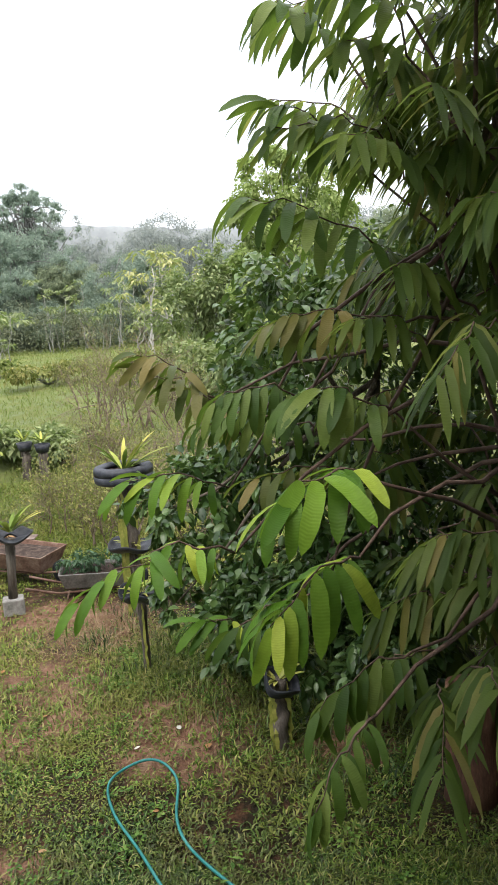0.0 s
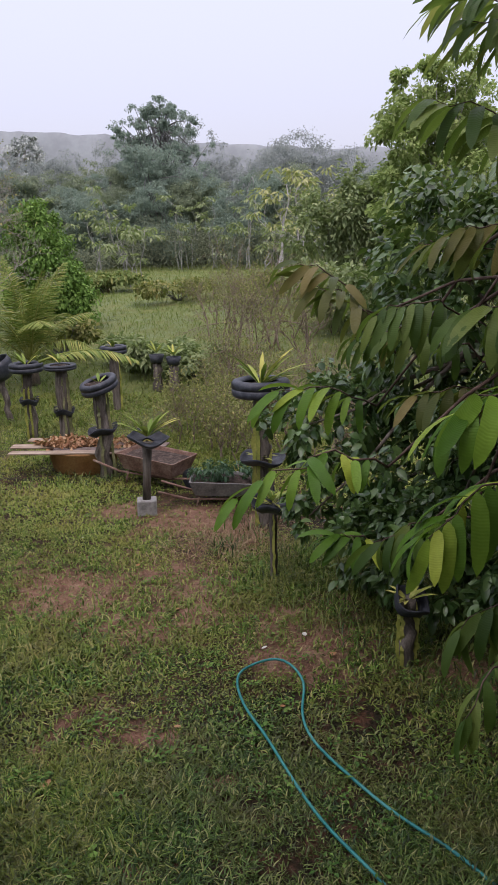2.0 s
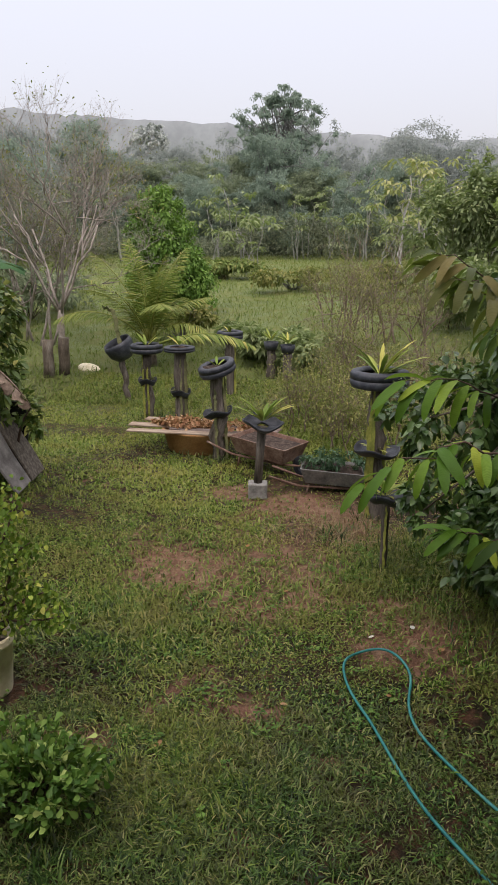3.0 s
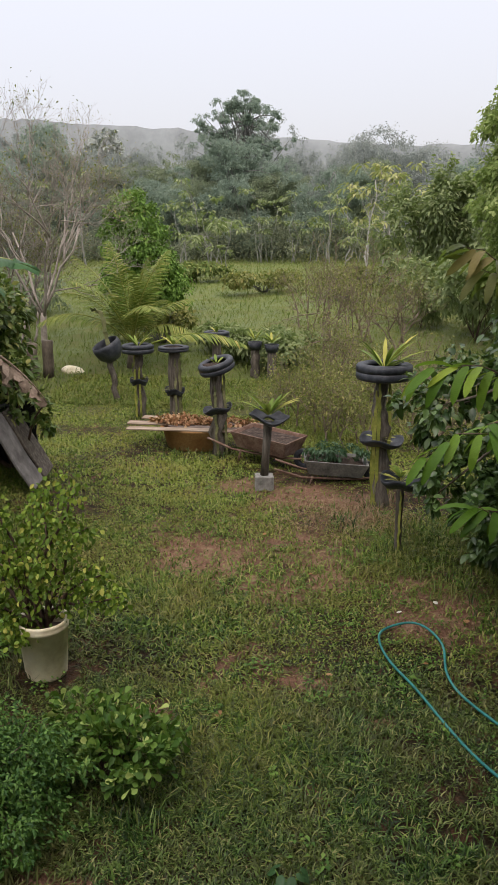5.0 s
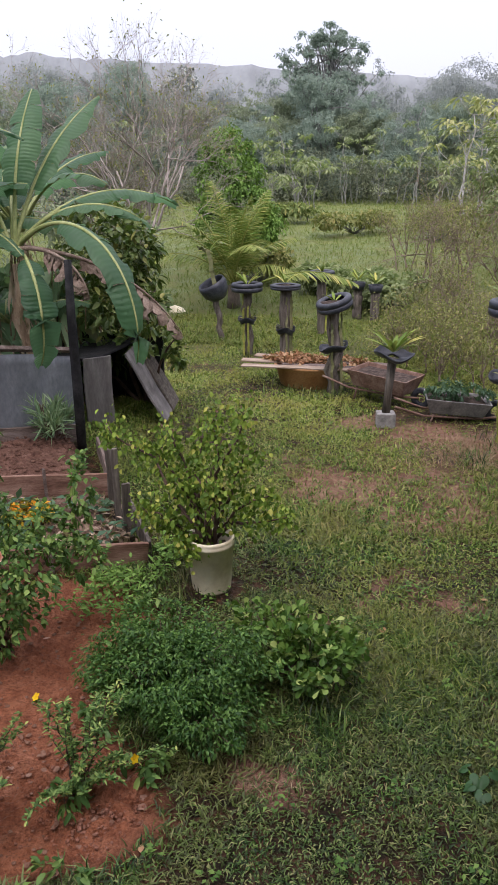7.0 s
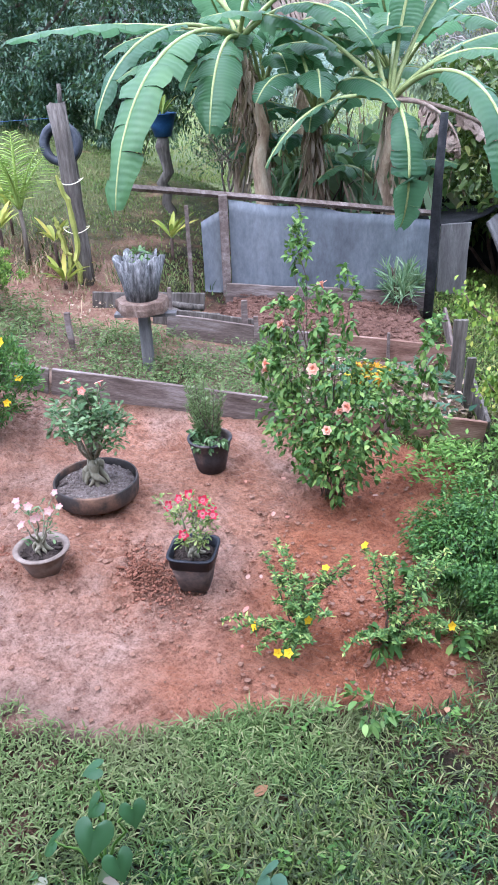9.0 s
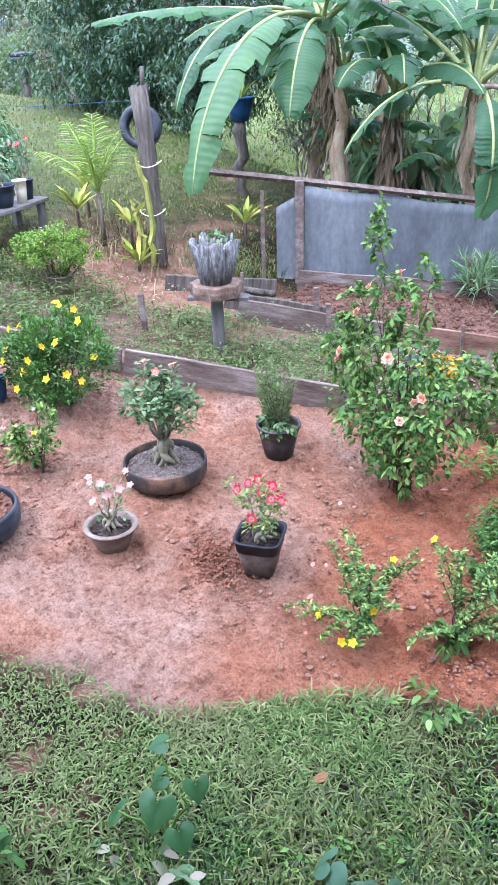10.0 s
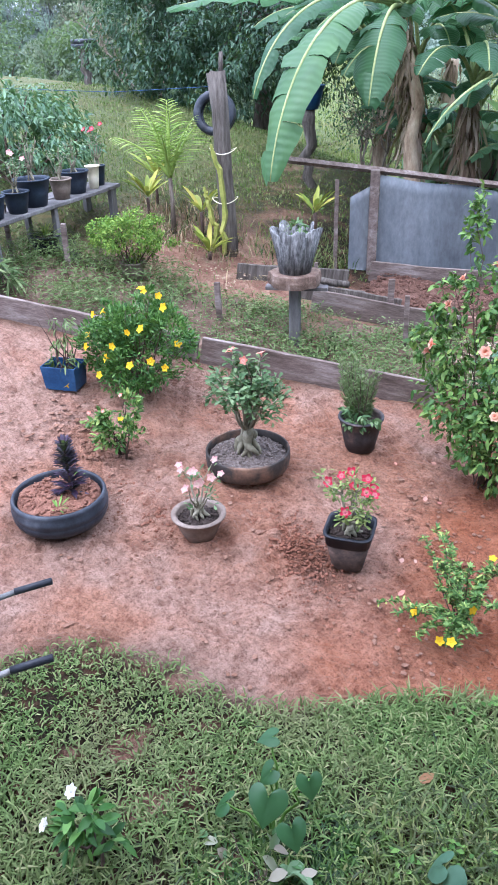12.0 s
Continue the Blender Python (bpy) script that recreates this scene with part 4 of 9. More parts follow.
# low shrubs between lawn and meadow
for k, (x, y, s, h, fol, lab) in enumerate([(-7.0, 18, 0.9, 0.8, L_SCRUB, "olive bush by the young palm"), (-5.0, 17.0, 0.8, 0.6, L_MIDWOOD, "light green bush at the edge of the meadow"), (-3.4, 16.2, 0.8, 0.7, L_MIDWOOD, "leafy green bush at the edge of the lawn"),
                                           (-2.3, 15.0, 0.9, 1.2, L_SCRUB, "olive-green scrub bush by the lawn"), (-1.3, 13.2, 1.1, 1.7, L_SCRUB, "large olive-brown bush behind the tyre planters"), (-0.2, 12.2, 1.2, 1.9, L_SCRUB, "tall yellowish bush behind the tyre planters"),
                                           (-1.7, 12.3, 0.8, 1.1, L_SCRUB, "olive bush behind the wheelbarrows"), (-0.3, 10.6, 0.8, 1.3, L_SCRUB, "olive bush beside the tall post"), (-2.8, 12.6, 0.6, 0.9, L_SCRUB, "thin olive bush behind the wheelbarrows"),
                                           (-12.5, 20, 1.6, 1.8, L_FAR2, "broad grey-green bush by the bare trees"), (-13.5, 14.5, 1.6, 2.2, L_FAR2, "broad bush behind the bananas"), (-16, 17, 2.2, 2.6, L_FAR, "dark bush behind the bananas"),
                                           (-6.0, 27, 1.3, 0.8, L_SCRUB, "low olive bush in the meadow"), (-9.5, 30, 1.5, 0.7, L_PALEGREEN, "low light green meadow bush"), (-3.0, 25, 1.4, 1.2, L_SCRUB, "yellowish bush in the meadow"), (0.2, 25, 1.5, 4.4, L_MIDWOOD, "tall leafy green bush beyond the garden"), (2.0, 24, 1.7, 4.6, L_MIDWOOD, "tall leafy green bush beyond the garden"),
                                           (3.9, 22, 2.0, 4.2, L_MIDWOOD, "tall green bush beyond the garden"), (0.9, 19, 1.3, 2.2, L_MIDWOOD, "green bush beyond the garden"), (-0.4, 20.5, 1.0, 1.6, L_MIDWOOD, "green bush beyond the garden")]):
    r = np.random.default_rng(230 + k)
    blobs = [(r.normal(0, 0.45) * s, r.normal(0, 0.4) * s, h * r.uniform(0.4, 0.85), s * 0.5, s * 0.5, h * 0.32) for _ in range(5)]
    size = 0.11 if y < 16 else 0.2
    scrubby = fol is L_SCRUB
    if scrubby and y < 16:
        for j, (dx, dy) in enumerate([(0, 0), (0.5, 0.3), (-0.45, 0.2)]):
            bare_tree(x + dx * s, y + dy * s, h * (1.15 - 0.15 * j), 330 + 3 * k + j, lab.replace("bush", "twiggy bush"), 380, L_SCRUB, "scrub bushes")
        continue
    shrub("bush", x, y, lab, blobs, 1300 if scrubby else 3000 if h < 3 else 7000, size * (0.8 if scrubby else 1), size * 0.45, fol, 240 + k, clumps=26, tight=0.34, r0=0.011, stems=34 if scrubby else 12, bark=M_GREYBARK if scrubby else M_TWIG)


# ---- the two trees on the right edge of the garden ----
L_SPRAY = greens("olive_spray_leaves", (0.026, 0.056, 0.013), (0.06, 0.104, 0.023), (0.12, 0.165, 0.04), (0.2, 0.17, 0.055), rough=0.45, through=0.48, veins=0.25, gloss=0.16, tint=(0.32, 0.42, 0.08))


def leaf_piece_material(name, cols):
    """A single large leaf; its tone varies from piece to piece."""
    m = leaf_mat(name, cols, 0.45, 0.32, 0.3, gloss=0.16)
    n, l = m.node_tree.nodes, m.node_tree.links
    info = n.new("ShaderNodeObjectInfo")
    for link in list(l):
        if link.from_socket.name == "Random Per Island":
            target = link.to_socket
            l.remove(link)
            l.new(info.outputs["Random"], target)
    return m


L_YOUNG = leaf_piece_material("young_bright_leaf", [(0.0, (0.05, 0.13, 0.012)), (0.4, (0.085, 0.19, 0.018)), (0.75, (0.17, 0.3, 0.03)), (0.97, (0.34, 0.42, 0.05))])
L_MATURE = leaf_piece_material("mature_olive_leaf", [(0.0, (0.038, 0.082, 0.017)), (0.5, (0.076, 0.135, 0.028)), (0.9, (0.145, 0.2, 0.045))])
L_TURNING = leaf_piece_material("yellowing_leaf", [(0.0, (0.06, 0.085, 0.02)), (0.5, (0.115, 0.115, 0.032)), (0.9, (0.19, 0.155, 0.052))])


def blade_variants(material):
    """Oblong blades that arch out from the stem and then hang, each fold a little different."""
    out = []
    for first, last, fold in [(5, 62, 0.14), (0, 80, 0.2), (10, 95, 0.12), (-8, 55, 0.22)]:
        rows = [(0.0, 0.1), (0.1, 0.66), (0.28, 0.98), (0.5, 1.0), (0.72, 0.94), (0.9, 0.6), (1.0, 0.03)]
        fine = np.linspace(0, 1, 41)
        turn = np.radians(first + (last - first) * fine**0.8)
        py, pz = np.cumsum(np.cos(turn)) / 40, -np.cumsum(np.sin(turn)) / 40
        V, uv = [], []
        for f, w in rows:
            y, z, e = np.interp(f, fine, py), np.interp(f, fine, pz), 0.105 * w
            V += [(-e, y, z + fold * e), (0, y, z - 0.25 * fold * e), (e, y, z + fold * e)]
            uv += [(0, f), (0.5, f), (1, f)]
        F = np.array([(3 * k + c, 3 * k + c + 1, 3 * k + c + 4, 3 * k + c + 3) for k in range(6) for c in range(2)])
        ob = mesh_of("leaf", np.array(V), F, material, uv=np.array(uv))
        out.append(ob.data)
        bpy.data.objects.remove(ob)
    return out


BLADES = {"young": blade_variants(L_YOUNG), "mature": blade_variants(L_MATURE), "turning": blade_variants(L_TURNING)}


def spray_frames(a, b, n, length, seed, sag=0.12, fall=0.4):
    """Stem points, and for each leaf its foot, direction and face, in two rows that hang down."""
    r = np.random.default_rng(seed)
    S = bend(a, b, sag, 9, r)
    s = np.linspace(0.12, 1.0, n)
    P = np.stack([np.interp(s, np.linspace(0, 1, 9), S[:, k]) for k in range(3)], 1)
    T = unit(np.array(b, float) - np.array(a, float))
    side = unit(np.cross(T, [0, 0, 1.0]))
    sg = np.where(np.arange(n) % 2 == 0, 1.0, -1.0)[:, None]
    D = unit(side * sg * (0.72 - 0.25 * s[:, None]) + T * (0.32 + 0.5 * s[:, None]) + np.array([0, 0, -fall]) + r.normal(0, 0.13, (n, 3)))
    N = unit(np.array([0, 0, 0.75]) + T * 0.3 + side * sg * 0.5 + r.normal(0, 0.16, (n, 3)))
    L = length * (0.75 + 0.4 * np.sin(np.pi * np.clip(s * 0.85, 0, 1))) * r.uniform(0.85, 1.15, n)
    return S, P, D, N, L


def spray_tree():
    """The tree whose hanging two-rowed leaf sprays fill the right of the garden."""
    root = thing("spray_leaved_tree", on(2.3, 4.9), "tree with long drooping ribbed leaves in hanging two-rowed sprays", "tree")
    o = Vector((2.3, 4.9, gz(2.3, 4.9)))
    base = np.array(o)
    r = np.random.default_rng(301)
    trunk = bend((0, 0, -0.1), (-0.1, -0.1, 4.6), 0, 7, r)
    chunks = [tube(trunk, np.linspace(0.09, 0.04, 7), 8)]
    # named sprays near the camera: foot, tip, leaves, leaf length, kind
    near = [((0.72, 3.5, 2.46), (0.24, 3.0, 2.5), 14, 0.35, "young"), ((0.7, 3.75, 1.98), (0.18, 3.2, 1.88), 14, 0.33, "young"), ((0.05, 4.1, 1.95), (-0.75, 3.55, 1.94), 16, 0.24, "young"),
            ((0.05, 5.45, 2.02), (-0.72, 5.2, 2.13), 12, 0.3, "young"), ((0.62, 3.05, 1.48), (0.28, 2.62, 1.34), 11, 0.21, "mature"), ((0.05, 5.75, 0.8), (-0.28, 5.5, 0.95), 7, 0.32, "young"),
            ((0.04, 5.25, 2.71), (-0.53, 5.0, 3.09), 11, 0.27, "turning"), ((0.2, 5.25, 2.39), (-0.4, 5.0, 2.94), 11, 0.27, "turning"), ((1.14, 4.85, 4.06), (0.44, 4.6, 4.5), 13, 0.36, "mature"),
            ((1.18, 4.85, 3.5), (0.28, 4.6, 3.98), 15, 0.34, "mature"), ((1.13, 4.65, 3.14), (0.39, 4.4, 3.23), 14, 0.3, "turning"), ((0.61, 4.85, 2.73), (0.0, 4.6, 2.77), 14, 0.28, "mature"),
            ((1.13, 4.55, 2.61), (0.45, 4.3, 2.79), 14, 0.33, "mature"), ((0.74, 5.15, 2.39), (-0.13, 4.9, 2.6), 15, 0.25, "mature"), ((1.3, 4.3, 4.5), (0.75, 4.1, 5.05), 13, 0.34, "mature"),
            ((0.6, 4.5, 1.5), (0.0, 4.4, 1.35), 11, 0.28, "mature"), ((1.0, 3.9, 1.35), (0.45, 3.8, 1.1), 12, 0.3, "mature"), ((0.9, 4.6, 2.2), (0.2, 4.4, 2.3), 13, 0.28, "turning"), ((0.98, 4.8, 4.75), (0.5, 4.45, 4.98), 13, 0.34, "mature")]
    for k, (a, b, n, L, kind) in enumerate(near):
        a, b = np.array(a) - base, np.array(b) - base
        n = n + 6
        S, P, D, N, LL = spray_frames(a, b, n, L, 310 + k, fall=0.1 if kind == "young" else 0.35)
        V, F = tube(S, np.linspace(0.008, 0.0025, 9), 5)
        stem = mesh_of("spray", V, F, M_TWIG, root, "bright young leaf spray" if kind == "young" else "")
        near_i = 2 + k % 4
        chunks.append(tube(bend(trunk[near_i], S[0], 0.08, 6, r), np.linspace(0.022, 0.008, 6), 5))
        for j in range(n):
            y = Vector(D[j])
            x = y.cross(Vector(N[j])).normalized()
            z = x.cross(y)
            ob = new("leaf", BLADES[kind][(j * 7 + k) % 4])
            ob.parent = stem
            ob.matrix_basis = Matrix.Translation(P[j]) @ Matrix((x, y, z)).transposed().to_4x4() @ Matrix.Diagonal((LL[j], LL[j], LL[j], 1))
    # the rest of the crown, farther in
    Vs, Fs, UV, at = [], [], [], 0
    for k in range(400):
        z = r.uniform(0.3, 6.0)
        left = 0.8 if z > 3.2 else (0.6 if z > 1.0 else 0.8)
        x, y = r.uniform(left + 0.1, 4.6), r.uniform(3.6, 6.3)
        if k >= 370:
            x, y, z = r.uniform(0.8, 2.2), r.uniform(4.3, 5.2), r.uniform(3.9, 5.6)
        if y < 4.2 and x > 1.6 and z < 2.2:
            y += 0.8
        if 1.1 < z < 2.3 and k % 2:
            continue
        a = np.array([x + r.uniform(0.3, 0.6), y + r.uniform(0.0, 0.4), z + r.uniform(-0.1, 0.25)])
        ang = r.normal(3.9, 0.8)
        b = a + np.array([np.cos(ang), np.sin(ang), r.uniform(-0.35, 0.35)]) * r.uniform(0.5, 0.9)
        S, P, D, N, LL = spray_frames(a - base, b - base, 20, 0.26, 400 + k)
        V, F, uv = leaves(P, D, N, LL, LL * 0.2, 0.6, 0.14, True, oblong=True)
        Vs.append(V), Fs.append(F + at), UV.append(uv)
        at += len(V)
        chunks.append(tube(S, np.linspace(0.007, 0.0025, 9), 4))
        if k % 3 == 0:
            chunks.append(tube(bend(trunk[min(6, int(z))], S[0], 0.08, 6, r), np.linspace(0.02, 0.008, 6), 5))
    mesh_of("crown", np.concatenate(Vs), np.concatenate(Fs), L_SPRAY, root, uv=np.concatenate(UV))
    V, F = join(chunks)
    mesh_of("trunk", V, F, M_TWIG, root)


spray_tree()

# the glossy dark tree behind it
tree("citrus_tree", on(1.5, 6.9), "dense dark glossy-leaved tree beside the lawn", [(0, 0, 1.3, 1.2, 1.0, 0.9), (-0.9, -0.5, 1.2, 0.8, 0.8, 0.8), (-0.5, 0, 2.5, 1.1, 1.0, 0.9), (0.3, 0, 3.4, 1.0, 1.0, 0.7), (-0.9, 0.3, 3.2, 0.65, 0.7, 0.65), (-1.0, 0.6, 2.0, 0.7, 0.7, 0.8), (1.4, -0.3, 2.4, 1.2, 1.0, 1.6), (-0.9, -1.1, 0.75, 0.5, 0.5, 0.5), (-0.1, -1.2, 0.8, 0.7, 0.5, 0.6), (1.2, -1.0, 1.2, 1.0, 0.7, 1.0), (1.6, -0.6, 3.8, 1.2, 1.0, 1.2), (-1.75, 0.35, 1.5, 0.6, 0.6, 0.55), (-1.5, 0.2, 0.75, 0.5, 0.5, 0.5), (-0.3, -1.5, 0.6, 0.5, 0.4, 0.45), (-1.2, -0.5, 0.4, 0.5, 0.4, 0.35), (-1.5, -0.75, 0.55, 0.4, 0.35, 0.45), (-0.95, -0.9, 0.7, 0.5, 0.4, 0.5), (-2.1, 0.0, 1.5, 0.35, 0.4, 0.4), (-2.0, -0.4, 0.75, 0.32, 0.35, 0.4)],
     (0, 0, 2.6), 0.08, 27000, 0.098, 0.06, M_BARK, L_DARK, 501, 60, 0.22, hang=0.3, fine=True)
L_LIGHT = greens("light_tree_leaves", (0.2, 0.28, 0.09), (0.3, 0.39, 0.14), (0.43, 0.5, 0.21), rough=0.6, through=0.42)
tree("light_tree", on(2.0, 17.0), "tall light green tree behind the garden", [(-0.3, 0, 5.3, 1.0, 1.0, 0.7), (-0.9, 0, 4.6, 0.75, 0.8, 0.7), (0.5, 0, 5.2, 1.0, 1.0, 0.7), (-0.6, 0, 5.9, 0.6, 0.6, 0.4), (0.1, 0, 6.1, 0.7, 0.7, 0.4), (-0.9, 0, 3.6, 0.8, 0.8, 0.8), (0.6, 0, 3.8, 1.2, 1.0, 1.2), (-0.5, 0, 2.4, 0.9, 0.9, 0.9)],
     (0, 0, 4.2), 0.09, 24000, 0.1, 0.07, M_PALE, L_LIGHT, 511, 34, 0.26, extra=14)


# ---- tyre planters on posts ----
L_CACTUS = rough_mat("yellow_green_cactus", (0.16, 0.2, 0.04), (0.3, 0.32, 0.07), (0.46, 0.43, 0.12), 6, 40, 0.5, 0.3, 0.004)
L_CACTUS2 = rough_mat("olive_cactus", (0.1, 0.12, 0.05), (0.19, 0.2, 0.09), (0.3, 0.28, 0.15), 6, 40, 0.6, 0.3, 0.004)
L_STRAP = greens("strap_leaves", (0.1, 0.17, 0.03), (0.17, 0.25, 0.05), (0.34, 0.38, 0.09), (0.5, 0.46, 0.12), rough=0.4)


def tyre_mesh(name, material, parent, R=0.29, W=0.17, bead=0.18, at=(0, 0, 0), tilt=(0, 0, 0), label="", treads=True):
    """A car tyre lying flat: tread with grooves, bulged side walls, open middle."""
    h = W / 2
    prof = [(bead, -h * 0.62), (bead + 0.012, -h * 0.8), (R * 0.8, -h), (R * 0.95, -h * 0.86), (R, -h * 0.62)]
    if treads:
        for z in (0.05,):
            prof += [(R, h * (z - 0.035)), (R - 0.003, h * (z - 0.03)), (R - 0.003, h * (z + 0.03)), (R, h * (z + 0.035))]
    prof += [(R, h * 0.62), (R * 0.95, h * 0.86), (R * 0.8, h), (bead + 0.012, h * 0.8), (bead, h * 0.62), (bead + 0.004, h * 0.5), (R * 0.9, h * 0.55), (R * 0.93, 0), (R * 0.9, -h * 0.55), (bead + 0.004, -h * 0.5), (bead, -h * 0.62)]
    V, F = ring_profile(prof, 48)
    if treads:
        ring = np.arange(len(V)) % 48
        rad = np.linalg.norm(V[:, :2], axis=1)
        notch = (rad > R * 0.965) & (ring % 2 == 0) & (np.abs(V[:, 2]) > h * 0.3)
        V[notch, :2] *= 0.988
    ob = mesh_of(name, V, F, material, parent, label)
    ob.matrix_basis = pose(*at, *tilt)
    return ob


def dish_mesh(name, material, parent, R=0.27, depth=0.1, at=(0, 0, 0), tilt=(0, 0, 0), label=""):
    """Half a tyre turned into a shallow flared collar."""
    prof = [(0.08, 0.0), (0.13, -0.01), (R * 0.8, depth * 0.25), (R * 0.97, depth * 0.7), (R, depth), (R * 0.985, depth * 1.05), (R * 0.94, depth * 0.78), (R * 0.78, depth * 0.36), (0.13, 0.015), (0.08, 0.02)]
    V, F = ring_profile(prof, 40)
    a = np.arctan2(V[:, 1], V[:, 0])
    V[:, 2] += 0.03 * np.sin(3 * a + at[2] * 9) * np.linalg.norm(V[:, :2], axis=1) / R
    ob = mesh_of(name, material=material, V=V, F=F, parent=parent, label=label)
    ob.matrix_basis = pose(*at, *tilt)
    return ob


def post_mesh(parent, h, r, lean=(0, 0), seed=0, material=None):
    rr = np.random.default_rng(seed)
    P = bend((0, 0, -0.15), (lean[0], lean[1], h), 0, 9, rr) if seed % 2 else np.stack([np.linspace(0, lean[0], 9), np.linspace(0, lean[1], 9), np.linspace(-0.15, h, 9)], 1)
    V, F = tube(P, r * rr.uniform(0.86, 1.1, 9), 9)
    V[:-2] += rr.normal(0, r * 0.07, (len(V) - 2, 3)) * np.array([1, 1, 0.2])
    return mesh_of("post", V, F, material or M_OLD, parent)


def cactus_stem(parent, pts, r, seed, material=None):
    """A three-winged climbing cactus stem along points."""
    rr = np.random.default_rng(seed)
    s = np.linspace(0, 1, len(pts))
    t = np.linspace(0, 1, 16)
    pts = np.array(pts, float)
    P = np.stack([np.interp(t, s, pts[:, k]) for k in range(3)], 1)
    P[1:-1] += rr.normal(0, r * 0.3, (14, 3))
    rad = r * (1 + 0.13 * np.sin(t * 34 + seed)) * (1 - 0.5 * t**6)
    V, F = tube(P, rad, 3)
    return mesh_of("cactus_stem", V, F, material or L_CACTUS, parent, smooth=False)


def strap_tuft(parent, at, n, length, width, seed, material=None, up=0.8, name="strap_leaves"):
    rr = np.random.default_rng(seed)
    a = rr.uniform(0, 6.28, n)
    e = rr.uniform(0.25, 1.0, n) * up
    D = np.stack([np.cos(a), np.sin(a), 0.25 + 1.6 * e], 1)
    P = np.array(at) + D * 0.02
    N = np.stack([-np.cos(a) * 0.8, -np.sin(a) * 0.8, np.full(n, 0.7)], 1)
    L = length * rr.uniform(0.6, 1.15, n)
    V, F, uv = leaves(P, D, N, L, width, 0.25, 0.2, True)
    return mesh_of(name, V, F, material or L_STRAP, parent, uv=uv)


def crumbs(x, y, z, size, rr):
    """Small angular lumps."""
    k = len(x)
    g = (1 + 5**0.5) / 2
    t = unit(np.array([(-1, g, 0), (1, g, 0), (-1, -g, 0), (1, -g, 0), (0, -1, g), (0, 1, g), (0, -1, -g), (0, 1, -g), (g, 0, -1), (g, 0, 1), (-g, 0, -1), (-g, 0, 1)]))
    faces = np.array([(0, 11, 5), (0, 5, 1), (0, 1, 7), (0, 7, 10), (0, 10, 11), (1, 5, 9), (5, 11, 4), (11, 10, 2), (10, 7, 6), (7, 1, 8), (3, 9, 4), (3, 4, 2), (3, 2, 6), (3, 6, 8), (3, 8, 9), (4, 9, 5), (2, 4, 11), (6, 2, 10), (8, 6, 7), (9, 8, 1)])
    V = t[None] * (size[:, None, None] * rr.uniform(0.7, 1.25, (k, 12, 1))) * np.array([1, 1, 0.7]) + np.stack([x, y, z], 1)[:, None]
    return V.reshape(-1, 3), (np.arange(k)[:, None, None] * 12 + faces[None]).reshape(-1, 3)


def lumpy_soil(parent, R, z, n, size, material, seed):
    rr = np.random.default_rng(seed)
    a, q = rr.uniform(0, 6.28, n), np.sqrt(rr.uniform(0, 1, n)) * R
    V, F = crumbs(q * np.cos(a), q * np.sin(a), np.full(n, z) + 0.012 * (1 - q / R), size * rr.uniform(0.4, 1.3, n), rr)
    ob = mesh_of("gravel", V, F, material, parent, smooth=False)
    ob["kind"] = "stuff"
    return ob


def soil_disc(parent, R, z, material=None, seed=0, at=(0, 0)):
    rr = np.random.default_rng(seed)
    V, F = ring_profile([(R, z - 0.02), (R, z), (R * 0.7, z + 0.012), (R * 0.35, z + 0.016), (0.01, z + 0.02)], 22)
    V[:, 2] += rr.normal(0, 0.006, len(V))
    V[:, :2] += np.array(at)
    return mesh_of("soil", V, F, material or M_SOIL, parent)


def post_planter(x, y, h, r, label, seed, tops=True, dish=None, tilt=(0, 0, 0), lean=(0, 0), R=0.29, stems=3, tuft=7, tuft_len=0.4, stem_mat=None, W=0.17):
    root = thing("tyre_planter", on(x, y), label, "planter", "tyre planters on posts")
    post_mesh(root, h, r, lean, seed)
    rr = np.random.default_rng(seed)
    if tops:
        tyre_mesh("tyre", M_RUBBER, root, R, W, R * 0.6, (lean[0], lean[1], h + W * 0.35), tilt)
        soil_disc(root, R * 0.75, h + W * 0.45, seed=seed, at=lean)
    if dish:
        for z, dr, dt in dish:
            dish_mesh("half_tyre", M_RUBBER, root, dr * 0.85, 0.08, (lean[0] * z / h, lean[1] * z / h, z), dt)
            strap_tuft(root, (lean[0], lean[1], z + 0.04), 9, 0.24, 0.035, seed + 3, stem_mat or L_CACTUS, 0.35, "cactus_shoot")
    for k in range(stems):
        a = rr.uniform(0, 6.28)
        c, s = np.cos(a), np.sin(a)
        cactus_stem(root, [(c * r * 1.05, s * r * 1.05, 0.0), (c * r * 1.15 + lean[0] * 0.4, s * r * 1.15, h * 0.35), (c * r * 1.12 + lean[0] * 0.7, s * r * 1.1, h * 0.7), (c * r * 1.1 + lean[0], s * r * 1.1, h * rr.uniform(0.8, 1.0))], min(0.022, 0.006 + 0.2 * r), seed + k, stem_mat)
    if tuft:
        strap_tuft(root, (lean[0], lean[1], h + 0.08), tuft, tuft_len, 0.05, seed + 9)
    return root


post_planter(-5.58, 12.24, 1.20, 0.085, "weathered post carrying a flat black tyre with yellow-green leaves", 601, dish=[(0.62, 0.2, (0, 0, 0))], stems=2, tuft=12, tuft_len=0.55)
post_planter(-4.66, 11.43, 1.36, 0.10, "weathered post with a thin tyre on top and a cactus collar", 602, dish=[(0.62, 0.2, (0, 4, 0))], W=0.09, R=0.26, stems=4, tuft=5, stem_mat=L_CACTUS2)
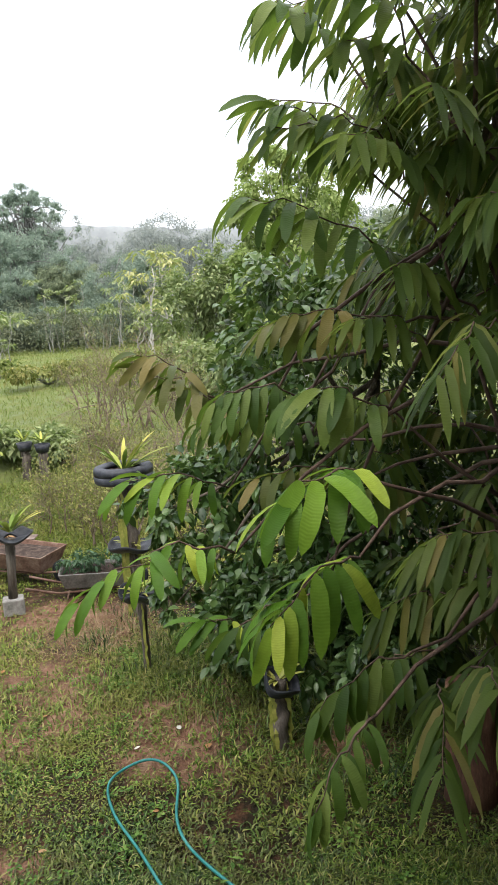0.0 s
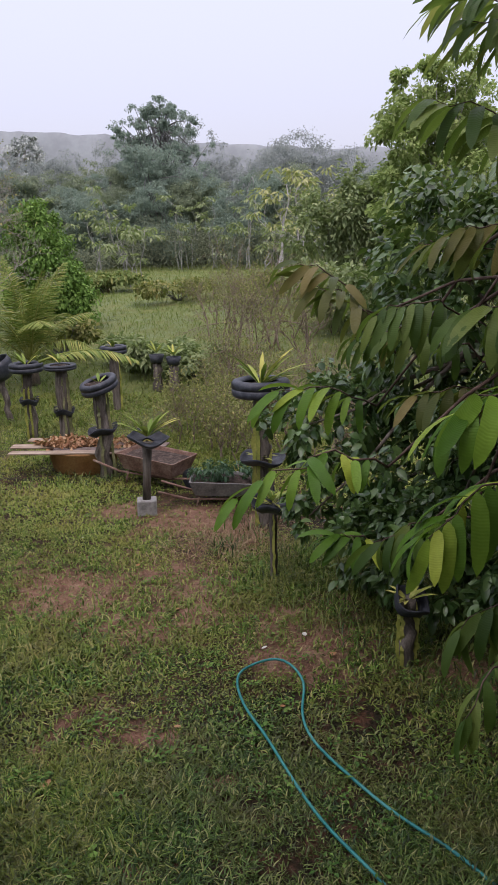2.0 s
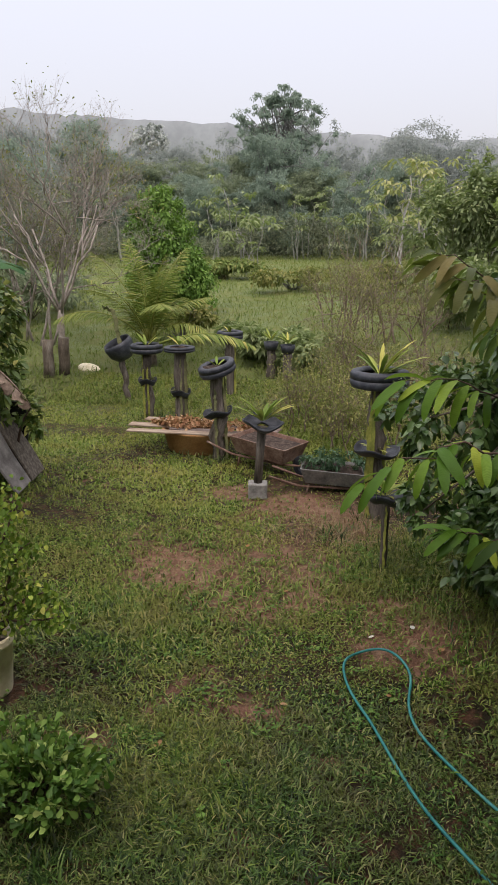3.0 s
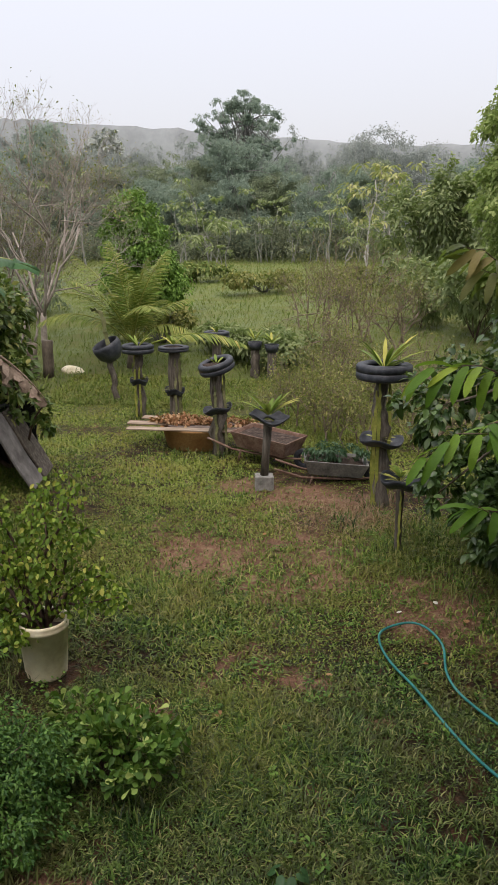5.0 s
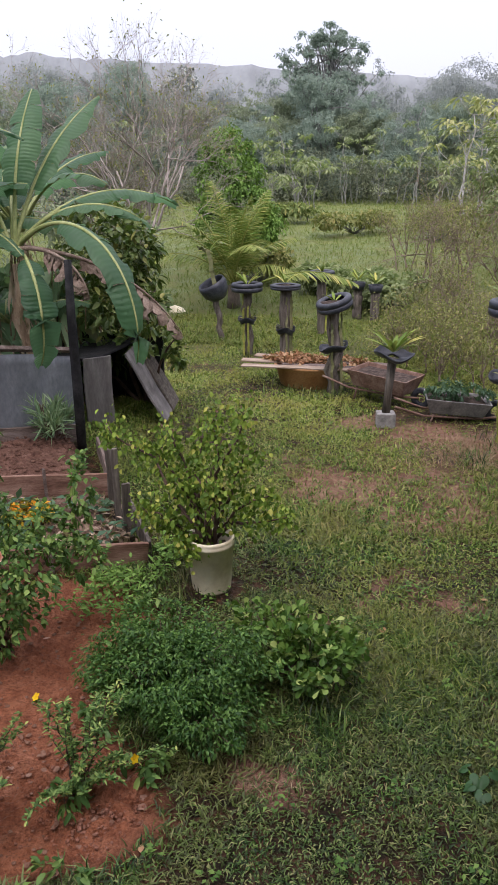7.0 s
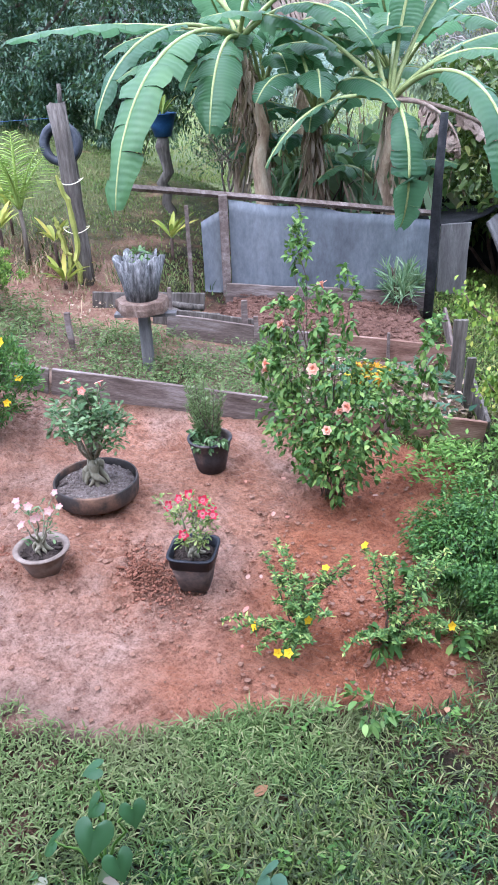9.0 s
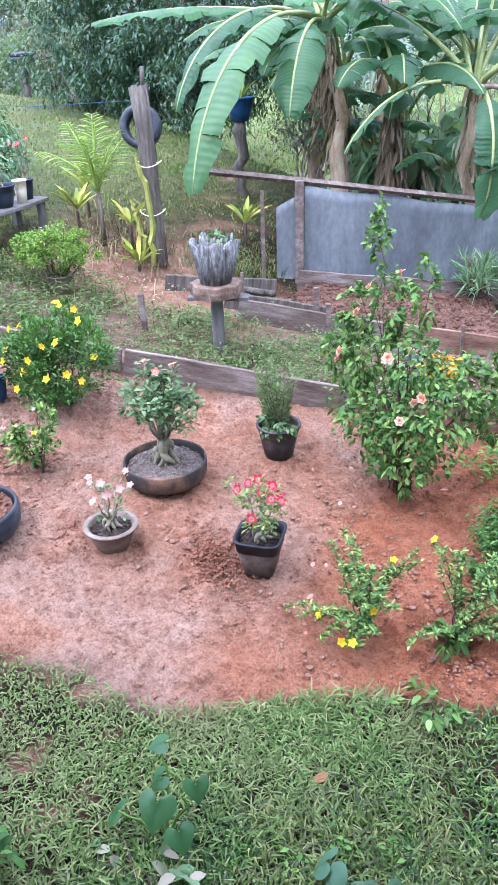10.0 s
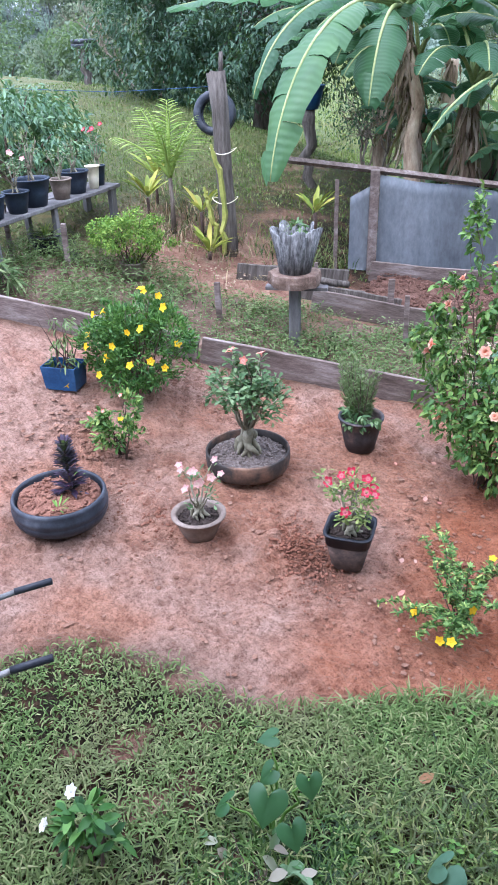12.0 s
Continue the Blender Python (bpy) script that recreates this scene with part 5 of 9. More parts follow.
post_planter(-3.52, 9.97, 1.30, 0.095, "old post with a tilted black tyre and a half-tyre collar", 603, dish=[(0.66, 0.26, (0, -12, 0))], tilt=(12, -14, 0), lean=(-0.04, 0), R=0.27, stems=4, tuft=3, tuft_len=0.3, stem_mat=L_CACTUS2)
post_planter(-4.55, 14.0, 1.12, 0.09, "post with a small black tyre behind the others", 604, R=0.26, stems=2, tuft=5, tuft_len=0.3)
post_planter(-1.1, 8.19, 1.58, 0.085, "tall post wrapped in yellow cactus with two black tyres", 605, dish=[(0.76, 0.31, (0, 3, 0))], R=0.33, W=0.2, stems=9, tuft=22, tuft_len=0.62)
post_planter(-0.86, 6.75, 0.72, 0.04, "thin post with a half-tyre dish of leafy plants", 606, tops=False, dish=[(0.72, 0.25, (0, 5, 0))], stems=1, tuft=12, tuft_len=0.2)
post_planter(0.3, 5.25, 0.55, 0.06, "short post with a half-tyre dish under the tree", 607, tops=False, dish=[(0.5, 0.19, (10, 30, 0))], stems=5, tuft=0)


def bowl_planter():
    """A tyre turned inside out into a deep bowl, tipped on a leaning post."""
    root = thing("tyre_bowl_planter", on(-6.45, 13.3), "tipped black tyre bowl on a leaning post with a tall stem", "planter", "tyre planters on posts")
    post_mesh(root, 0.85, 0.06, (-0.1, 0), 611)
    V, F = ring_profile([(0.05, -0.22), (0.16, -0.2), (0.26, -0.08), (0.29, 0.08), (0.27, 0.17), (0.25, 0.16), (0.26, 0.08), (0.23, -0.05), (0.14, -0.15), (0.02, -0.17)], 32)
    mesh_of("bowl", V, F, M_RUBBER, root).matrix_basis = pose(-0.12, 0, 1.02, 18, -22, 0)
    soil_disc(root, 0.2, 1.02, seed=612, at=(-0.14, 0))
    cactus_stem(root, [(-0.1, 0, 1.0), (-0.16, 0, 1.4), (-0.22, 0, 1.75), (-0.45, 0, 1.85)], 0.05, 613, L_CACTUS2)
    strap_tuft(root, (-0.24, 0, 1.72), 3, 0.45, 0.07, 614)


bowl_planter()


def hollow_box(size, wall, taper=0.0):
    """An open tray: outer and inner walls and a floor."""
    L, W, H = size
    bm = bmesh.new()
    def loop(l, w, z):
        return [bm.verts.new((sx * l / 2, sy * w / 2, z)) for sx, sy in ((-1, -1), (1, -1), (1, 1), (-1, 1))]
    rings = [loop(L - taper, W - taper, 0), loop(L, W, H), loop(L - 2 * wall, W - 2 * wall, H), loop(L - taper - 2 * wall, W - taper - 2 * wall, wall)]
    for a, b in zip(rings, rings[1:]):
        for k in range(4):
            bm.faces.new((a[k], a[(k + 1) % 4], b[(k + 1) % 4], b[k]))
    bm.faces.new(rings[-1])
    bm.faces.new(rings[0][::-1])
    bmesh.ops.bevel(bm, geom=bm.edges[:], offset=wall * 0.25, segments=1, affect="EDGES")
    return bm


M_RUST = rough_mat("rusty_steel", (0.09, 0.05, 0.035), (0.2, 0.12, 0.09), (0.34, 0.25, 0.2), 5, 40, 0.75, 0.5, 0.005)
M_GREYSTEEL = rough_mat("grey_steel", (0.1, 0.1, 0.095), (0.2, 0.2, 0.19), (0.3, 0.29, 0.27), 5, 40, 0.55, 0.4, 0.004)
M_TUB = rough_mat("orange_brown_tub", (0.28, 0.13, 0.05), (0.42, 0.22, 0.09), (0.5, 0.3, 0.14), 3, 40, 0.6, 0.3, 0.004)
M_CONCRETE = rough_mat("concrete_block", (0.13, 0.128, 0.12), (0.27, 0.265, 0.25), (0.42, 0.415, 0.4), 8, 60, 0.9, 0.8, 0.008)
M_PALEBOARD = rough_mat("pale_plank", (0.2, 0.145, 0.1), (0.33, 0.255, 0.19), (0.46, 0.38, 0.31), 4, 40, 0.8, 0.5, 0.004, (0.5, 3, 3))


def wheelbarrow(x, y, turn, size, tray_mat, label, seed, plant=None, soil=M_SOIL, lift=0.16):
    root = thing("wheelbarrow", on(x, y, turn), label, "wheelbarrow", "old wheelbarrows used as planters")
    L, W, H = size
    part("tray", hollow_box(size, 0.02, 0.16), tray_mat, root).matrix_basis = pose(0, 0, lift, 0, 4, 0)
    bm = board((L - 0.1, W - 0.1, 0.05), 0.02)
    bmesh.ops.subdivide_edges(bm, edges=bm.edges[:], cuts=3, use_grid_fill=True)
    for v in bm.verts:
        v.co.z += 0.02 * noise.noise(v.co * 9)
    part("soil", bm, soil, root).matrix_basis = pose(0, 0, lift + H * 0.62, 0, 4, 0)
    for s in (-1, 1):
        V, F = tube([(-L * 0.95, s * W * 0.42, lift + 0.1), (-L * 0.5, s * W * 0.36, lift - 0.02), (L * 0.3, s * W * 0.22, lift - 0.06), (L * 0.62, s * 0.06, lift - 0.05)], 0.016, 7)
        mesh_of("handle", V, F, M_RUST, root)
        V, F = tube([(-L * 0.35, s * W * 0.34, lift), (-L * 0.4, s * W * 0.36, -0.02)], 0.014, 6)
        mesh_of("leg", V, F, M_RUST, root)
    w = tyre_mesh("wheel", M_RUBBER, root, 0.15, 0.07, 0.07, treads=False)
    w.matrix_basis = pose(L * 0.62, 0, 0.14, 90, 0, 0)
    if plant:
        n, hgt, mat_ = plant
        V, F, _ = cloud([(-0.1, 0, H + lift + hgt * 0.4, L * 0.36, W * 0.36, hgt * 0.5), (0.1, 0, H + lift + hgt * 0.3, L * 0.4, W * 0.36, hgt * 0.4)], n, 0.07, 0.03, seed, 20, 0.3)
        mesh_of("foliage", V, F, mat_, root)
    return root


wheelbarrow(-2.75, 9.75, -22, (0.95, 0.62, 0.24), M_RUST, "rusty old wheelbarrow tray full of dark soil", 621, lift=0.2)
wheelbarrow(-1.72, 9.05, 8, (0.85, 0.55, 0.2), M_GREYSTEEL, "grey wheelbarrow tray planted with green seedlings", 622, (700, 0.28, L_MANGO), lift=0.12)


def tub_table():
    root = thing("tub_table", on(-4.0, 10.35), "orange tub covered with planks and heaped dry leaves", "planter")
    V, F = ring_profile([(0.02, 0.0), (0.36, 0.0), (0.4, 0.03), (0.46, 0.3), (0.49, 0.32), (0.49, 0.345), (0.45, 0.345), (0.42, 0.31), (0.36, 0.05), (0.02, 0.05)], 36)
    mesh_of("tub", V, F, M_TUB, root).matrix_basis = pose(0, 0, 0, 0, 0, 0) @ Matrix.Diagonal((1.15, 0.8, 1, 1))
    for k, (px, py, L, W, rot, z) in enumerate([(-0.05, -0.3, 1.9, 0.17, 3, 0.345), (0.35, -0.12, 1.5, 0.16, -2, 0.347), (-0.6, 0.02, 1.0, 0.2, 5, 0.348), (0.4, 0.2, 1.7, 0.22, -3, 0.346), (-0.35, 0.42, 1.3, 0.2, 2, 0.346)]):
        part("plank", board((L, W, 0.022), 0.004, 0.012, k), M_PALEBOARD if k % 2 == 0 else M_BOARD, root).matrix_basis = pose(px, py, z, 0, 0, rot)
    V, F, _ = cloud([(-0.25, 0.1, 0.42, 0.5, 0.25, 0.05), (0.5, 0.1, 0.41, 0.5, 0.2, 0.04)], 900, 0.09, 0.05, 631, 60, 0.3)
    V[:, 2] = np.maximum(V[:, 2], 0.375)
    mesh_of("dry_leaves", V, F, leaf_mat("russet_leaves", [(0.0, (0.16, 0.07, 0.035)), (0.5, (0.34, 0.17, 0.09)), (0.9, (0.5, 0.33, 0.2))], 0.7, 0.1), root)


tub_table()


def block_planter():
    root = thing("block_planter", on(-2.58, 8.5), "concrete block holding a stick with a half-tyre dish", "planter")
    bm = board((0.24, 0.2, 0.2), 0.012, 0.008, 3)
    part("concrete_block", bm, M_CONCRETE, root).matrix_basis = pose(0, 0, 0, 0, 0, 14)
    V, F = tube([(0, 0, 0.18), (0.02, 0, 0.5), (0.05, 0, 0.92)], [0.055, 0.05, 0.06], 9)
    mesh_of("stick", V, F, M_OLD, root)
    dish_mesh("half_tyre", M_RUBBER, root, 0.26, 0.08, (0.06, 0, 0.92), (6, 8, 0))
    strap_tuft(root, (0.06, 0, 0.98), 22, 0.5, 0.055, 641)


block_planter()

# far planter with dark box, behind the posts
for k, (x, y) in enumerate([(-4.0, 15.2), (-3.6, 15.0)]):
    root = thing("pot_plant", on(x, y), "dark pot of strap-leaved plants on a stump", "potted plant", "far pots")
    post_mesh(root, 0.6, 0.1, (0, 0), 651 + k)
    V, F = ring_profile([(0.02, 0.6), (0.12, 0.6), (0.16, 0.76), (0.145, 0.76), (0.11, 0.65), (0.02, 0.65)], 24)
    mesh_of("pot", V, F, M_RUBBER, root)
    strap_tuft(root, (0, 0, 0.78), 14, 0.35, 0.05, 655 + k)


# ---- hose, log and small things on the lawn ----
def garden_hose():
    pts = np.array([(0.62, 3.05), (0.37, 3.35), (0.14, 3.55), (-0.07, 3.77), (-0.26, 3.99), (-0.42, 4.25), (-0.49, 4.5), (-0.47, 4.75), (-0.49, 4.95), (-0.58, 5.12), (-0.72, 5.2), (-0.88, 5.14), (-0.98, 5.0),
                    (-0.99, 4.83), (-0.92, 4.62), (-0.8, 4.38), (-0.69, 4.19), (-0.5, 3.82), (-0.3, 3.45), (-0.12, 3.23), (0.02, 3.08), (0.3, 2.7), (0.9, 2.0), (1.5, 1.2)])
    t = np.linspace(0, len(pts) - 1, 150)
    k = np.arange(len(pts))
    x, y = np.interp(t, k, pts[:, 0]), np.interp(t, k, pts[:, 1])
    for _ in range(14):
        x[1:-1] = (x[:-2] + 2 * x[1:-1] + x[2:]) / 4
        y[1:-1] = (y[:-2] + 2 * y[1:-1] + y[2:]) / 4
    P = np.stack([x, y, ground_z(x, y) + 0.035 + 0.008 * np.sin(t * 2.1)], 1)
    V, F = tube(P, 0.0105, 8)
    M = rough_mat("turquoise_hose", (0.01, 0.11, 0.11), (0.022, 0.19, 0.18), (0.08, 0.29, 0.27), 3, 40, 0.4, 0.2, 0.002)
    tagged(mesh_of("garden_hose", V, F, M), "turquoise garden hose looped on the wet lawn", "hose")


garden_hose()


def cut_log(x, y, h, r, seed, label, bark=None):
    root = thing("log", on(x, y), label, "log")
    V, F = tube([(0, 0, -0.03), (0.01, 0, h * 0.3), (0.0, 0.01, h * 0.7), (0.02, 0, h)], [r * 1.05, r, r * 0.97, r], 16)
    rr = np.random.default_rng(seed)
    V[:-2] += rr.normal(0, r * 0.03, (len(V) - 2, 3))
    M = rough_mat("red_brown_log", (0.07, 0.035, 0.025), (0.2, 0.1, 0.065), (0.36, 0.22, 0.15), 4, 45, 0.85, 0.8, 0.015, (2, 2, 0.4))
    mesh_of("wood", V, F, bark or M, root)


cut_log(1.5, 4.45, 0.8, 0.17, 661, "upright cut log with peeling red-brown bark")
cut_log(1.85, 4.3, 0.55, 0.15, 662, "short upright log with grey-brown bark")


def litter(name, spots, size, cols, label, seed, group="", category="litter"):
    """Single fallen leaves or petals: each its own object on one mesh."""
    rr = np.random.default_rng(seed)
    V, F, uv = leaves(np.zeros((1, 3)), np.array([[0, 1.0, 0]]), np.array([[0, 0, 1.0]]), 1.0, 0.6, -0.1, 0.12, True)
    m = leaf_piece_material(name + "_tone", cols)
    first = mesh_of(name, V, F, m, uv=uv)
    for k, (x, y, *s) in enumerate(spots):
        ob = first if k == 0 else new(name, first.data)
        sc = size * (s[0] if s else 1)
        ob.matrix_basis = pose(x, y, gz(x, y) + 0.02, rr.uniform(-12, 12), rr.uniform(-12, 12), rr.uniform(0, 360)) @ Matrix.Diagonal((sc, sc, sc, 1))
        tagged(ob, label, category, group)


litter("dry_leaf", [(-2.03, 3.64), (-3.29, 0.5), (-1.35, 4.3, 0.7), (-2.9, 1.5, 0.7), (-3.0, 5.2, 0.8), (-0.3, 5.3), (-1.7, 6.0, 0.7), (-2.3, 6.9, 0.8), (-0.6, 4.6, 0.6)], 0.075, [(0, (0.25, 0.12, 0.06)), (0.6, (0.42, 0.2, 0.1)), (0.95, (0.5, 0.3, 0.18))], "curled russet dry leaf lying on the grass", 671, "fallen leaves")
litter("fallen_petal", [(-4.5, 2.07), (-4.44, 2.15), (-4.07, 1.3), (-4.25, 1.55), (-4.2, 1.6, 0.7), (-4.15, 2.8), (-4.7, 2.45, 0.8), (-4.85, 2.2, 0.7), (-3.9, 1.1, 0.6), (-3.2, 1.25)], 0.05, [(0, (0.5, 0.12, 0.1)), (0.5, (0.6, 0.28, 0.23)), (0.95, (0.65, 0.42, 0.36))], "pink fallen flower lying on wet clay", 672, "fallen flowers")
litter("white_scrap", [(-0.85, 5.37, 0.7), (-0.5, 5.6), (-3.1, 7.6, 0.6), (-2.2, 4.6, 0.4), (-4.4, 5.9)], 0.07, [(0, (0.6, 0.58, 0.54)), (0.9, (0.75, 0.74, 0.72))], "small white scrap lying on the ground", 673, "white scraps")


# ---- young palm beyond the planters ----
def palm_frond(parent, az, el, length, droop, leaflets, llen, material, seed, at=(0, 0, 0), width=0.035):
    rr = np.random.default_rng(seed)
    s = np.linspace(0, 1, 14)
    e = el - droop * s**1.3
    d = np.stack([np.cos(az) * np.cos(e), np.sin(az) * np.cos(e), np.sin(e)], 1)
    P = np.array(at) + np.concatenate([[np.zeros(3)], np.cumsum(d[:-1] * length / 13, 0)])
    ch = [tube(P, np.linspace(0.022, 0.004, 14), 5)]
    u = np.linspace(0.18, 1.0, leaflets)
    Q = np.stack([np.interp(u, s, P[:, k]) for k in range(3)], 1)
    T = np.stack([np.interp(u, s, d[:, k]) for k in range(3)], 1)
    side = unit(np.cross(T, [0, 0, 1.0]))
    for sg in (-1, 1):
        D = unit(side * sg * 0.8 + T * 0.65 + np.array([0, 0, -0.12]) + rr.normal(0, 0.06, Q.shape))
        N = unit(np.cross(D, T) * sg + np.array([0, 0, 0.5]))
        L = llen * np.sin(np.pi * np.clip(u * 0.85 + 0.1, 0, 1)) * rr.uniform(0.85, 1.1, leaflets) + 0.05
        V, F, _ = leaves(Q, D, N, L, width, 0.28, 0.12, True)
        ch.append((V, F))
    V, F = join(ch)
    return mesh_of("frond", V, F, material, parent)


def palm(x, y, trunk_h, fronds, length, llen, label, seed, material, r0=0.06, leaflets=44, width=0.035, category="palm", stiff=0.0):
    rr = np.random.default_rng(seed)
    root = thing("palm", on(x, y), label, category)
    V, F = tube([(0, 0, -0.05), (0.01, 0, trunk_h * 0.5), (0, 0, trunk_h)], [r0 * 1.2, r0, r0 * 0.9], 9)
    mesh_of("trunk", V, F, M_BARK, root)
    for k in range(fronds):
        az = k * 2.4 + rr.uniform(-0.3, 0.3)
        el = 1.52 - 0.75 * (1 - 0.4 * stiff) * k / fronds
        palm_frond(root, az, el, length * rr.uniform(0.8, 1.1), (0.35 + 0.95 * k / fronds) * (1 - stiff), leaflets, llen, material, seed + k, (0, 0, trunk_h), width)
    return root


L_PALM = greens("palm_leaflets", (0.1, 0.16, 0.03), (0.17, 0.23, 0.05), (0.28, 0.3, 0.08), (0.42, 0.38, 0.12), rough=0.45)
palm(-6.95, 15.7, 0.5, 15, 2.25, 0.52, "young palm with feathery olive fronds beside the lawn", 681, L_PALM, 0.14, 60, 0.024, stiff=-0.3)
pf = thing("fallen_frond_planter", on(-4.7, 11.9), "long yellowish frond arching from a tyre planter", "frond")
palm_frond(pf, 0.1, 0.35, 1.7, 0.9, 40, 0.32, L_PALM, 690, (-0.5, 0, 1.4))


# ---- beds, boards and fence on the left ----
def plank_between(name, a, b, h, thick, material, label, category, group, sink=0.03, seed=0, parent=None, lean=0.0):
    """An upright plank on edge from a to b along the ground."""
    (x0, y0), (x1, y1) = a, b
    L, turn = math.hypot(x1 - x0, y1 - y0), math.degrees(math.atan2(y1 - y0, x1 - x0))
    z0, z1 = gz(x0, y0), gz(x1, y1)
    pitch = -math.degrees(math.atan2(z1 - z0, L))
    ob = part(name, board((L, thick, h + sink), 0.005, 0.014, seed), material, parent)
    m = pose((x0 + x1) / 2, (y0 + y1) / 2, (z0 + z1) / 2 - sink, lean, pitch, turn)
    ob.matrix_basis = m if parent is None else parent.matrix_world.inverted() @ m
    return tagged(ob, label, category, group) if parent is None else ob


LINE = [(-9.6, -0.6), (-7.9, 0.82), (-6.6, 1.87), (-5.2, 3.03), (-3.98, 4.02)]
for k in range(4):
    plank_between("bed_board", LINE[k], LINE[k + 1], 0.19 if k else 0.16, 0.035, M_REDBOARD if k == 3 else M_BOARD, "weathered grey-brown plank edging the raised bed", "board", "bed edging planks", seed=k)
plank_between("bed_board", (-6.75, 3.23), (-5.75, 4.1), 0.2, 0.03, M_BOARD, "weathered plank along the middle bed", "board", "bed edging planks", seed=11)
plank_between("bed_board", (-5.74, 4.11), (-4.8, 4.98), 0.21, 0.03, M_REDBOARD, "weathered plank along the middle bed", "board", "bed edging planks", seed=12)
plank_between("bed_board", (-6.92, 4.2), (-5.62, 5.9), 0.19, 0.03, M_BOARD, "reddish plank at the foot of the grey fence", "board", "bed edging planks", seed=13)
plank_between("bed_board", (-7.55, 3.05), (-6.95, 3.95), 0.14, 0.03, M_OLD, "dark old plank standing by the log pile", "board", "bed edging planks", seed=14)
plank_between("bed_board", (-7.0, 3.3), (-6.3, 3.95), 0.14, 0.03, M_OLD, "dark old plank standing by the log pile", "board", "bed edging planks", seed=15)
plank_between("bed_board", (-4.78, 5.0), (-5.3, 5.75), 0.2, 0.03, M_BOARD, "short plank closing the red soil bed", "board", "bed edging planks", seed=16)
plank_between("bed_board", (-3.97, 4.06), (-4.5, 4.75), 0.2, 0.03, M_OLD, "short plank closing the bed's end", "board", "bed edging planks", seed=17)


def stake(x, y, h, w, d, label, seed, material=None, lean=(0, 0)):
    ob = part("stake", board((w, d, h + 0.12), 0.004, 0.01, seed), material or M_BOARD)
    ob.matrix_basis = on(x, y, 35 + seed * 7 % 20, -0.12) @ pose(0, 0, 0, lean[0], lean[1], 0)
    tagged(ob, label, "stake", "bed stakes")


for k, (x, y, h, w) in enumerate([(-6.95, 2.37, 0.36, 0.06), (-5.82, 3.45, 0.5, 0.05), (-4.46, 4.5, 0.72, 0.07), (-4.62, 4.72, 0.6, 0.1), (-4.3, 4.35, 0.5, 0.09), (-6.32, 3.85, 0.34, 0.07), (-6.85, 3.42, 0.36, 0.04), (-4.55, 3.52, 0.3, 0.04), (-5.2, 4.55, 0.3, 0.03), (-8.75, 1.4, 0.5, 0.05), (-8.35, 1.75, 0.42, 0.06)]):
    stake(x, y, h, w * 0.8, 0.03, "rough wooden stake at the edge of a bed", k, M_OLD if k in (2, 3, 4) else None)


def soil_bed(name, corners, lift, material, label, seed):
    """A raised patch of soil inside four corners, uneven on top."""
    rr = np.random.default_rng(seed)
    c = np.array(corners, float)
    u, v = np.meshgrid(np.linspace(0, 1, 42), np.linspace(0, 1, 30), indexing="ij")
    u, v = u.ravel(), v.ravel()
    xy = ((1 - u) * (1 - v))[:, None] * c[0] + (u * (1 - v))[:, None] * c[1] + (u * v)[:, None] * c[2] + ((1 - u) * v)[:, None] * c[3]
    x, y = xy[:, 0], xy[:, 1]
    rim = np.clip(np.minimum(np.minimum(u, 1 - u), np.minimum(v, 1 - v)) * 12, 0, 1)
    z = ground_z(x, y) - 0.03 + rim * (lift + 0.02 * wobble(x, y, 9, seed) + rr.normal(0, 0.007, len(x)))
    i = (np.arange(41)[:, None] * 30 + np.arange(29)[None]).ravel()
    return tagged(mesh_of(name, np.stack([x, y, z], 1), np.stack([i, i + 30, i + 31, i + 1], 1), material), label, "soil", kind="structure")


soil_bed("soil_bed_1", [(-6.68, 3.34), (-4.82, 5.02), (-5.62, 5.86), (-6.9, 4.25)], 0.12, M_BEDRED, "raised bed of crumbly red soil", 701)
soil_bed("soil_bed_2", [(-5.9, 2.5), (-4.02, 4.08), (-4.8, 4.92), (-6.65, 3.2)], 0.09, M_BEDSOIL, "bed of dark soil with weeds and mulch", 702)
soil_bed("soil_bed_3", [(-8.3, 0.55), (-5.95, 2.5), (-6.72, 3.2), (-8.9, 1.5)], 0.07, M_BEDSOIL, "bed of dark soil with weeds", 703)


def bed_crumbs(corners, n, lift, material, label, seed):
    """Loose lumps lying on a bed."""
    rr = np.random.default_rng(seed)
    c = np.array(corners, float)
    u, v = rr.uniform(0.05, 0.95, (2, n))
    xy = ((1 - u) * (1 - v))[:, None] * c[0] + (u * (1 - v))[:, None] * c[1] + (u * v)[:, None] * c[2] + ((1 - u) * v)[:, None] * c[3]
    size = rr.uniform(0, 1, n) ** 3 * 0.02 + 0.004
    V, F = crumbs(xy[:, 0], xy[:, 1], ground_z(xy[:, 0], xy[:, 1]) - 0.03 + lift + 0.02 * wobble(xy[:, 0], xy[:, 1], 9, seed) + size * 0.2, size, rr)
    tagged(mesh_of("bed_clods", V, F, material, smooth=False), label, "soil", kind="stuff")


bed_crumbs([(-6.68, 3.34), (-4.82, 5.02), (-5.62, 5.86), (-6.9, 4.25)], 2600, 0.12, M_BEDRED, "loose crumbs of red soil in the bed", 701)


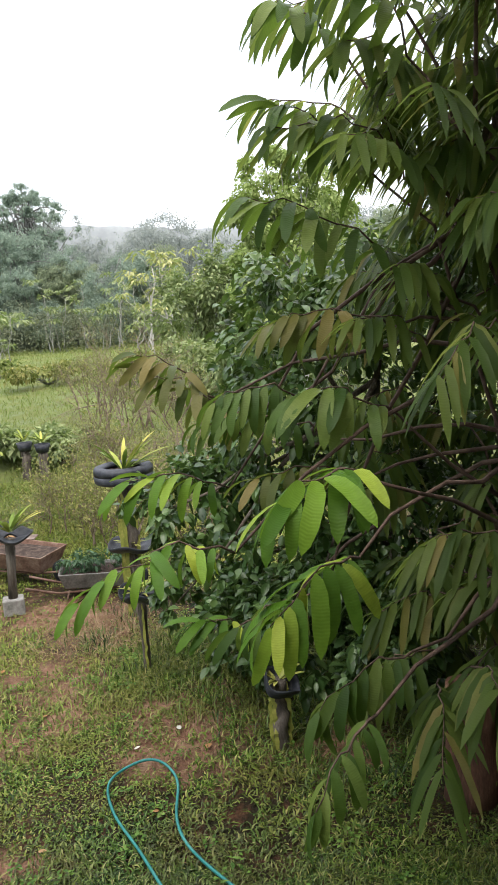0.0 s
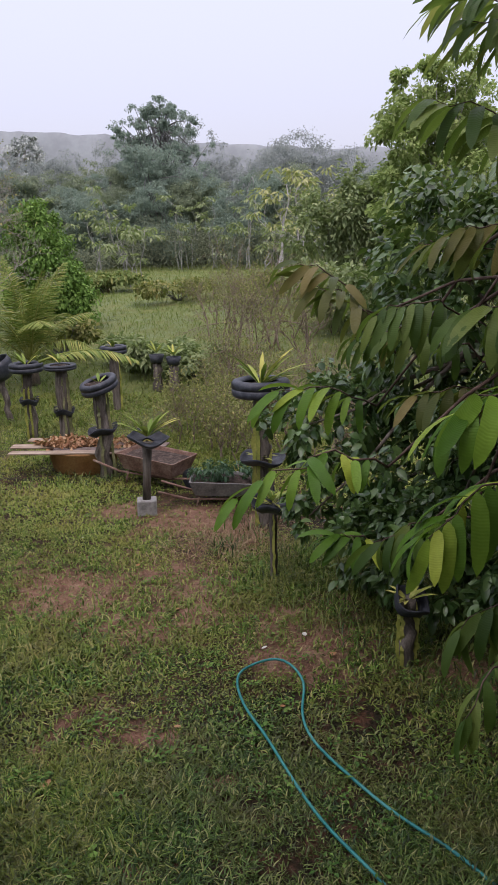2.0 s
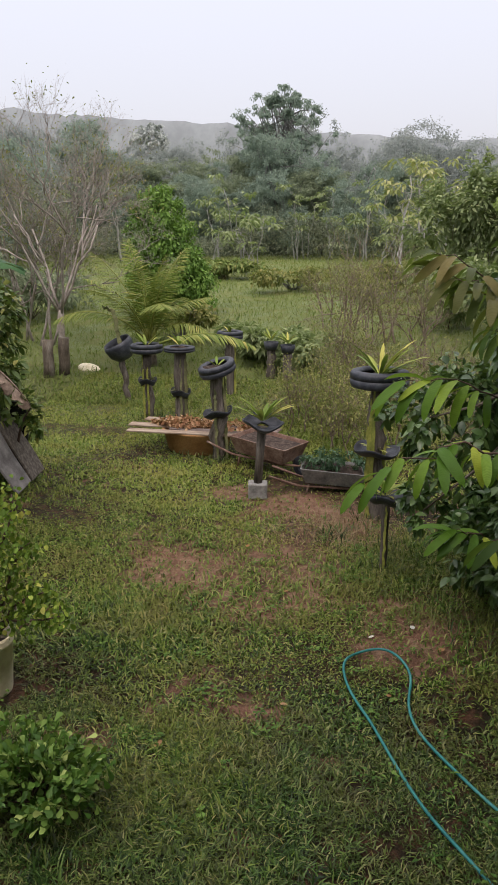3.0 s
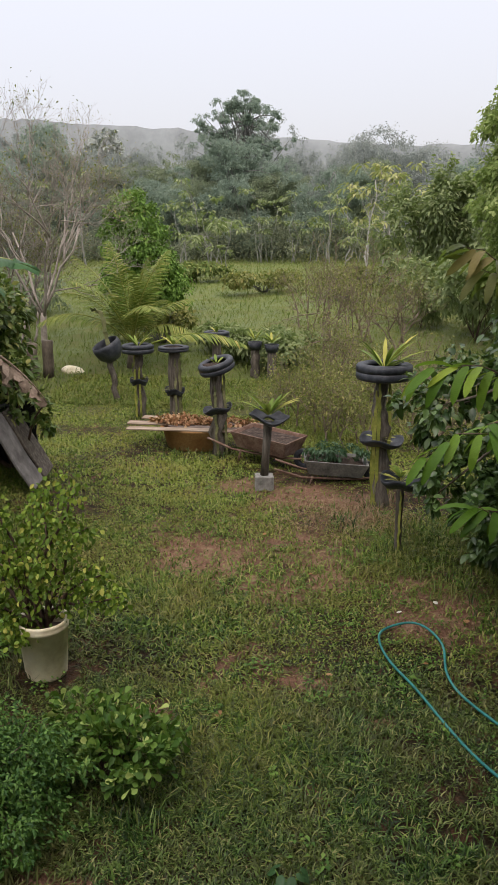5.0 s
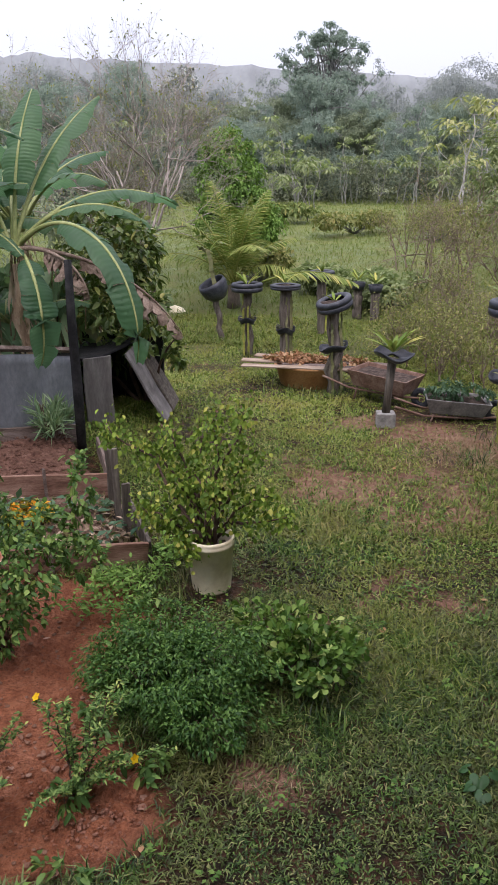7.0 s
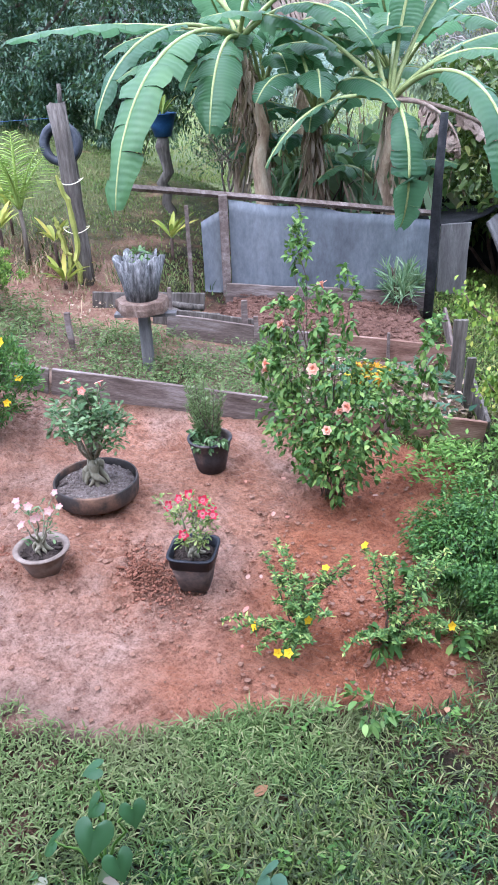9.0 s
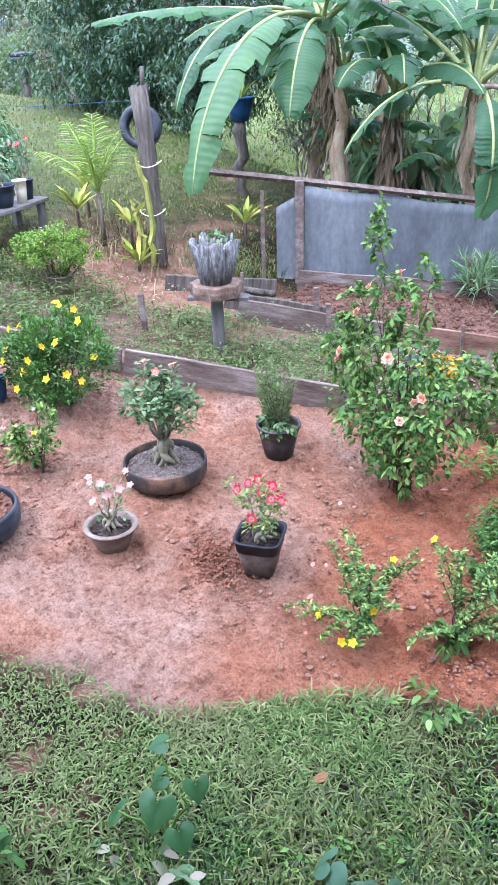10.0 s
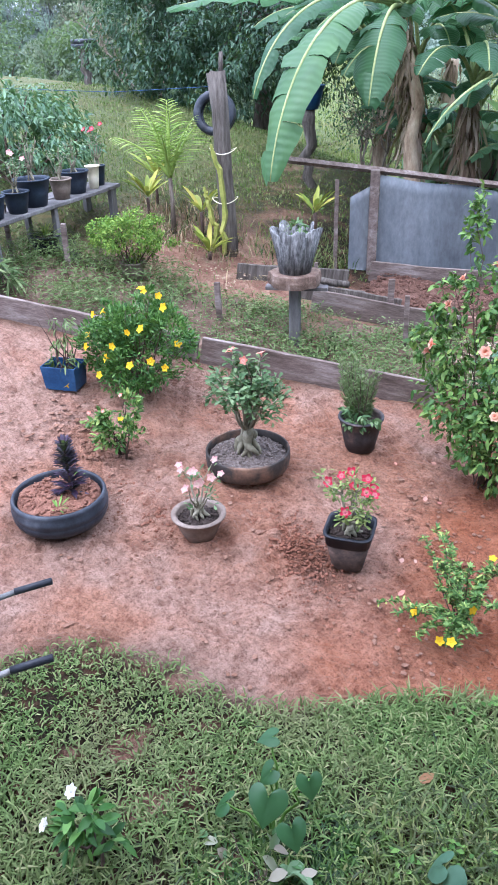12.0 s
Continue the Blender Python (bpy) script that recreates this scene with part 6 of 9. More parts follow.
def weed_patch(name, corners, n, length, width, foliage, label, seed, h=0.1):
    rr = np.random.default_rng(seed)
    c = np.array(corners, float)
    u, v = rr.uniform(0, 1, n), rr.uniform(0, 1, n)
    xy = ((1 - u) * (1 - v))[:, None] * c[0] + (u * (1 - v))[:, None] * c[1] + (u * v)[:, None] * c[2] + ((1 - u) * v)[:, None] * c[3]
    keep = rr.uniform(0, 1, n) < 0.6 + 0.5 * wobble(xy[:, 0], xy[:, 1], 5, seed)
    xy = xy[keep]
    k = len(xy)
    P = np.stack([xy[:, 0], xy[:, 1], ground_z(xy[:, 0], xy[:, 1]) + 0.05 + rr.uniform(0, h, k)], 1)
    D = unit(rr.normal(0, 1, (k, 3)) * np.array([1, 1, 0.4]) + np.array([0, 0, 0.25]))
    N = unit(rr.normal(0, 0.4, (k, 3)) + np.array([0, 0, 1.0]))
    V, F, uv = leaves(P, D, N, length * rr.uniform(0.6, 1.3, k), width * rr.uniform(0.7, 1.2, k), 0.2)
    return tagged(mesh_of(name, V, F, foliage), label, "weeds", kind="stuff")


L_WEED = greens("grey_green_weeds", (0.06, 0.1, 0.035), (0.11, 0.165, 0.06), (0.19, 0.24, 0.1), rough=0.5)
weed_patch("bed_weeds", [(-6.6, 2.0), (-4.9, 3.4), (-5.5, 4.1), (-7.0, 2.9)], 11000, 0.04, 0.013, L_WEED, "low green weeds covering the bed", 711)
weed_patch("bed_weeds", [(-8.4, 0.6), (-6.9, 1.8), (-7.6, 2.6), (-9.2, 1.5)], 9000, 0.06, 0.01, L_WEED, "grassy green weeds covering the bed", 712, 0.2)
weed_patch("bed_weeds", [(-8.3, 0.7), (-6.0, 2.6), (-6.75, 3.2), (-8.8, 1.6)], 7000, 0.045, 0.012, L_WEED, "thin green weeds over the brown bed", 719, 0.05)
weed_patch("bed_mulch", [(-5.2, 3.15), (-4.05, 4.1), (-4.7, 4.85), (-5.8, 3.9)], 1500, 0.07, 0.035, L_BROWN, "brown leaf mulch and scraps in the bed", 713, 0.06)
weed_patch("bed_greens", [(-5.0, 3.35), (-4.1, 4.1), (-4.6, 4.7), (-5.5, 3.9)], 420, 0.13, 0.06, L_MANGO, "broad grey-green leaves in the bed", 714, 0.16)
weed_patch("clay_mulch", [(-8.4, 2.2), (-7.2, 2.6), (-7.3, 3.5), (-8.8, 3.3)], 900, 0.035, 0.02, L_BROWN, "dry brown leaf litter on bare soil", 715, 0.0)
weed_patch("border_weeds", [(-4.3, 2.9), (-3.75, 3.2), (-3.7, 4.6), (-4.0, 4.2)], 1500, 0.07, 0.025, L_VINE, "fresh green weeds round the white bucket", 716, 0.1)
litter("shell_scrap", [(-4.43, 3.95), (-4.5, 4.05, 0.8), (-4.35, 4.05, 0.6), (-6.5, 2.4, 0.7), (-6.9, 2.0), (-6.1, 2.75, 0.6), (-5.6, 3.3, 0.6)], 0.1, [(0, (0.5, 0.42, 0.36)), (0.9, (0.72, 0.68, 0.62))], "pale shell scrap lying in the bed", 717, "pale scraps")
root = thing("marigold_patch", on(-5.05, 4.0, 0, 0.1), "low orange and yellow leaf patch in the bed", "plant")
V, F, uv = cloud([(0, 0, 0.06, 0.22, 0.14, 0.05)], 240, 0.08, 0.045, 718, 8, 0.4, fine=False)
mesh_of("foliage", V, F, leaf_mat("orange_leaves", [(0, (0.3, 0.3, 0.04)), (0.4, (0.55, 0.4, 0.03)), (0.9, (0.65, 0.22, 0.02))], 0.5, 0.2), root)

M_SHEET = rough_mat("grey_blue_sheet", (0.1, 0.11, 0.122), (0.17, 0.187, 0.204), (0.28, 0.3, 0.318), 1.6, 25, 0.4, 0.15, 0.004, (1, 1, 0.5))
# Near-black: char on the post, painted shade on the shelter's inner panels.
M_CHAR_SHADE = rough_mat("charred_post", (0.008, 0.008, 0.009), (0.02, 0.02, 0.022), (0.05, 0.05, 0.05), 6, 40, 0.8, 0.8, 0.01)


def sheet_fence():
    root = thing("sheet_fence", pose(0, 0, 0), "low grey sheet fence nailed to weathered posts and rail", "fence")
    a, b = np.array([-7.04, 4.4]), np.array([-5.72, 6.12])
    d = (b - a) / np.linalg.norm(b - a)

    def panel(p, q, h0, h1, seed):
        n, rows = 44, 8
        s = np.linspace(0, 1, n)
        V = []
        nrm = np.array([d[1], -d[0]])
        for k in range(rows + 1):
            f = k / rows
            xy = p + (q - p) * s[:, None]
            ln = np.linalg.norm(q - p)
            off = 0.015 * np.sin(s * ln * 4.5 + seed) * f + 0.006 * np.sin(s * ln * 14 + f * 4)
            xy = xy + nrm * off[:, None]
            V.append(np.stack([xy[:, 0], xy[:, 1], ground_z(xy[:, 0], xy[:, 1]) - 0.03 + f * (h0 + (h1 - h0) * s) + 0.01 * np.sin(s * ln * 8 + seed) * f], 1))
        V = np.concatenate(V)
        i = (np.arange(rows)[:, None] * n + np.arange(n - 1)[None]).ravel()
        F = np.stack([i, i + 1, i + n + 1, i + n], 1)
        back = V + np.array([-nrm[0], -nrm[1], 0]) * 0.006
        m = len(V)
        rim = np.concatenate([np.arange(n - 1), rows * n + np.arange(n - 1)])
        return mesh_of("sheet", np.concatenate([V, back]), [np.concatenate([F, F[:, ::-1] + m, np.stack([rim, rim + 1, rim + 1 + m, rim + m], 1)])], M_SHEET, root)

    panel(a + d * 0.04, b, 0.95, 0.9, 1)
    panel(a - d * 0.24, a + d * 0.02, 0.72, 0.9, 2)
    for p, h, w in ((a, 0.98, 0.1), (a - d * 0.36, 0.86, 0.045)):
        V, F = tube([(p[0] + 0.04 * d[1], p[1] - 0.05, gz(*p) - 0.1), (p[0] + 0.04 * d[1], p[1] - 0.05, gz(*p) + h)], w * 0.6, 4)
        mesh_of("post", V, F, M_BOARD, root, smooth=False)
    for p, q, z0, z1 in ((a - d * 1.05, a, 0.98, 0.97), (a, b, 0.97, 0.93)):
        V, F = tube([(p[0], p[1], gz(*p) + z0), (q[0], q[1], gz(*q) + z1)], 0.032, 4)
        mesh_of("rail", V, F, M_BOARD, root, smooth=False)


sheet_fence()
root = thing("charred_post", on(-5.48, 5.74), "tall thin blackened wooden post behind the bed", "post")
V, F = tube([(0, 0, -0.1), (0.01, 0, 0.7), (0.0, 0.01, 1.4), (0.02, 0, 1.97)], [0.05, 0.054, 0.046, 0.038], 8)
mesh_of("post", V, F, M_CHAR_SHADE, root)


def lean_to():
    root = thing("compost_shelter", on(-5.6, 7.2), "rickety compost shelter of leaning boards, inner panels blackened for shade", "shelter")

    def slab(size, m, material=M_BOARD, name="panel", seed=0):
        part(name, board(size, 0.006, 0.015, seed), material, root).matrix_basis = m

    slab((0.34, 0.03, 0.95), pose(-0.08, -0.62, -0.1, 0, 0, 50), M_GREYBOARD, seed=1)
    slab((0.95, 0.5, 0.03), pose(0.27, -0.02, 0.4, 0, 62, 14), M_GREYBOARD, "leaning_board", 3)
    slab((0.95, 0.5, 0.03), pose(0.16, 0.5, 0.4, 0, 62, 14), M_OLD, "leaning_board", 4)
    # Roof, back and side are coloured black to paint the shade inside the shelter.
    slab((0.8, 1.3, 0.03), pose(-0.5, 0.1, 0.76, 0, -6, 0), M_CHAR_SHADE, "roof", 5)
    slab((0.03, 1.6, 0.95), pose(-1.05, 0.0, -0.1), M_CHAR_SHADE, "back_panel", 6)
    slab((1.2, 0.03, 0.95), pose(-0.45, 0.78, -0.1), M_CHAR_SHADE, "side_panel", 7)


M_GREYBOARD = rough_mat("grey_board", (0.09, 0.085, 0.08), (0.16, 0.15, 0.145), (0.26, 0.25, 0.24), 3, 40, 0.8, 0.6, 0.006, (2, 2, 0.4))
lean_to()

# ---- bananas ----
def banana_leaf_material():
    m, n, l, b = nodes("banana_leaf", 0.42, 0.3)
    tc = n.new("ShaderNodeTexCoord")
    info = n.new("ShaderNodeObjectInfo")
    w = n.new("ShaderNodeTexWave")
    w.bands_direction = "Y"
    w.inputs["Scale"].default_value, w.inputs["Distortion"].default_value = 14.0, 0.8
    l.new(tc.outputs["UV"], w.inputs["Vector"])
    base = ramp_of(n, l, info.outputs["Random"], [(0.0, (0.04, 0.105, 0.052)), (0.5, (0.062, 0.14, 0.066)), (0.95, (0.1, 0.195, 0.085))])
    vein = ramp_of(n, l, w.outputs["Fac"], [(0.0, (0.8, 0.84, 0.78)), (1.0, (1, 1, 1))])
    blot = ramp_of(n, l, noise_of(n, l, 3.0, 4, 0.6, tc.outputs["Object"]), [(0.35, (0.75, 0.8, 0.8)), (0.7, (1.1, 1.08, 0.95))])
    col = mixc(n, l, 1.0, mixc(n, l, 0.7, base, vein, "MULTIPLY"), blot, "MULTIPLY")
    l.new(col, b.inputs["Base Color"])
    bump_of(n, l, b, w.outputs["Fac"], 0.35, 0.008)
    t = n.new("ShaderNodeBsdfTranslucent")
    l.new(mixc(n, l, 0.6, col, (0.22, 0.42, 0.2)), t.inputs["Color"])
    mix = n.new("ShaderNodeMixShader")
    mix.inputs[0].default_value = 0.4
    l.new(b.outputs[0], mix.inputs[1])
    l.new(t.outputs[0], mix.inputs[2])
    l.new(mix.outputs[0], n["Material Output"].inputs["Surface"])
    return m


M_BANANA = banana_leaf_material()
M_RIB = rough_mat("pale_leaf_rib", (0.2, 0.25, 0.08), (0.3, 0.34, 0.13), (0.4, 0.42, 0.19), 4, 40, 0.5, 0.2, 0.003)
M_SHEATH = rough_mat("banana_sheath", (0.17, 0.1, 0.06), (0.4, 0.29, 0.19), (0.58, 0.48, 0.34), 4, 30, 0.75, 0.6, 0.01, (2, 2, 0.5))
M_DEAD = rough_mat("dead_banana_leaf", (0.15, 0.1, 0.075), (0.31, 0.23, 0.18), (0.48, 0.39, 0.32), 5, 40, 0.85, 0.6, 0.01)


def banana_leaf(parent, hub, az, el, length, droop, width, seed, dead=False, stalk=0.28, roll=0.0):
    """A paddle-shaped blade with ribbed, rippled and partly torn halves on a curved midrib."""
    rr = np.random.default_rng(seed)
    az, el, droop = radians(az), radians(el), radians(droop)
    n = 26
    s = np.linspace(0, 1, n)
    e = el - droop * s**1.25
    d = np.stack([np.cos(az) * np.cos(e), np.sin(az) * np.cos(e), np.sin(e)], 1)
    P = np.array(hub, float) + np.concatenate([[np.zeros(3)], np.cumsum(d[:-1] * length / (n - 1), 0)])
    V, F = tube(P, np.linspace(0.028, 0.006, n), 6)
    rib = mesh_of("leaf_stalk", V, F, M_DEAD if dead else M_RIB, parent)
    side0 = unit(np.cross(d, [0, 0, 1.0]))
    upv = np.cross(side0, d)
    side = side0 * np.cos(roll) + upv * np.sin(roll)
    upv = np.cross(side, d)
    u = np.clip((s - stalk) / (1 - stalk), 0, 1)
    w = 0.5 * width * np.clip(np.sin(np.pi * np.clip(u * 0.93 + 0.05, 0, 1)), 0, 1) ** 0.55 * (u > 0)
    Vs, Fs, UV, at = [], [], [], 0
    first = int(np.argmax(u > 0))
    for sg in (-1, 1):
        k = first
        while k < n - 1:
            step = int(rr.integers(2, 6)) if not dead else 1
            j = min(n - 1, k + step)
            idx = np.arange(k, j + 1)
            tear = 0.25 if not dead else 0.8
            twist = rr.normal(0, tear * 0.5)
            lift = 0.2 + rr.normal(0, 0.16) if not dead else -0.9 + rr.normal(0, 0.25)
            cols = []
            for c, f in enumerate((0.0, 0.35, 0.7, 1.0)):
                rip = 0.02 * np.sin(s[idx] * 46 + c) * f
                shrink = 1 - 0.1 * f * (np.abs(idx - idx.mean()) / max(1, len(idx) / 2))
                q = P[idx] + side[idx] * (sg * w[idx] * f * (shrink if not dead else 0.75))[:, None] + upv[idx] * ((lift * f - 0.55 * f * f) * w[idx] + rip + twist * 0.06 * f)[:, None]
                if dead:
                    q = q - np.array([0, 0, 1.0]) * (w[idx] * f * 0.9 + 0.02)[:, None] + rr.normal(0, 0.012, q.shape)
                mid = P[idx].mean(0)
                if f == 1.0:
                    q = q + (mid - q) * 0.05 + d[idx] * (0.03 * rr.normal())
                cols.append(q)
                UV += [(0.5 + 0.5 * sg * f, t) for t in s[idx]]
            m = len(idx)
            Vs.append(np.concatenate(cols))
            for c in range(3):
                i = at + c * m + np.arange(m - 1)
                q = np.stack([i, i + 1, i + m + 1, i + m], 1)
                Fs.append(q if sg > 0 else q[:, ::-1])
            at += 4 * m
            k = j
    mesh_of("blade", np.concatenate(Vs), np.concatenate(Fs), M_DEAD if dead else M_BANANA, rib, uv=np.array(UV))
    return rib


def banana(x, y, hub, specs, r, label, seed, skirts=10):
    root = thing("banana_plant", on(x, y), label, "banana plant", "banana clump")
    rr = np.random.default_rng(seed)
    hub = np.array(hub, float) - np.array([x, y, gz(x, y)])
    V, F = tube(bend((0, 0, -0.1), hub - np.array([0, 0, 0.15]), 0, 7, rr), np.linspace(r, r * 0.6, 7), 10)
    mesh_of("trunk", V, F, M_SHEATH, root)
    for k, (az, el, L, dr, w, *more) in enumerate(specs):
        banana_leaf(root, hub + rr.normal(0, 0.02, 3), az, el, L, dr, w, seed + 7 * k, "dead" in more, roll=more[0] if more and more[0] != "dead" else 0.0)
    n = skirts * 4
    a, z = rr.uniform(0, 6.28, n), hub[2] * rr.uniform(0.45, 1.0, n)
    P = np.stack([hub[0] * z / hub[2] + np.cos(a) * r * 0.7, hub[1] * z / hub[2] + np.sin(a) * r * 0.7, z], 1)
    D = np.stack([np.cos(a) * 0.08, np.sin(a) * 0.08, np.full(n, -0.8)], 1) + rr.normal(0, 0.14, (n, 3))
    L = np.minimum(rr.uniform(0.15, 0.55, n), z * 0.9)
    V, F, uv = leaves(P, D, np.stack([np.cos(a), np.sin(a), 0 * a], 1) + rr.normal(0, 0.5, (n, 3)), L, rr.uniform(0.012, 0.045, n), 0.1, 0.4, True)
    V += rr.normal(0, 0.01, V.shape)
    mesh_of("dry_skirt", V, F, L_BROWN, root, "hanging dry brown leaf skirt", uv=uv)
    return root


banana(-6.28, 6.25, (-6.2, 5.98, 2.42), [(205, 48, 2.2, 62, 0.5), (45, 45, 2.07, 78, 0.46), (-25, 30, 2.67, 140, 0.4), (-43, 5, 1.8, 150, 0.36), (-102, 14, 1.75, 72, 0.1), (94, 83, 1.8, 38, 0.46), (69, 66, 2.07, 38, 0.44), (150, 60, 1.7, 60, 0.42), (185, 46, 1.6, 65, 0.4), (20, 48, 1.6, 95, 0.3), (34, -8, 2.1, 55, 0.15, "dead"), (120, 55, 1.6, 75, 0.4), (10, 5, 1.0, 90, 0.16, "dead")], 0.078, "banana plant with broad arching leaves and dry skirts", 721, 7)
banana(-7.25, 5.5, (-7.8, 5.55, 3.05), [(-76, 10, 3.1, 92, 0.54), (-135, 10, 2.4, 22, 0.42), (-92, 20, 2.3, 95, 0.28), (-60, 5, 1.8, 80, 0.5), (200, 52, 2.1, 75, 0.5), (-30, 50, 2.2, 90, 0.5), (10, 45, 2.1, 75, 0.46), (100, 70, 2.0, 55, 0.5), (75, 48, 1.5, 85, 0.34, "dead"), (160, 55, 2.1, 75, 0.48), (-5, 30, 1.9, 80, 0.44)], 0.095, "tall banana plant with torn leaves and ragged brown sheaths", 741, 40)
banana(-7.1, 6.0, (-7.2, 6.05, 2.3), [(-50, 48, 1.5, 95, 0.42), (20, 42, 1.7, 75, 0.46), (-20, 40, 1.6, 85, 0.44), (-80, 50, 1.4, 100, 0.42), (-5, 62, 1.6, 70, 0.44), (150, 60, 1.6, 70, 0.42)], 0.09, "banana plant with ragged brown sheaths", 751, 34)
banana(-7.3, 7.9, (-7.3, 7.8, 2.5), [(200, 60, 1.9, 80, 0.46), (-60, 62, 2.0, 110, 0.46), (-100, 58, 1.9, 100, 0.46), (-20, 55, 1.9, 85, 0.44), (60, 60, 1.8, 60, 0.44), (250, 50, 1.9, 95, 0.45), (-140, 60, 1.8, 80, 0.45), (-80, 75, 1.7, 50, 0.42)], 0.11, "banana plant in the middle of the clump", 761, 10)
banana(-9.2, 8.4, (-9.1, 8.3, 2.6), [(200, 60, 2.0, 80, 0.5), (-60, 62, 2.1, 110, 0.5), (-100, 58, 2.0, 110, 0.48), (-20, 55, 2.0, 90, 0.46), (250, 55, 2.0, 95, 0.5), (60, 60, 1.8, 60, 0.44), (150, 60, 1.9, 70, 0.46)], 0.12, "banana plant at the back of the clump", 781, 10)
banana(-8.3, 7.3, (-8.2, 7.1, 1.5), [(220, 60, 1.3, 80, 0.36), (-60, 62, 1.4, 100, 0.38), (-100, 50, 1.3, 90, 0.36), (-20, 55, 1.3, 80, 0.36), (270, 60, 1.4, 100, 0.38)], 0.08, "young banana sucker in the clump", 801, 6)
banana(-6.9, 6.9, (-6.9, 6.85, 1.35), [(240, 60, 1.1, 90, 0.34), (-60, 62, 1.2, 100, 0.34), (-100, 50, 1.1, 90, 0.34), (10, 55, 1.1, 80, 0.34)], 0.07, "young banana sucker in the clump", 821, 5)

banana(-8.35, 6.7, (-8.4, 6.6, 2.5), [(-60, 58, 1.9, 105, 0.46), (-95, 52, 1.8, 95, 0.46), (-130, 55, 1.9, 95, 0.44), (-20, 60, 1.8, 85, 0.44), (200, 55, 1.8, 80, 0.44), (-75, 76, 1.6, 60, 0.42), (-40, 40, 1.6, 80, 0.42), (-85, 34, 1.5, 85, 0.44), (30, 60, 1.7, 70, 0.42)], 0.09, "banana plant behind the grey fence", 771, 12)
banana(-9.3, 7.2, (-9.3, 7.1, 2.5), [(-60, 58, 2.0, 105, 0.48), (-95, 52, 1.9, 95, 0.48), (-130, 55, 2.0, 95, 0.46), (-20, 60, 1.9, 85, 0.46), (200, 55, 1.9, 80, 0.46), (-75, 76, 1.7, 60, 0.44), (-110, 35, 1.8, 70, 0.42), (-70, 36, 1.7, 85, 0.44)], 0.1, "banana plant behind the grey fence", 776, 12)
banana(-7.7, 7.0, (-7.7, 6.9, 1.9), [(-60, 50, 1.6, 95, 0.42), (-95, 52, 1.5, 95, 0.42), (-130, 55, 1.5, 95, 0.4), (-20, 55, 1.6, 85, 0.4), (-75, 76, 1.4, 60, 0.4)], 0.08, "young banana plant behind the grey fence", 786, 12)

for k, (x, y, w, h) in enumerate([(-7.55, 6.45, 0.7, 1.0), (-6.9, 7.4, 0.8, 1.5), (-8.0, 7.8, 1.0, 1.7)]):
    last_root = shrub("broad_leaved_plant", x, y, "dark broad-leaved plant in the shade behind the fence", [(0, 0, h * 0.4, w, w * 0.7, h * 0.35), (0.2 * w, 0, h * 0.75, w * 0.8, w * 0.6, h * 0.28), (-0.4 * w, 0, h * 0.65, w * 0.6, w * 0.6, h * 0.3)], 230, 0.34, 0.16, greens("shade_leaves_%s" % "abcdefg"[k], (0.11, 0.2, 0.11), (0.2, 0.32, 0.18), (0.34, 0.45, 0.26), (0.45, 0.36, 0.26), rough=0.35, through=0.4), 831 + k, clumps=16, tight=0.34, fine=True, r0=0.02, stems=14, hang=0.9, droop=0.5, group="plants behind the fence", category="plant")
    r = np.random.default_rng(845 + k)
    P = r.normal(0, 1, (90, 3)) * np.array([w * 0.5, w * 0.4, h * 0.2]) + np.array([0, 0, h * 0.7])
    V, F, uv = leaves(P, r.normal(0, 0.3, P.shape) + np.array([0, 0, -1.0]), r.normal(0, 1, P.shape), r.uniform(0.15, 0.45, 90), r.uniform(0.012, 0.045, 90), 0.1, 0.35, True)
    tagged(mesh_of("dry_leaf_tangle", V, F, L_BROWN, last_root, uv=uv), "hanging dry brown leaves", kind="stuff")

for k, (x, y, h) in enumerate([(-9.7, 7.3, 1.9), (-9.05, 7.0, 1.6), (-10.3, 8.2, 2.2)]):
    bare_tree(x, y, h, 851 + k, "thin brown undergrowth with sparse dark leaves by the bananas", 900, L_MANGO, "undergrowth by the bananas")
shrub("guava_bush", -5.72, 7.9, "leafy olive-green bush beside the banana clump", [(-0.05, -0.2, 1.5, 0.5, 0.5, 0.6), (0.05, 0, 0.9, 0.35, 0.4, 0.5), (-0.45, -0.1, 2.1, 0.55, 0.6, 0.6), (0.02, -0.2, 2.0, 0.36, 0.5, 0.45), (0.6, -0.35, 0.85, 0.22, 0.25, 0.2), (-0.6, 0, 1.2, 0.6, 0.6, 0.8), (0.3, -0.4, 1.3, 0.3, 0.3, 0.3)], 4600, 0.11, 0.055, greens("guava_leaves", (0.045, 0.085, 0.02), (0.09, 0.15, 0.035), (0.18, 0.23, 0.065), (0.36, 0.35, 0.11), rough=0.4, gloss=0.3), 841, clumps=40, tight=0.25, r0=0.03, fine=True, hang=0.0)


# ---- flower garden on the clay ----
L_HIB = greens("hibiscus_leaves", (0.036, 0.085, 0.022), (0.082, 0.17, 0.042), (0.175, 0.28, 0.072), (0.24, 0.33, 0.085), rough=0.35)
L_ALLA = greens("allamanda_leaves", (0.035, 0.085, 0.022), (0.09, 0.175, 0.045), (0.21, 0.31, 0.09), (0.38, 0.44, 0.12), rough=0.35)
L_BLUE = greens("deep_green_leaves", (0.016, 0.055, 0.012), (0.045, 0.12, 0.024), (0.115, 0.225, 0.05), rough=0.45, gloss=0.2)
L_ROUND = greens("round_light_leaves", (0.032, 0.085, 0.014), (0.068, 0.145, 0.026), (0.14, 0.235, 0.05), (0.36, 0.44, 0.14), rough=0.4)
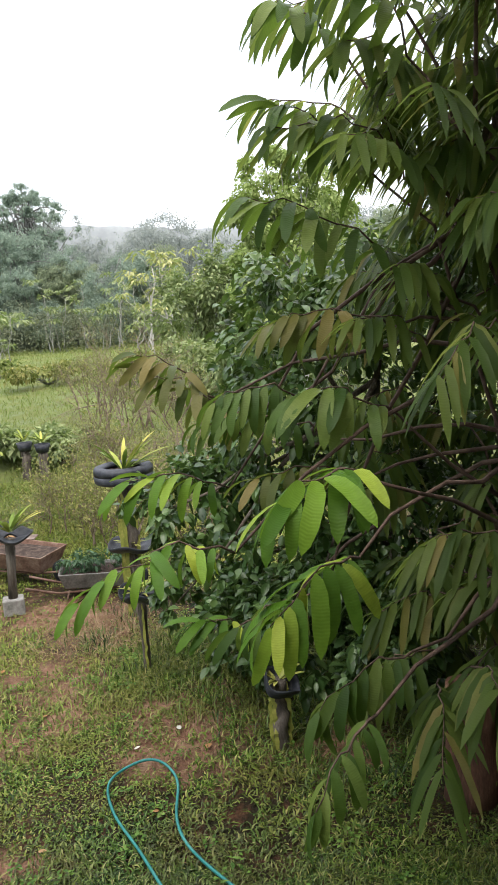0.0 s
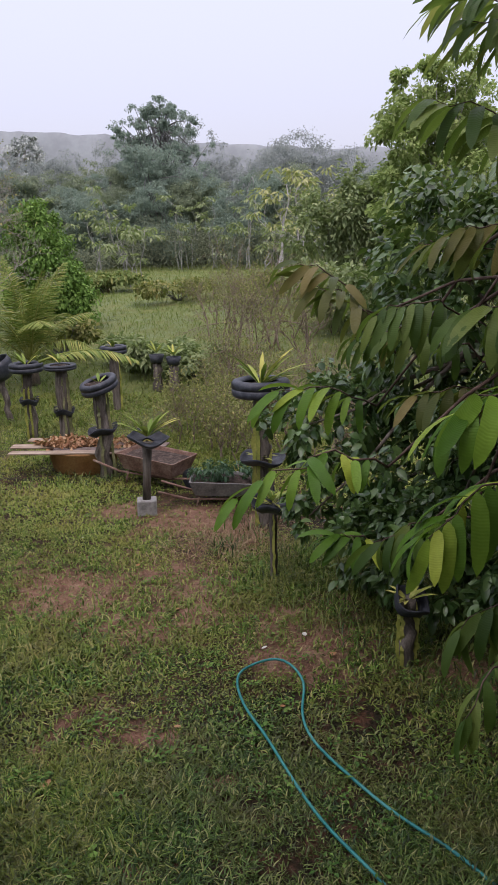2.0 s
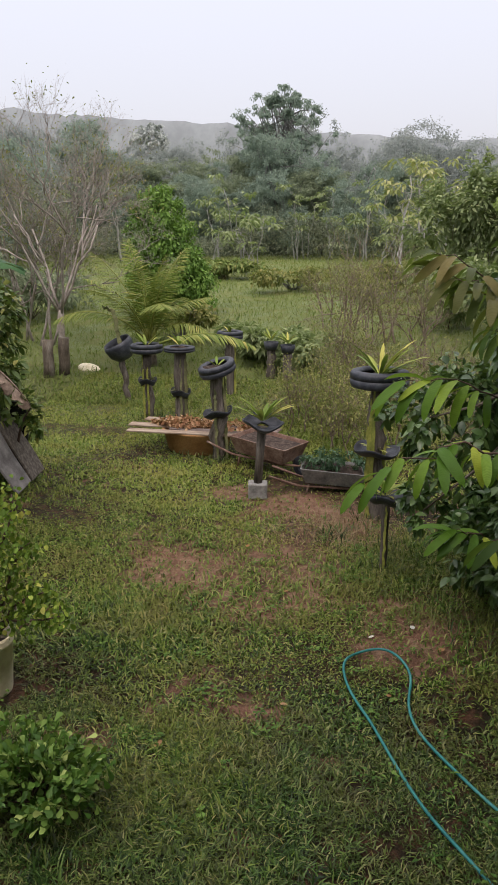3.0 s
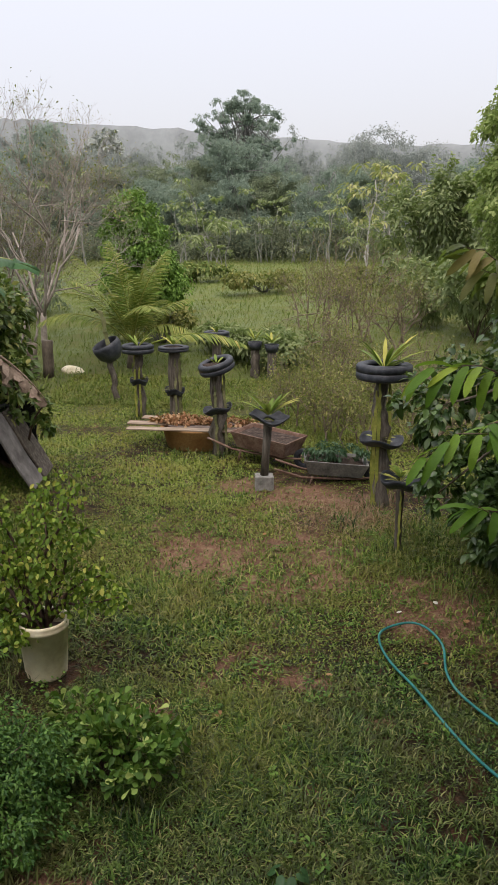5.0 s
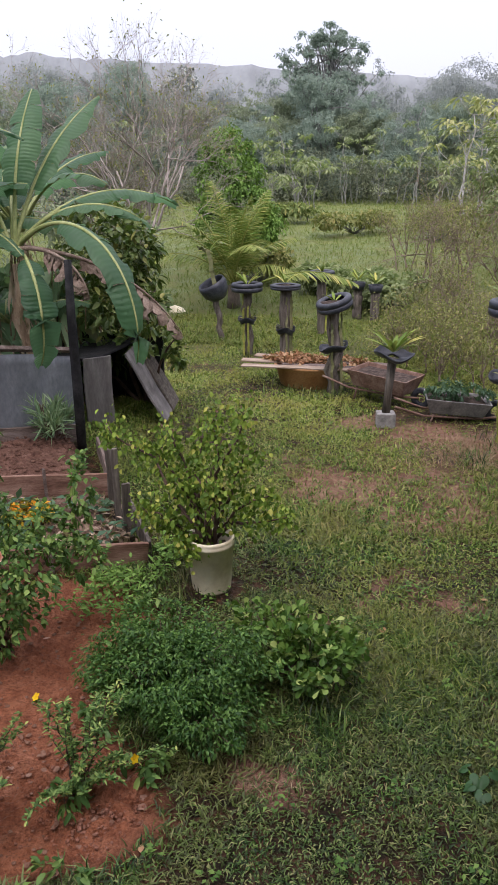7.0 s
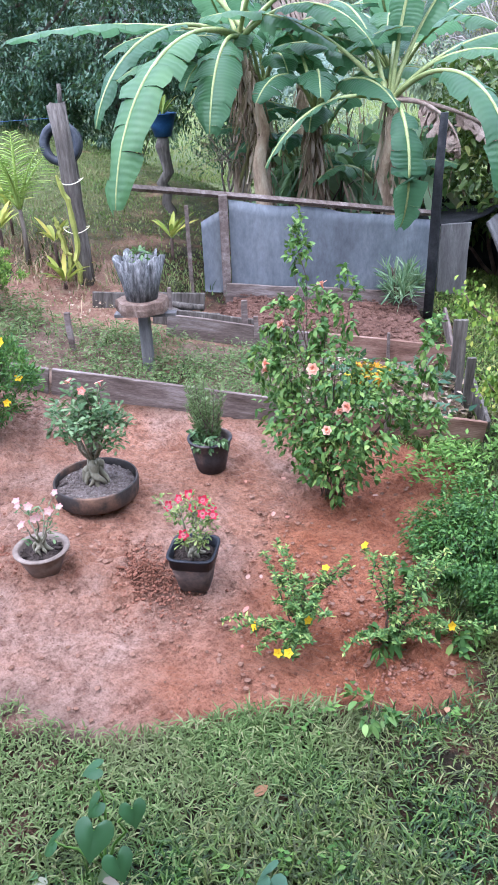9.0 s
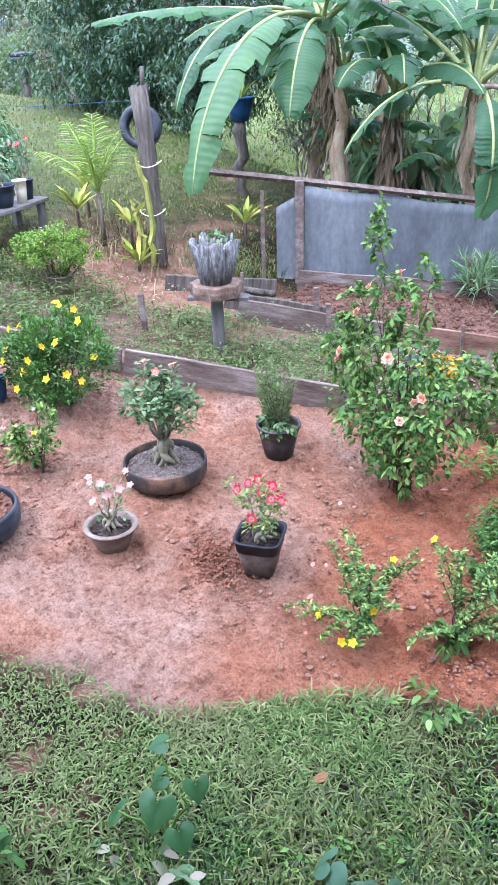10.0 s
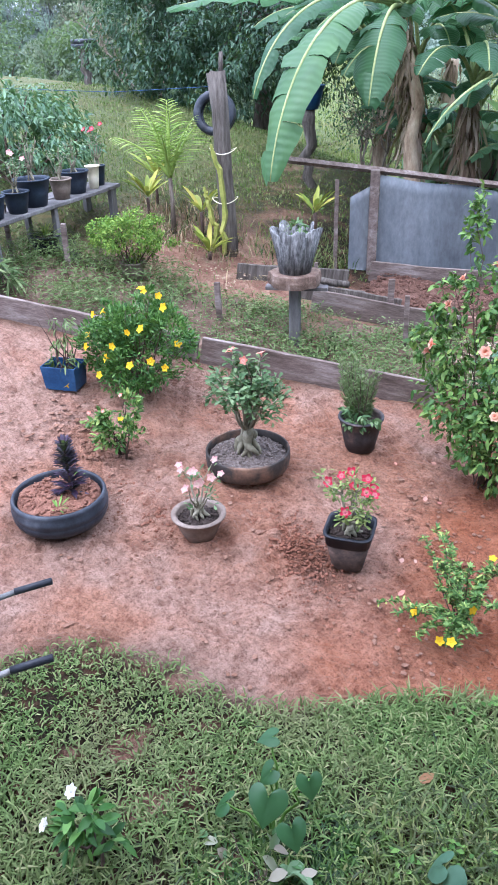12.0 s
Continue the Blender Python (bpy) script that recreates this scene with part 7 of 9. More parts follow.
L_HEART = greens("yellow_green_heart_leaves", (0.05, 0.1, 0.015), (0.115, 0.2, 0.028), (0.23, 0.32, 0.05), (0.42, 0.42, 0.1), rough=0.45)
L_ROSEMARY = greens("rosemary_needles", (0.07, 0.12, 0.045), (0.135, 0.195, 0.08), (0.23, 0.29, 0.135), rough=0.6)
L_DESERT = greens("desert_rose_leaves", (0.038, 0.08, 0.03), (0.08, 0.142, 0.058), (0.165, 0.235, 0.11), rough=0.4)
L_PURPLE = greens("purple_black_leaves", (0.014, 0.008, 0.02), (0.038, 0.018, 0.05), (0.08, 0.06, 0.095), rough=0.4)


def petal_mat(name, a, b, throat=None):
    """Petals; throat: the colour at the flower's heart."""
    m = leaf_mat(name, [(0.0, a), (0.9, b)], 0.5, 0.3, 0.0, b)
    if throat:
        n, l = m.node_tree.nodes, m.node_tree.links
        base = n["Principled BSDF"].inputs["Base Color"]
        old = base.links[0].from_socket
        uv = n.new("ShaderNodeSeparateXYZ")
        l.new(n.new("ShaderNodeTexCoord").outputs["UV"], uv.inputs[0])
        l.new(mixc(n, l, ramp_of(n, l, uv.outputs["Y"], [(0.25, (0, 0, 0)), (0.5, (1, 1, 1))]), throat, old), base)
    return m


P_YELLOW = petal_mat("yellow_petals", (0.75, 0.4, 0.005), (0.82, 0.55, 0.015))
P_PEACH = petal_mat("peach_petals", (0.76, 0.33, 0.22), (0.82, 0.52, 0.38), (0.75, 0.25, 0.14))
P_RED = petal_mat("crimson_petals", (0.36, 0.005, 0.025), (0.56, 0.035, 0.075), (0.55, 0.2, 0.2))
P_PINK = petal_mat("pale_pink_petals", (0.5, 0.21, 0.21), (0.6, 0.36, 0.34), (0.52, 0.4, 0.3))
P_CORAL = petal_mat("coral_petals", (0.68, 0.16, 0.11), (0.74, 0.3, 0.23), (0.76, 0.4, 0.32))
P_WHITE = petal_mat("white_petals", (0.6, 0.58, 0.5), (0.68, 0.66, 0.6))


def flower_data(material, petals, wide, cup, full=False):
    a = np.arange(petals) * 2 * np.pi / petals
    D = np.stack([np.cos(a), np.sin(a), np.full(petals, cup)], 1)
    N = np.stack([-np.cos(a) * cup, -np.sin(a) * cup, np.ones(petals)], 1)
    V, F, uv = leaves(np.zeros((petals, 3)) + D * 0.05, D, N, 0.5, wide, 0.12, 0.12, True)
    V[:, 2] += 0.0006 * np.arange(len(V)) / len(V)
    if full:
        b = a + np.pi / petals
        D2 = np.stack([np.cos(b), np.sin(b), np.full(petals, cup + 0.9)], 1)
        V2, F2, uv2 = leaves(D2 * 0.03, D2, np.stack([-np.cos(b), -np.sin(b), np.ones(petals)], 1), 0.36, wide * 0.8, 0.05, 0.2, True)
        F = np.concatenate([F, F2 + len(V)])
        V, uv = np.concatenate([V, V2]), np.concatenate([uv, uv2])
        V += 0.025 * np.sin(V[:, [1, 2, 0]] * 37)
    W, G = tube([(0, 0, -0.35), (0, 0, 0.05)], [0.04, 0.14], 6)
    uv = np.concatenate([uv, np.tile([0.5, 0.3], (len(W), 1))])
    V, F = join([(V, F), (W, G)])
    ob = mesh_of("flower", V, F, material, uv=uv)
    data = ob.data
    bpy.data.objects.remove(ob)
    return data


F_YELLOW, F_PEACH = flower_data(P_YELLOW, 5, 0.42, 0.35), flower_data(P_PEACH, 6, 0.42, 0.4, True)
F_RED, F_PINK, F_CORAL, F_WHITE = flower_data(P_RED, 5, 0.4, 0.3), flower_data(P_PINK, 5, 0.4, 0.35), flower_data(P_CORAL, 5, 0.4, 0.3), flower_data(P_WHITE, 6, 0.4, 0.3)


def bloom(root, data, spots, size, seed, world_spots=False):
    """Flowers as parts of a plant, turned outwards and a little to the sky."""
    rr = np.random.default_rng(seed)
    o = root.matrix_world.translation
    for p in spots:
        p = Vector(p) - o if world_spots else Vector(p)
        out = Vector((p.x + 0.15, p.y - 0.35, 0.25 + 0.3 * rr.uniform())).normalized() + Vector(rr.normal(0, 0.3, 3))
        ob = new("flower", data)
        ob.parent = root
        s = size * rr.uniform(0.85, 1.15)
        ob.matrix_basis = Matrix.Translation(p) @ out.to_track_quat("Z", "Y").to_matrix().to_4x4() @ Matrix.Diagonal((s, s, s, 1))


hib = shrub("hibiscus_bush", -4.4, 2.59, "tall hibiscus bush with glossy leaves and peach flowers", [(0, -0.04, 0.18, 0.22, 0.2, 0.16), (0.05, -0.08, 0.36, 0.34, 0.28, 0.2), (-0.2, -0.08, 0.5, 0.34, 0.28, 0.22), (0.18, 0, 0.6, 0.34, 0.3, 0.22), (-0.36, 0.0, 0.85, 0.22, 0.18, 0.24), (0.0, 0.05, 0.9, 0.24, 0.22, 0.24), (0.3, 0.2, 0.78, 0.2, 0.16, 0.18), (-0.2, 0.06, 1.25, 0.13, 0.13, 0.24), (-0.42, 0.0, 1.2, 0.1, 0.1, 0.2), (-0.3, 0.02, 1.62, 0.07, 0.07, 0.28), (0.05, 0.06, 1.35, 0.08, 0.08, 0.26), (0.4, 0.5, 1.0, 0.1, 0.1, 0.3), (0.42, 0.45, 0.5, 0.2, 0.18, 0.14), (-0.5, -0.12, 0.95, 0.12, 0.12, 0.22)], 5400, 0.048, 0.026, L_HIB, 851, clumps=36, tight=0.26, hang=0.1, fine=True, r0=0.006, stems=24)
bloom(hib, F_PEACH, [(-4.08, 2.2, 1.04), (-4.02, 2.2, 1.08), (-4.62, 2.75, 1.57), (-4.78, 2.65, 1.47), (-4.72, 2.3, 1.15), (-4.35, 2.3, 1.2), (-4.7, 2.4, 0.62), (-4.84, 2.6, 1.3), (-4.2, 2.25, 0.85), (-4.86, 2.45, 1.02)], 0.075, 852, True)
alla = shrub("allamanda_bush", -6.47, 1.27, "rounded allamanda bush with yellow trumpet flowers", [(0, 0, 0.26, 0.4, 0.36, 0.22), (-0.16, -0.05, 0.46, 0.28, 0.25, 0.17), (0.2, 0.1, 0.5, 0.26, 0.24, 0.16), (-0.28, -0.1, 0.3, 0.22, 0.2, 0.18), (0.1, 0, 0.62, 0.14, 0.14, 0.14)], 9800, 0.039, 0.0125, L_BLUE, 853, clumps=40, tight=0.3, fine=True, r0=0.008, stems=16, hang=-0.5, droop=0.05)
bloom(alla, F_YELLOW, [(0.22, -0.22, 0.32), (0.05, -0.3, 0.35), (0.32, -0.12, 0.35), (0.2, -0.2, 0.55), (0.24, -0.12, 0.56), (-0.1, -0.2, 0.62), (-0.15, -0.25, 0.6), (0.15, 0.1, 0.72), (0.05, 0.05, 0.74), (0.28, 0.05, 0.68), (-0.12, -0.35, 0.4), (-0.2, -0.5, 0.12), (0.1, 0.0, 0.78), (0.38, -0.05, 0.3), (0.0, -0.34, 0.22), (-0.3, -0.24, 0.4), (0.12, -0.28, 0.45), (0.4, 0.06, 0.45)], 0.06, 854)


def sprawl(name, x, y, label, tips, foliage, seed, leaf=(0.042, 0.0115), per=75, category="shrub"):
    """Arching stems from one foot, set with whorls of narrow leaves to their tips."""
    rr = np.random.default_rng(seed)
    root = thing(name, on(x, y), label, category)
    ch, P, D = [], [], []
    tips = [tuple(np.array(t) + (rr.normal(0, 0.085, 3) * np.array([1, 1, 0.5]) if j else 0)) for t in tips for j in range(3)]
    for t in tips:
        S = bend((rr.normal(0, 0.015), rr.normal(0, 0.015), -0.02), (t[0], t[1], max(t[2], 0.06)), 0.16, 8, rr)
        ch.append(tube(S, np.linspace(0.004, 0.0015, 8), 5))
        u = np.repeat(np.linspace(0.3, 1.0, per // 5), 5) + rr.normal(0, 0.01, per // 5 * 5)
        q = np.stack([np.interp(u, np.linspace(0, 1, 8), S[:, k]) for k in range(3)], 1)
        a = rr.uniform(0, 6.28, len(q))
        P.append(q), D.append(np.stack([np.cos(a), np.sin(a), rr.uniform(0.0, 1.3, len(q))], 1))
    V, F = join(ch)
    mesh_of("stem", V, F, M_TWIG, root)
    P, D = np.concatenate(P), np.concatenate(D)
    n = len(P)
    V, F, uv = leaves(P, D, rr.normal(0, 0.35, (n, 3)) + np.array([0, 0, 1]), leaf[0] * rr.uniform(0.6, 1.2, n), leaf[1], 0.25, 0.15, True)
    mesh_of("foliage", V, F, foliage, root, uv=uv)
    return root


s = sprawl("allamanda_bush", -3.75, 1.42, "small allamanda shrub with yellow flowers on clay", [(0.0, -0.22, 0.16), (0.1, -0.28, 0.1), (-0.08, -0.12, 0.26), (0.1, 0.0, 0.3), (-0.2, 0.12, 0.3), (-0.12, -0.25, 0.12), (-0.3, 0.25, 0.3), (0.05, 0.15, 0.36), (0.12, -0.12, 0.2), (-0.02, 0.05, 0.34)], L_ALLA, 855)
bloom(s, F_YELLOW, [(0.08, -0.29, 0.12), (0.13, -0.27, 0.13), (0.05, 0.15, 0.38), (-0.12, -0.24, 0.15), (0.12, -0.1, 0.23)], 0.052, 857)
s = sprawl("allamanda_bush", -3.36, 1.72, "straggling allamanda shrub on red soil", [(0.12, -0.12, 0.12), (0.18, -0.04, 0.16), (0.02, -0.16, 0.14), (-0.12, 0.14, 0.4), (0.02, 0.22, 0.42), (0.16, 0.34, 0.4), (-0.28, 0.12, 0.42), (0.3, 0.1, 0.18), (0.06, -0.05, 0.22)], L_ALLA, 856)
bloom(s, F_YELLOW, [(-0.27, 0.12, 0.44), (0.29, 0.09, 0.2)], 0.05, 858)
ix = shrub("ixora_bush", -5.96, 0.74, "small ixora bush with orange flower heads", [(0, 0, 0.16, 0.16, 0.16, 0.12), (0.04, 0.06, 0.32, 0.09, 0.09, 0.1), (-0.1, -0.05, 0.22, 0.1, 0.1, 0.1)], 760, 0.045, 0.019, L_ALLA, 861, clumps=16, tight=0.32, hang=-0.4, droop=0.1, fine=True, r0=0.008, stems=6)
bloom(ix, F_CORAL, [(-0.1, -0.14, 0.3), (0.02, -0.1, 0.34), (-0.16, -0.1, 0.26), (0.05, 0.02, 0.42)], 0.032, 862)
bloom(ix, F_YELLOW, [(0.12, -0.04, 0.3)], 0.045, 863)
shrub("low_bush", -3.2, 2.52, "low spreading dark green bush between clay and lawn", [(0, 0, 0.22, 0.5, 0.42, 0.2), (0.3, 0.1, 0.25, 0.4, 0.35, 0.2), (-0.1, 0.25, 0.3, 0.4, 0.3, 0.2), (-0.22, -0.05, 0.16, 0.26, 0.28, 0.15), (0.35, -0.25, 0.15, 0.35, 0.25, 0.14)], 17500, 0.034, 0.0155, L_BLUE, 865, clumps=60, tight=0.26, r0=0.008, stems=20)
shrub("round_leaf_bush", -2.52, 3.02, "low bush with round light green leaves on the lawn", [(0, 0, 0.2, 0.38, 0.34, 0.17), (0.12, -0.1, 0.26, 0.32, 0.28, 0.14), (-0.2, 0.1, 0.26, 0.28, 0.28, 0.15)], 1500, 0.066, 0.036, L_ROUND, 867, clumps=34, tight=0.26, hang=-0.35, droop=0.1, spoon=True, fine=True, r0=0.009, stems=14)


def vessel(root, prof, material, name="pot", sides=36, m=None, label=""):
    V, F = ring_profile(prof, sides)
    ob = mesh_of(name, V, F, material, root, label)
    if m is not None:
        ob.matrix_basis = m
    return ob


def bowl_profile(r0, r1, h, wall=0.015, rim=0.0):
    return [(0.005, 0.0), (r0, 0.0), (r0 + (r1 - r0) * 0.55, h * 0.5), (r1, h * 0.94), (r1 + rim, h * 0.95), (r1 + rim, h), (r1 - wall, h), (r1 - wall * 1.1, h * 0.9), (r0 + (r1 - r0) * 0.5 - wall, h * 0.5), (0.005, h * 0.45)]


M_PLASTIC = rough_mat("black_plastic_pot", (0.012, 0.013, 0.016), (0.022, 0.024, 0.03), (0.05, 0.05, 0.056), 4, 50, 0.45, 0.2, 0.002)
M_INKPOT = rough_mat("blue_black_pot", (0.014, 0.02, 0.03), (0.026, 0.038, 0.06), (0.06, 0.075, 0.1), 4, 50, 0.45, 0.2, 0.002)
M_MUDPLASTIC = rough_mat("mud_splashed_pot", (0.03, 0.025, 0.022), (0.1, 0.065, 0.05), (0.26, 0.16, 0.12), 5, 40, 0.7, 0.4, 0.004)
M_SPLASHED = rough_mat("clay_splashed_grey_pot", (0.025, 0.026, 0.03), (0.06, 0.058, 0.06), (0.2, 0.14, 0.115), 5, 40, 0.6, 0.3, 0.003)
M_GREYPOT = rough_mat("grey_brown_bowl", (0.12, 0.09, 0.07), (0.22, 0.17, 0.135), (0.33, 0.265, 0.215), 5, 50, 0.75, 0.4, 0.004)
M_BLUE = rough_mat("blue_plastic", (0.01, 0.035, 0.095), (0.016, 0.06, 0.15), (0.045, 0.11, 0.22), 4, 50, 0.45, 0.2, 0.002)
M_WHITEPLASTIC = rough_mat("dirty_white_plastic", (0.62, 0.53, 0.34), (0.84, 0.77, 0.58), (0.88, 0.84, 0.72), 4, 30, 0.5, 0.2, 0.002, grit=0.25)
M_CAUDEX = rough_mat("swollen_stem", (0.13, 0.115, 0.075), (0.25, 0.225, 0.15), (0.38, 0.345, 0.25), 9, 50, 0.7, 0.5, 0.005)
M_GRAVEL = rough_mat("grey_gravel", (0.12, 0.09, 0.075), (0.25, 0.2, 0.172), (0.45, 0.385, 0.345), 40, 130, 0.85, 1.0, 0.02)
M_CAST = rough_mat("grey_cement_cloth", (0.06, 0.06, 0.058), (0.18, 0.18, 0.176), (0.42, 0.418, 0.405), 22, 70, 0.95, 1.0, 0.012, (1.5, 1.5, 0.45), 0.1)


def desert_rose(root, z, h, spread_r, n, seed, flowers, data, size, roots=6, leaf=0.06, fat=1.0, arms=7, foliage=None, low=0.48):
    """A knotted swollen foot, forking arms, a rosette of blunt leaves at each end, and flowers."""
    rr = np.random.default_rng(seed)
    neck = z + h * 0.27
    for k in range(roots):
        a0, turn = k * 6.28 / roots + rr.uniform(-0.4, 0.4), rr.uniform(-2.4, 2.4)
        f = np.linspace(0, 1, 9)
        reach = (0.014 + 0.05 * fat * rr.uniform(0.35, 1.0)) * (1 - f) ** 1.3 + 0.014 * fat * (1 + 0.6 * np.sin(f * 7 + k))
        P = np.stack([np.cos(a0 + turn * f) * reach, np.sin(a0 + turn * f) * reach, z - 0.008 + (neck - z + 0.02) * f ** 0.9 + 0.012 * fat * np.sin(f * 9 + k)], 1)
        V, F = tube(P, np.array([0.006, 0.011, 0.016, 0.02, 0.018, 0.02, 0.018, 0.014, 0.01]) * (0.65 + 0.6 * h) * fat * rr.uniform(0.75, 1.25), 8)
        mesh_of("swollen_root", V, F, M_CAUDEX, root)
    ends, thin = [], (0.4 + 0.5 * h) * (0.5 + 0.4 * fat)
    for k in range(arms):
        a = k * 2.4 + rr.uniform(-0.4, 0.4)
        up = (k + 0.5) / arms
        q = spread_r * (0.62 - 0.5 * up**2) * rr.uniform(0.7, 1.2)
        mid = np.array([np.cos(a) * q, np.sin(a) * q, z + h * (low + (0.72 - low) * up)])
        V, F = tube(bend((np.cos(a) * 0.008, np.sin(a) * 0.008, neck - 0.02), mid, -0.12, 5, rr), np.linspace(0.015, 0.008, 5) * thin, 7)
        mesh_of("branch", V, F, M_CAUDEX, root)
        for j in range(3):
            out = spread_r * rr.uniform(0.05, 0.4) * (1 - 0.6 * up)
            e = mid + np.array([np.cos(a), np.sin(a), 0]) * out + np.append(rr.normal(0, 0.16 * spread_r, 2), h * rr.uniform(0.04, 0.16 + 0.12 * up))
            V, F = tube(bend(mid, e, -0.1, 4, rr), np.linspace(0.008, 0.004, 4) * thin, 6)
            mesh_of("branch", V, F, M_CAUDEX, root)
            ends.append(e)
    E = np.array(ends)
    k = np.arange(n) % len(E)
    a, lift = np.arange(n) * 2.4, rr.uniform(-0.35, 1.1, n)
    D = unit(np.stack([np.cos(a), np.sin(a), lift], 1) + rr.normal(0, 0.2, (n, 3)))
    P = E[k] + D * 0.006 - np.array([0, 0, 1.0]) * (rr.uniform(0, 0.16, n) * h)[:, None] + rr.normal(0, 0.008, (n, 3))
    V, F, uv = leaves(P, D, rr.normal(0, 0.35, (n, 3)) + np.array([0, 0, 1]), leaf * rr.uniform(0.55, 1.25, n), leaf * 0.36, 0.2, 0.15, True, spoon=True)
    mesh_of("foliage", V, F, foliage or L_DESERT, root, uv=uv)
    order = np.argsort(-E[:, 2])
    step = 1 if flowers < 6 else max(1, len(E) // flowers)
    spots = [tuple(E[order[(j * step) % len(E)]] * np.array([1.08, 1.08, 1.0]) + rr.normal(0, 0.012, 3) + np.array([0.01, -0.012, 0.022])) for j in range(flowers)]
    bloom(root, data, spots, size, seed + 1)


L_FRESH = greens("fresh_yellow_green_leaves", (0.07, 0.11, 0.03), (0.15, 0.2, 0.06), (0.28, 0.32, 0.1), rough=0.4)
# half a tyre with a desert rose
root = thing("half_tyre_planter", on(-5.44, 1.39, 0, -0.03), "desert rose with coral flowers in a muddy half tyre", "planter")
vessel(root, [(0.02, 0), (0.24, 0), (0.262, 0.008), (0.272, 0.03), (0.279, 0.08), (0.279, 0.125), (0.275, 0.135), (0.268, 0.137), (0.263, 0.131), (0.262, 0.09), (0.25, 0.05), (0.02, 0.05)], M_RUBBER_MUD, "half_tyre", 44)
soil_disc(root, 0.257, 0.082, M_GRAVEL, 871)
lumpy_soil(root, 0.245, 0.097, 700, 0.009, M_GRAVEL, 871)
desert_rose(root, 0.09, 0.74, 0.225, 1150, 872, 3, F_CORAL, 0.065, 10, 0.062, 1.25, 13)
# small bowl with a pale desert rose
root = thing("potted_desert_rose", on(-5.11, 0.73, 0, -0.03), "small pale pink desert rose in a grey-brown bowl", "potted plant", "potted desert roses")
vessel(root, bowl_profile(0.09, 0.15, 0.16, 0.018, 0.012), M_GREYPOT)
soil_disc(root, 0.125, 0.12, seed=873)
lumpy_soil(root, 0.12, 0.132, 160, 0.009, M_SOIL, 873)
desert_rose(root, 0.12, 0.36, 0.17, 60, 874, 10, F_PINK, 0.05, 7, 0.045, 0.8, 6, low=0.5)
# square black pot with the crimson desert rose
root = thing("potted_desert_rose", on(-4.45, 1.31, 0, -0.03), "crimson desert rose in a square black plastic pot", "potted plant", "potted desert roses")


def squared(prof, power=5.0, sides=48):
    """A turned body whose plan is a square with rounded corners."""
    V, F = ring_profile(prof, sides)
    a = np.arctan2(V[:, 1], V[:, 0])
    V[:, :2] *= ((np.abs(np.cos(a)) ** power + np.abs(np.sin(a)) ** power) ** (-1 / power))[:, None]
    return V, F


V, F = squared([(0.005, 0), (0.085, 0), (0.09, 0.01), (0.125, 0.19), (0.11, 0.19), (0.08, 0.1), (0.005, 0.1)])
mesh_of("pot", V, F, M_MUDPLASTIC, root).matrix_basis = pose(0, 0, 0, 0, 0, 32)
V, F = squared([(0.115, 0.18), (0.128, 0.18), (0.133, 0.24), (0.142, 0.245), (0.142, 0.255), (0.125, 0.255), (0.12, 0.2), (0.115, 0.18)])
mesh_of("rim", V, F, M_PLASTIC, root, "black plastic rim").matrix_basis = pose(0, 0, 0, 0, 0, 32)
soil_disc(root, 0.125, 0.2, seed=875)
lumpy_soil(root, 0.115, 0.213, 160, 0.01, M_SOIL, 875)
desert_rose(root, 0.2, 0.42, 0.17, 420, 876, 11, F_RED, 0.06, 7, 0.042, 0.9, 9, L_FRESH, 0.35)
# rosemary
root = thing("potted_rosemary", on(-5.17, 2.19, 0, -0.03), "bushy rosemary and herbs in a black pot", "potted plant")
vessel(root, bowl_profile(0.1, 0.15, 0.25, 0.012, 0.008), M_SPLASHED)
soil_disc(root, 0.13, 0.2, seed=877)
rr = np.random.default_rng(878)
n = 4600
a, q = rr.uniform(0, 6.28, n), rr.uniform(0, 1, n)
stemk = rr.integers(0, 34, n)
sa = rr.uniform(0, 6.28, 34)
sx, sy, sh = np.cos(sa) * rr.uniform(0.02, 0.2, 34) - 0.1, np.sin(sa) * rr.uniform(0.02, 0.16, 34) + 0.08, rr.uniform(0.25, 0.46, 34)
P = np.stack([sx[stemk] * (0.4 + 0.6 * q), sy[stemk] * (0.4 + 0.6 * q), 0.16 + q * sh[stemk]], 1)
V, F, uv = leaves(P, np.stack([np.cos(a), np.sin(a), rr.uniform(0.3, 1.3, n)], 1), rr.normal(0, 1, (n, 3)), 0.042, 0.007, 0.0)
mesh_of("needles", V, F, L_ROSEMARY, root)
V, F = join([tube(bend((0, 0, 0.15), (sx[k], sy[k], 0.16 + sh[k]), 0.02, 5, rr), np.linspace(0.004, 0.002, 5), 4) for k in range(34)])
mesh_of("stem", V, F, M_TWIG, root)
V, F, uv = cloud([(0.03, -0.06, 0.27, 0.14, 0.1, 0.05)], 170, 0.05, 0.025, 879, 10, 0.35, fine=True)
mesh_of("herb_leaves", V, F, L_DESERT, root, uv=uv)
# tyre with a purple plant
root = thing("tyre_planter", on(-5.68, 0.15, 0, -0.03), "wet black tyre filled with red soil and a purple plant", "planter", "tyres on the ground")
vessel(root, [(0.02, 0), (0.22, 0), (0.252, 0.012), (0.27, 0.04), (0.277, 0.07), (0.273, 0.075), (0.279, 0.085), (0.279, 0.115), (0.274, 0.12), (0.276, 0.15), (0.268, 0.168), (0.256, 0.17), (0.252, 0.15), (0.256, 0.1), (0.22, 0.06), (0.02, 0.06)], M_RUBBER, "tyre", 48)
soil_disc(root, 0.24, 0.135, M_REDSOIL, 881)
lumpy_soil(root, 0.23, 0.148, 320, 0.012, M_REDSOIL, 881)
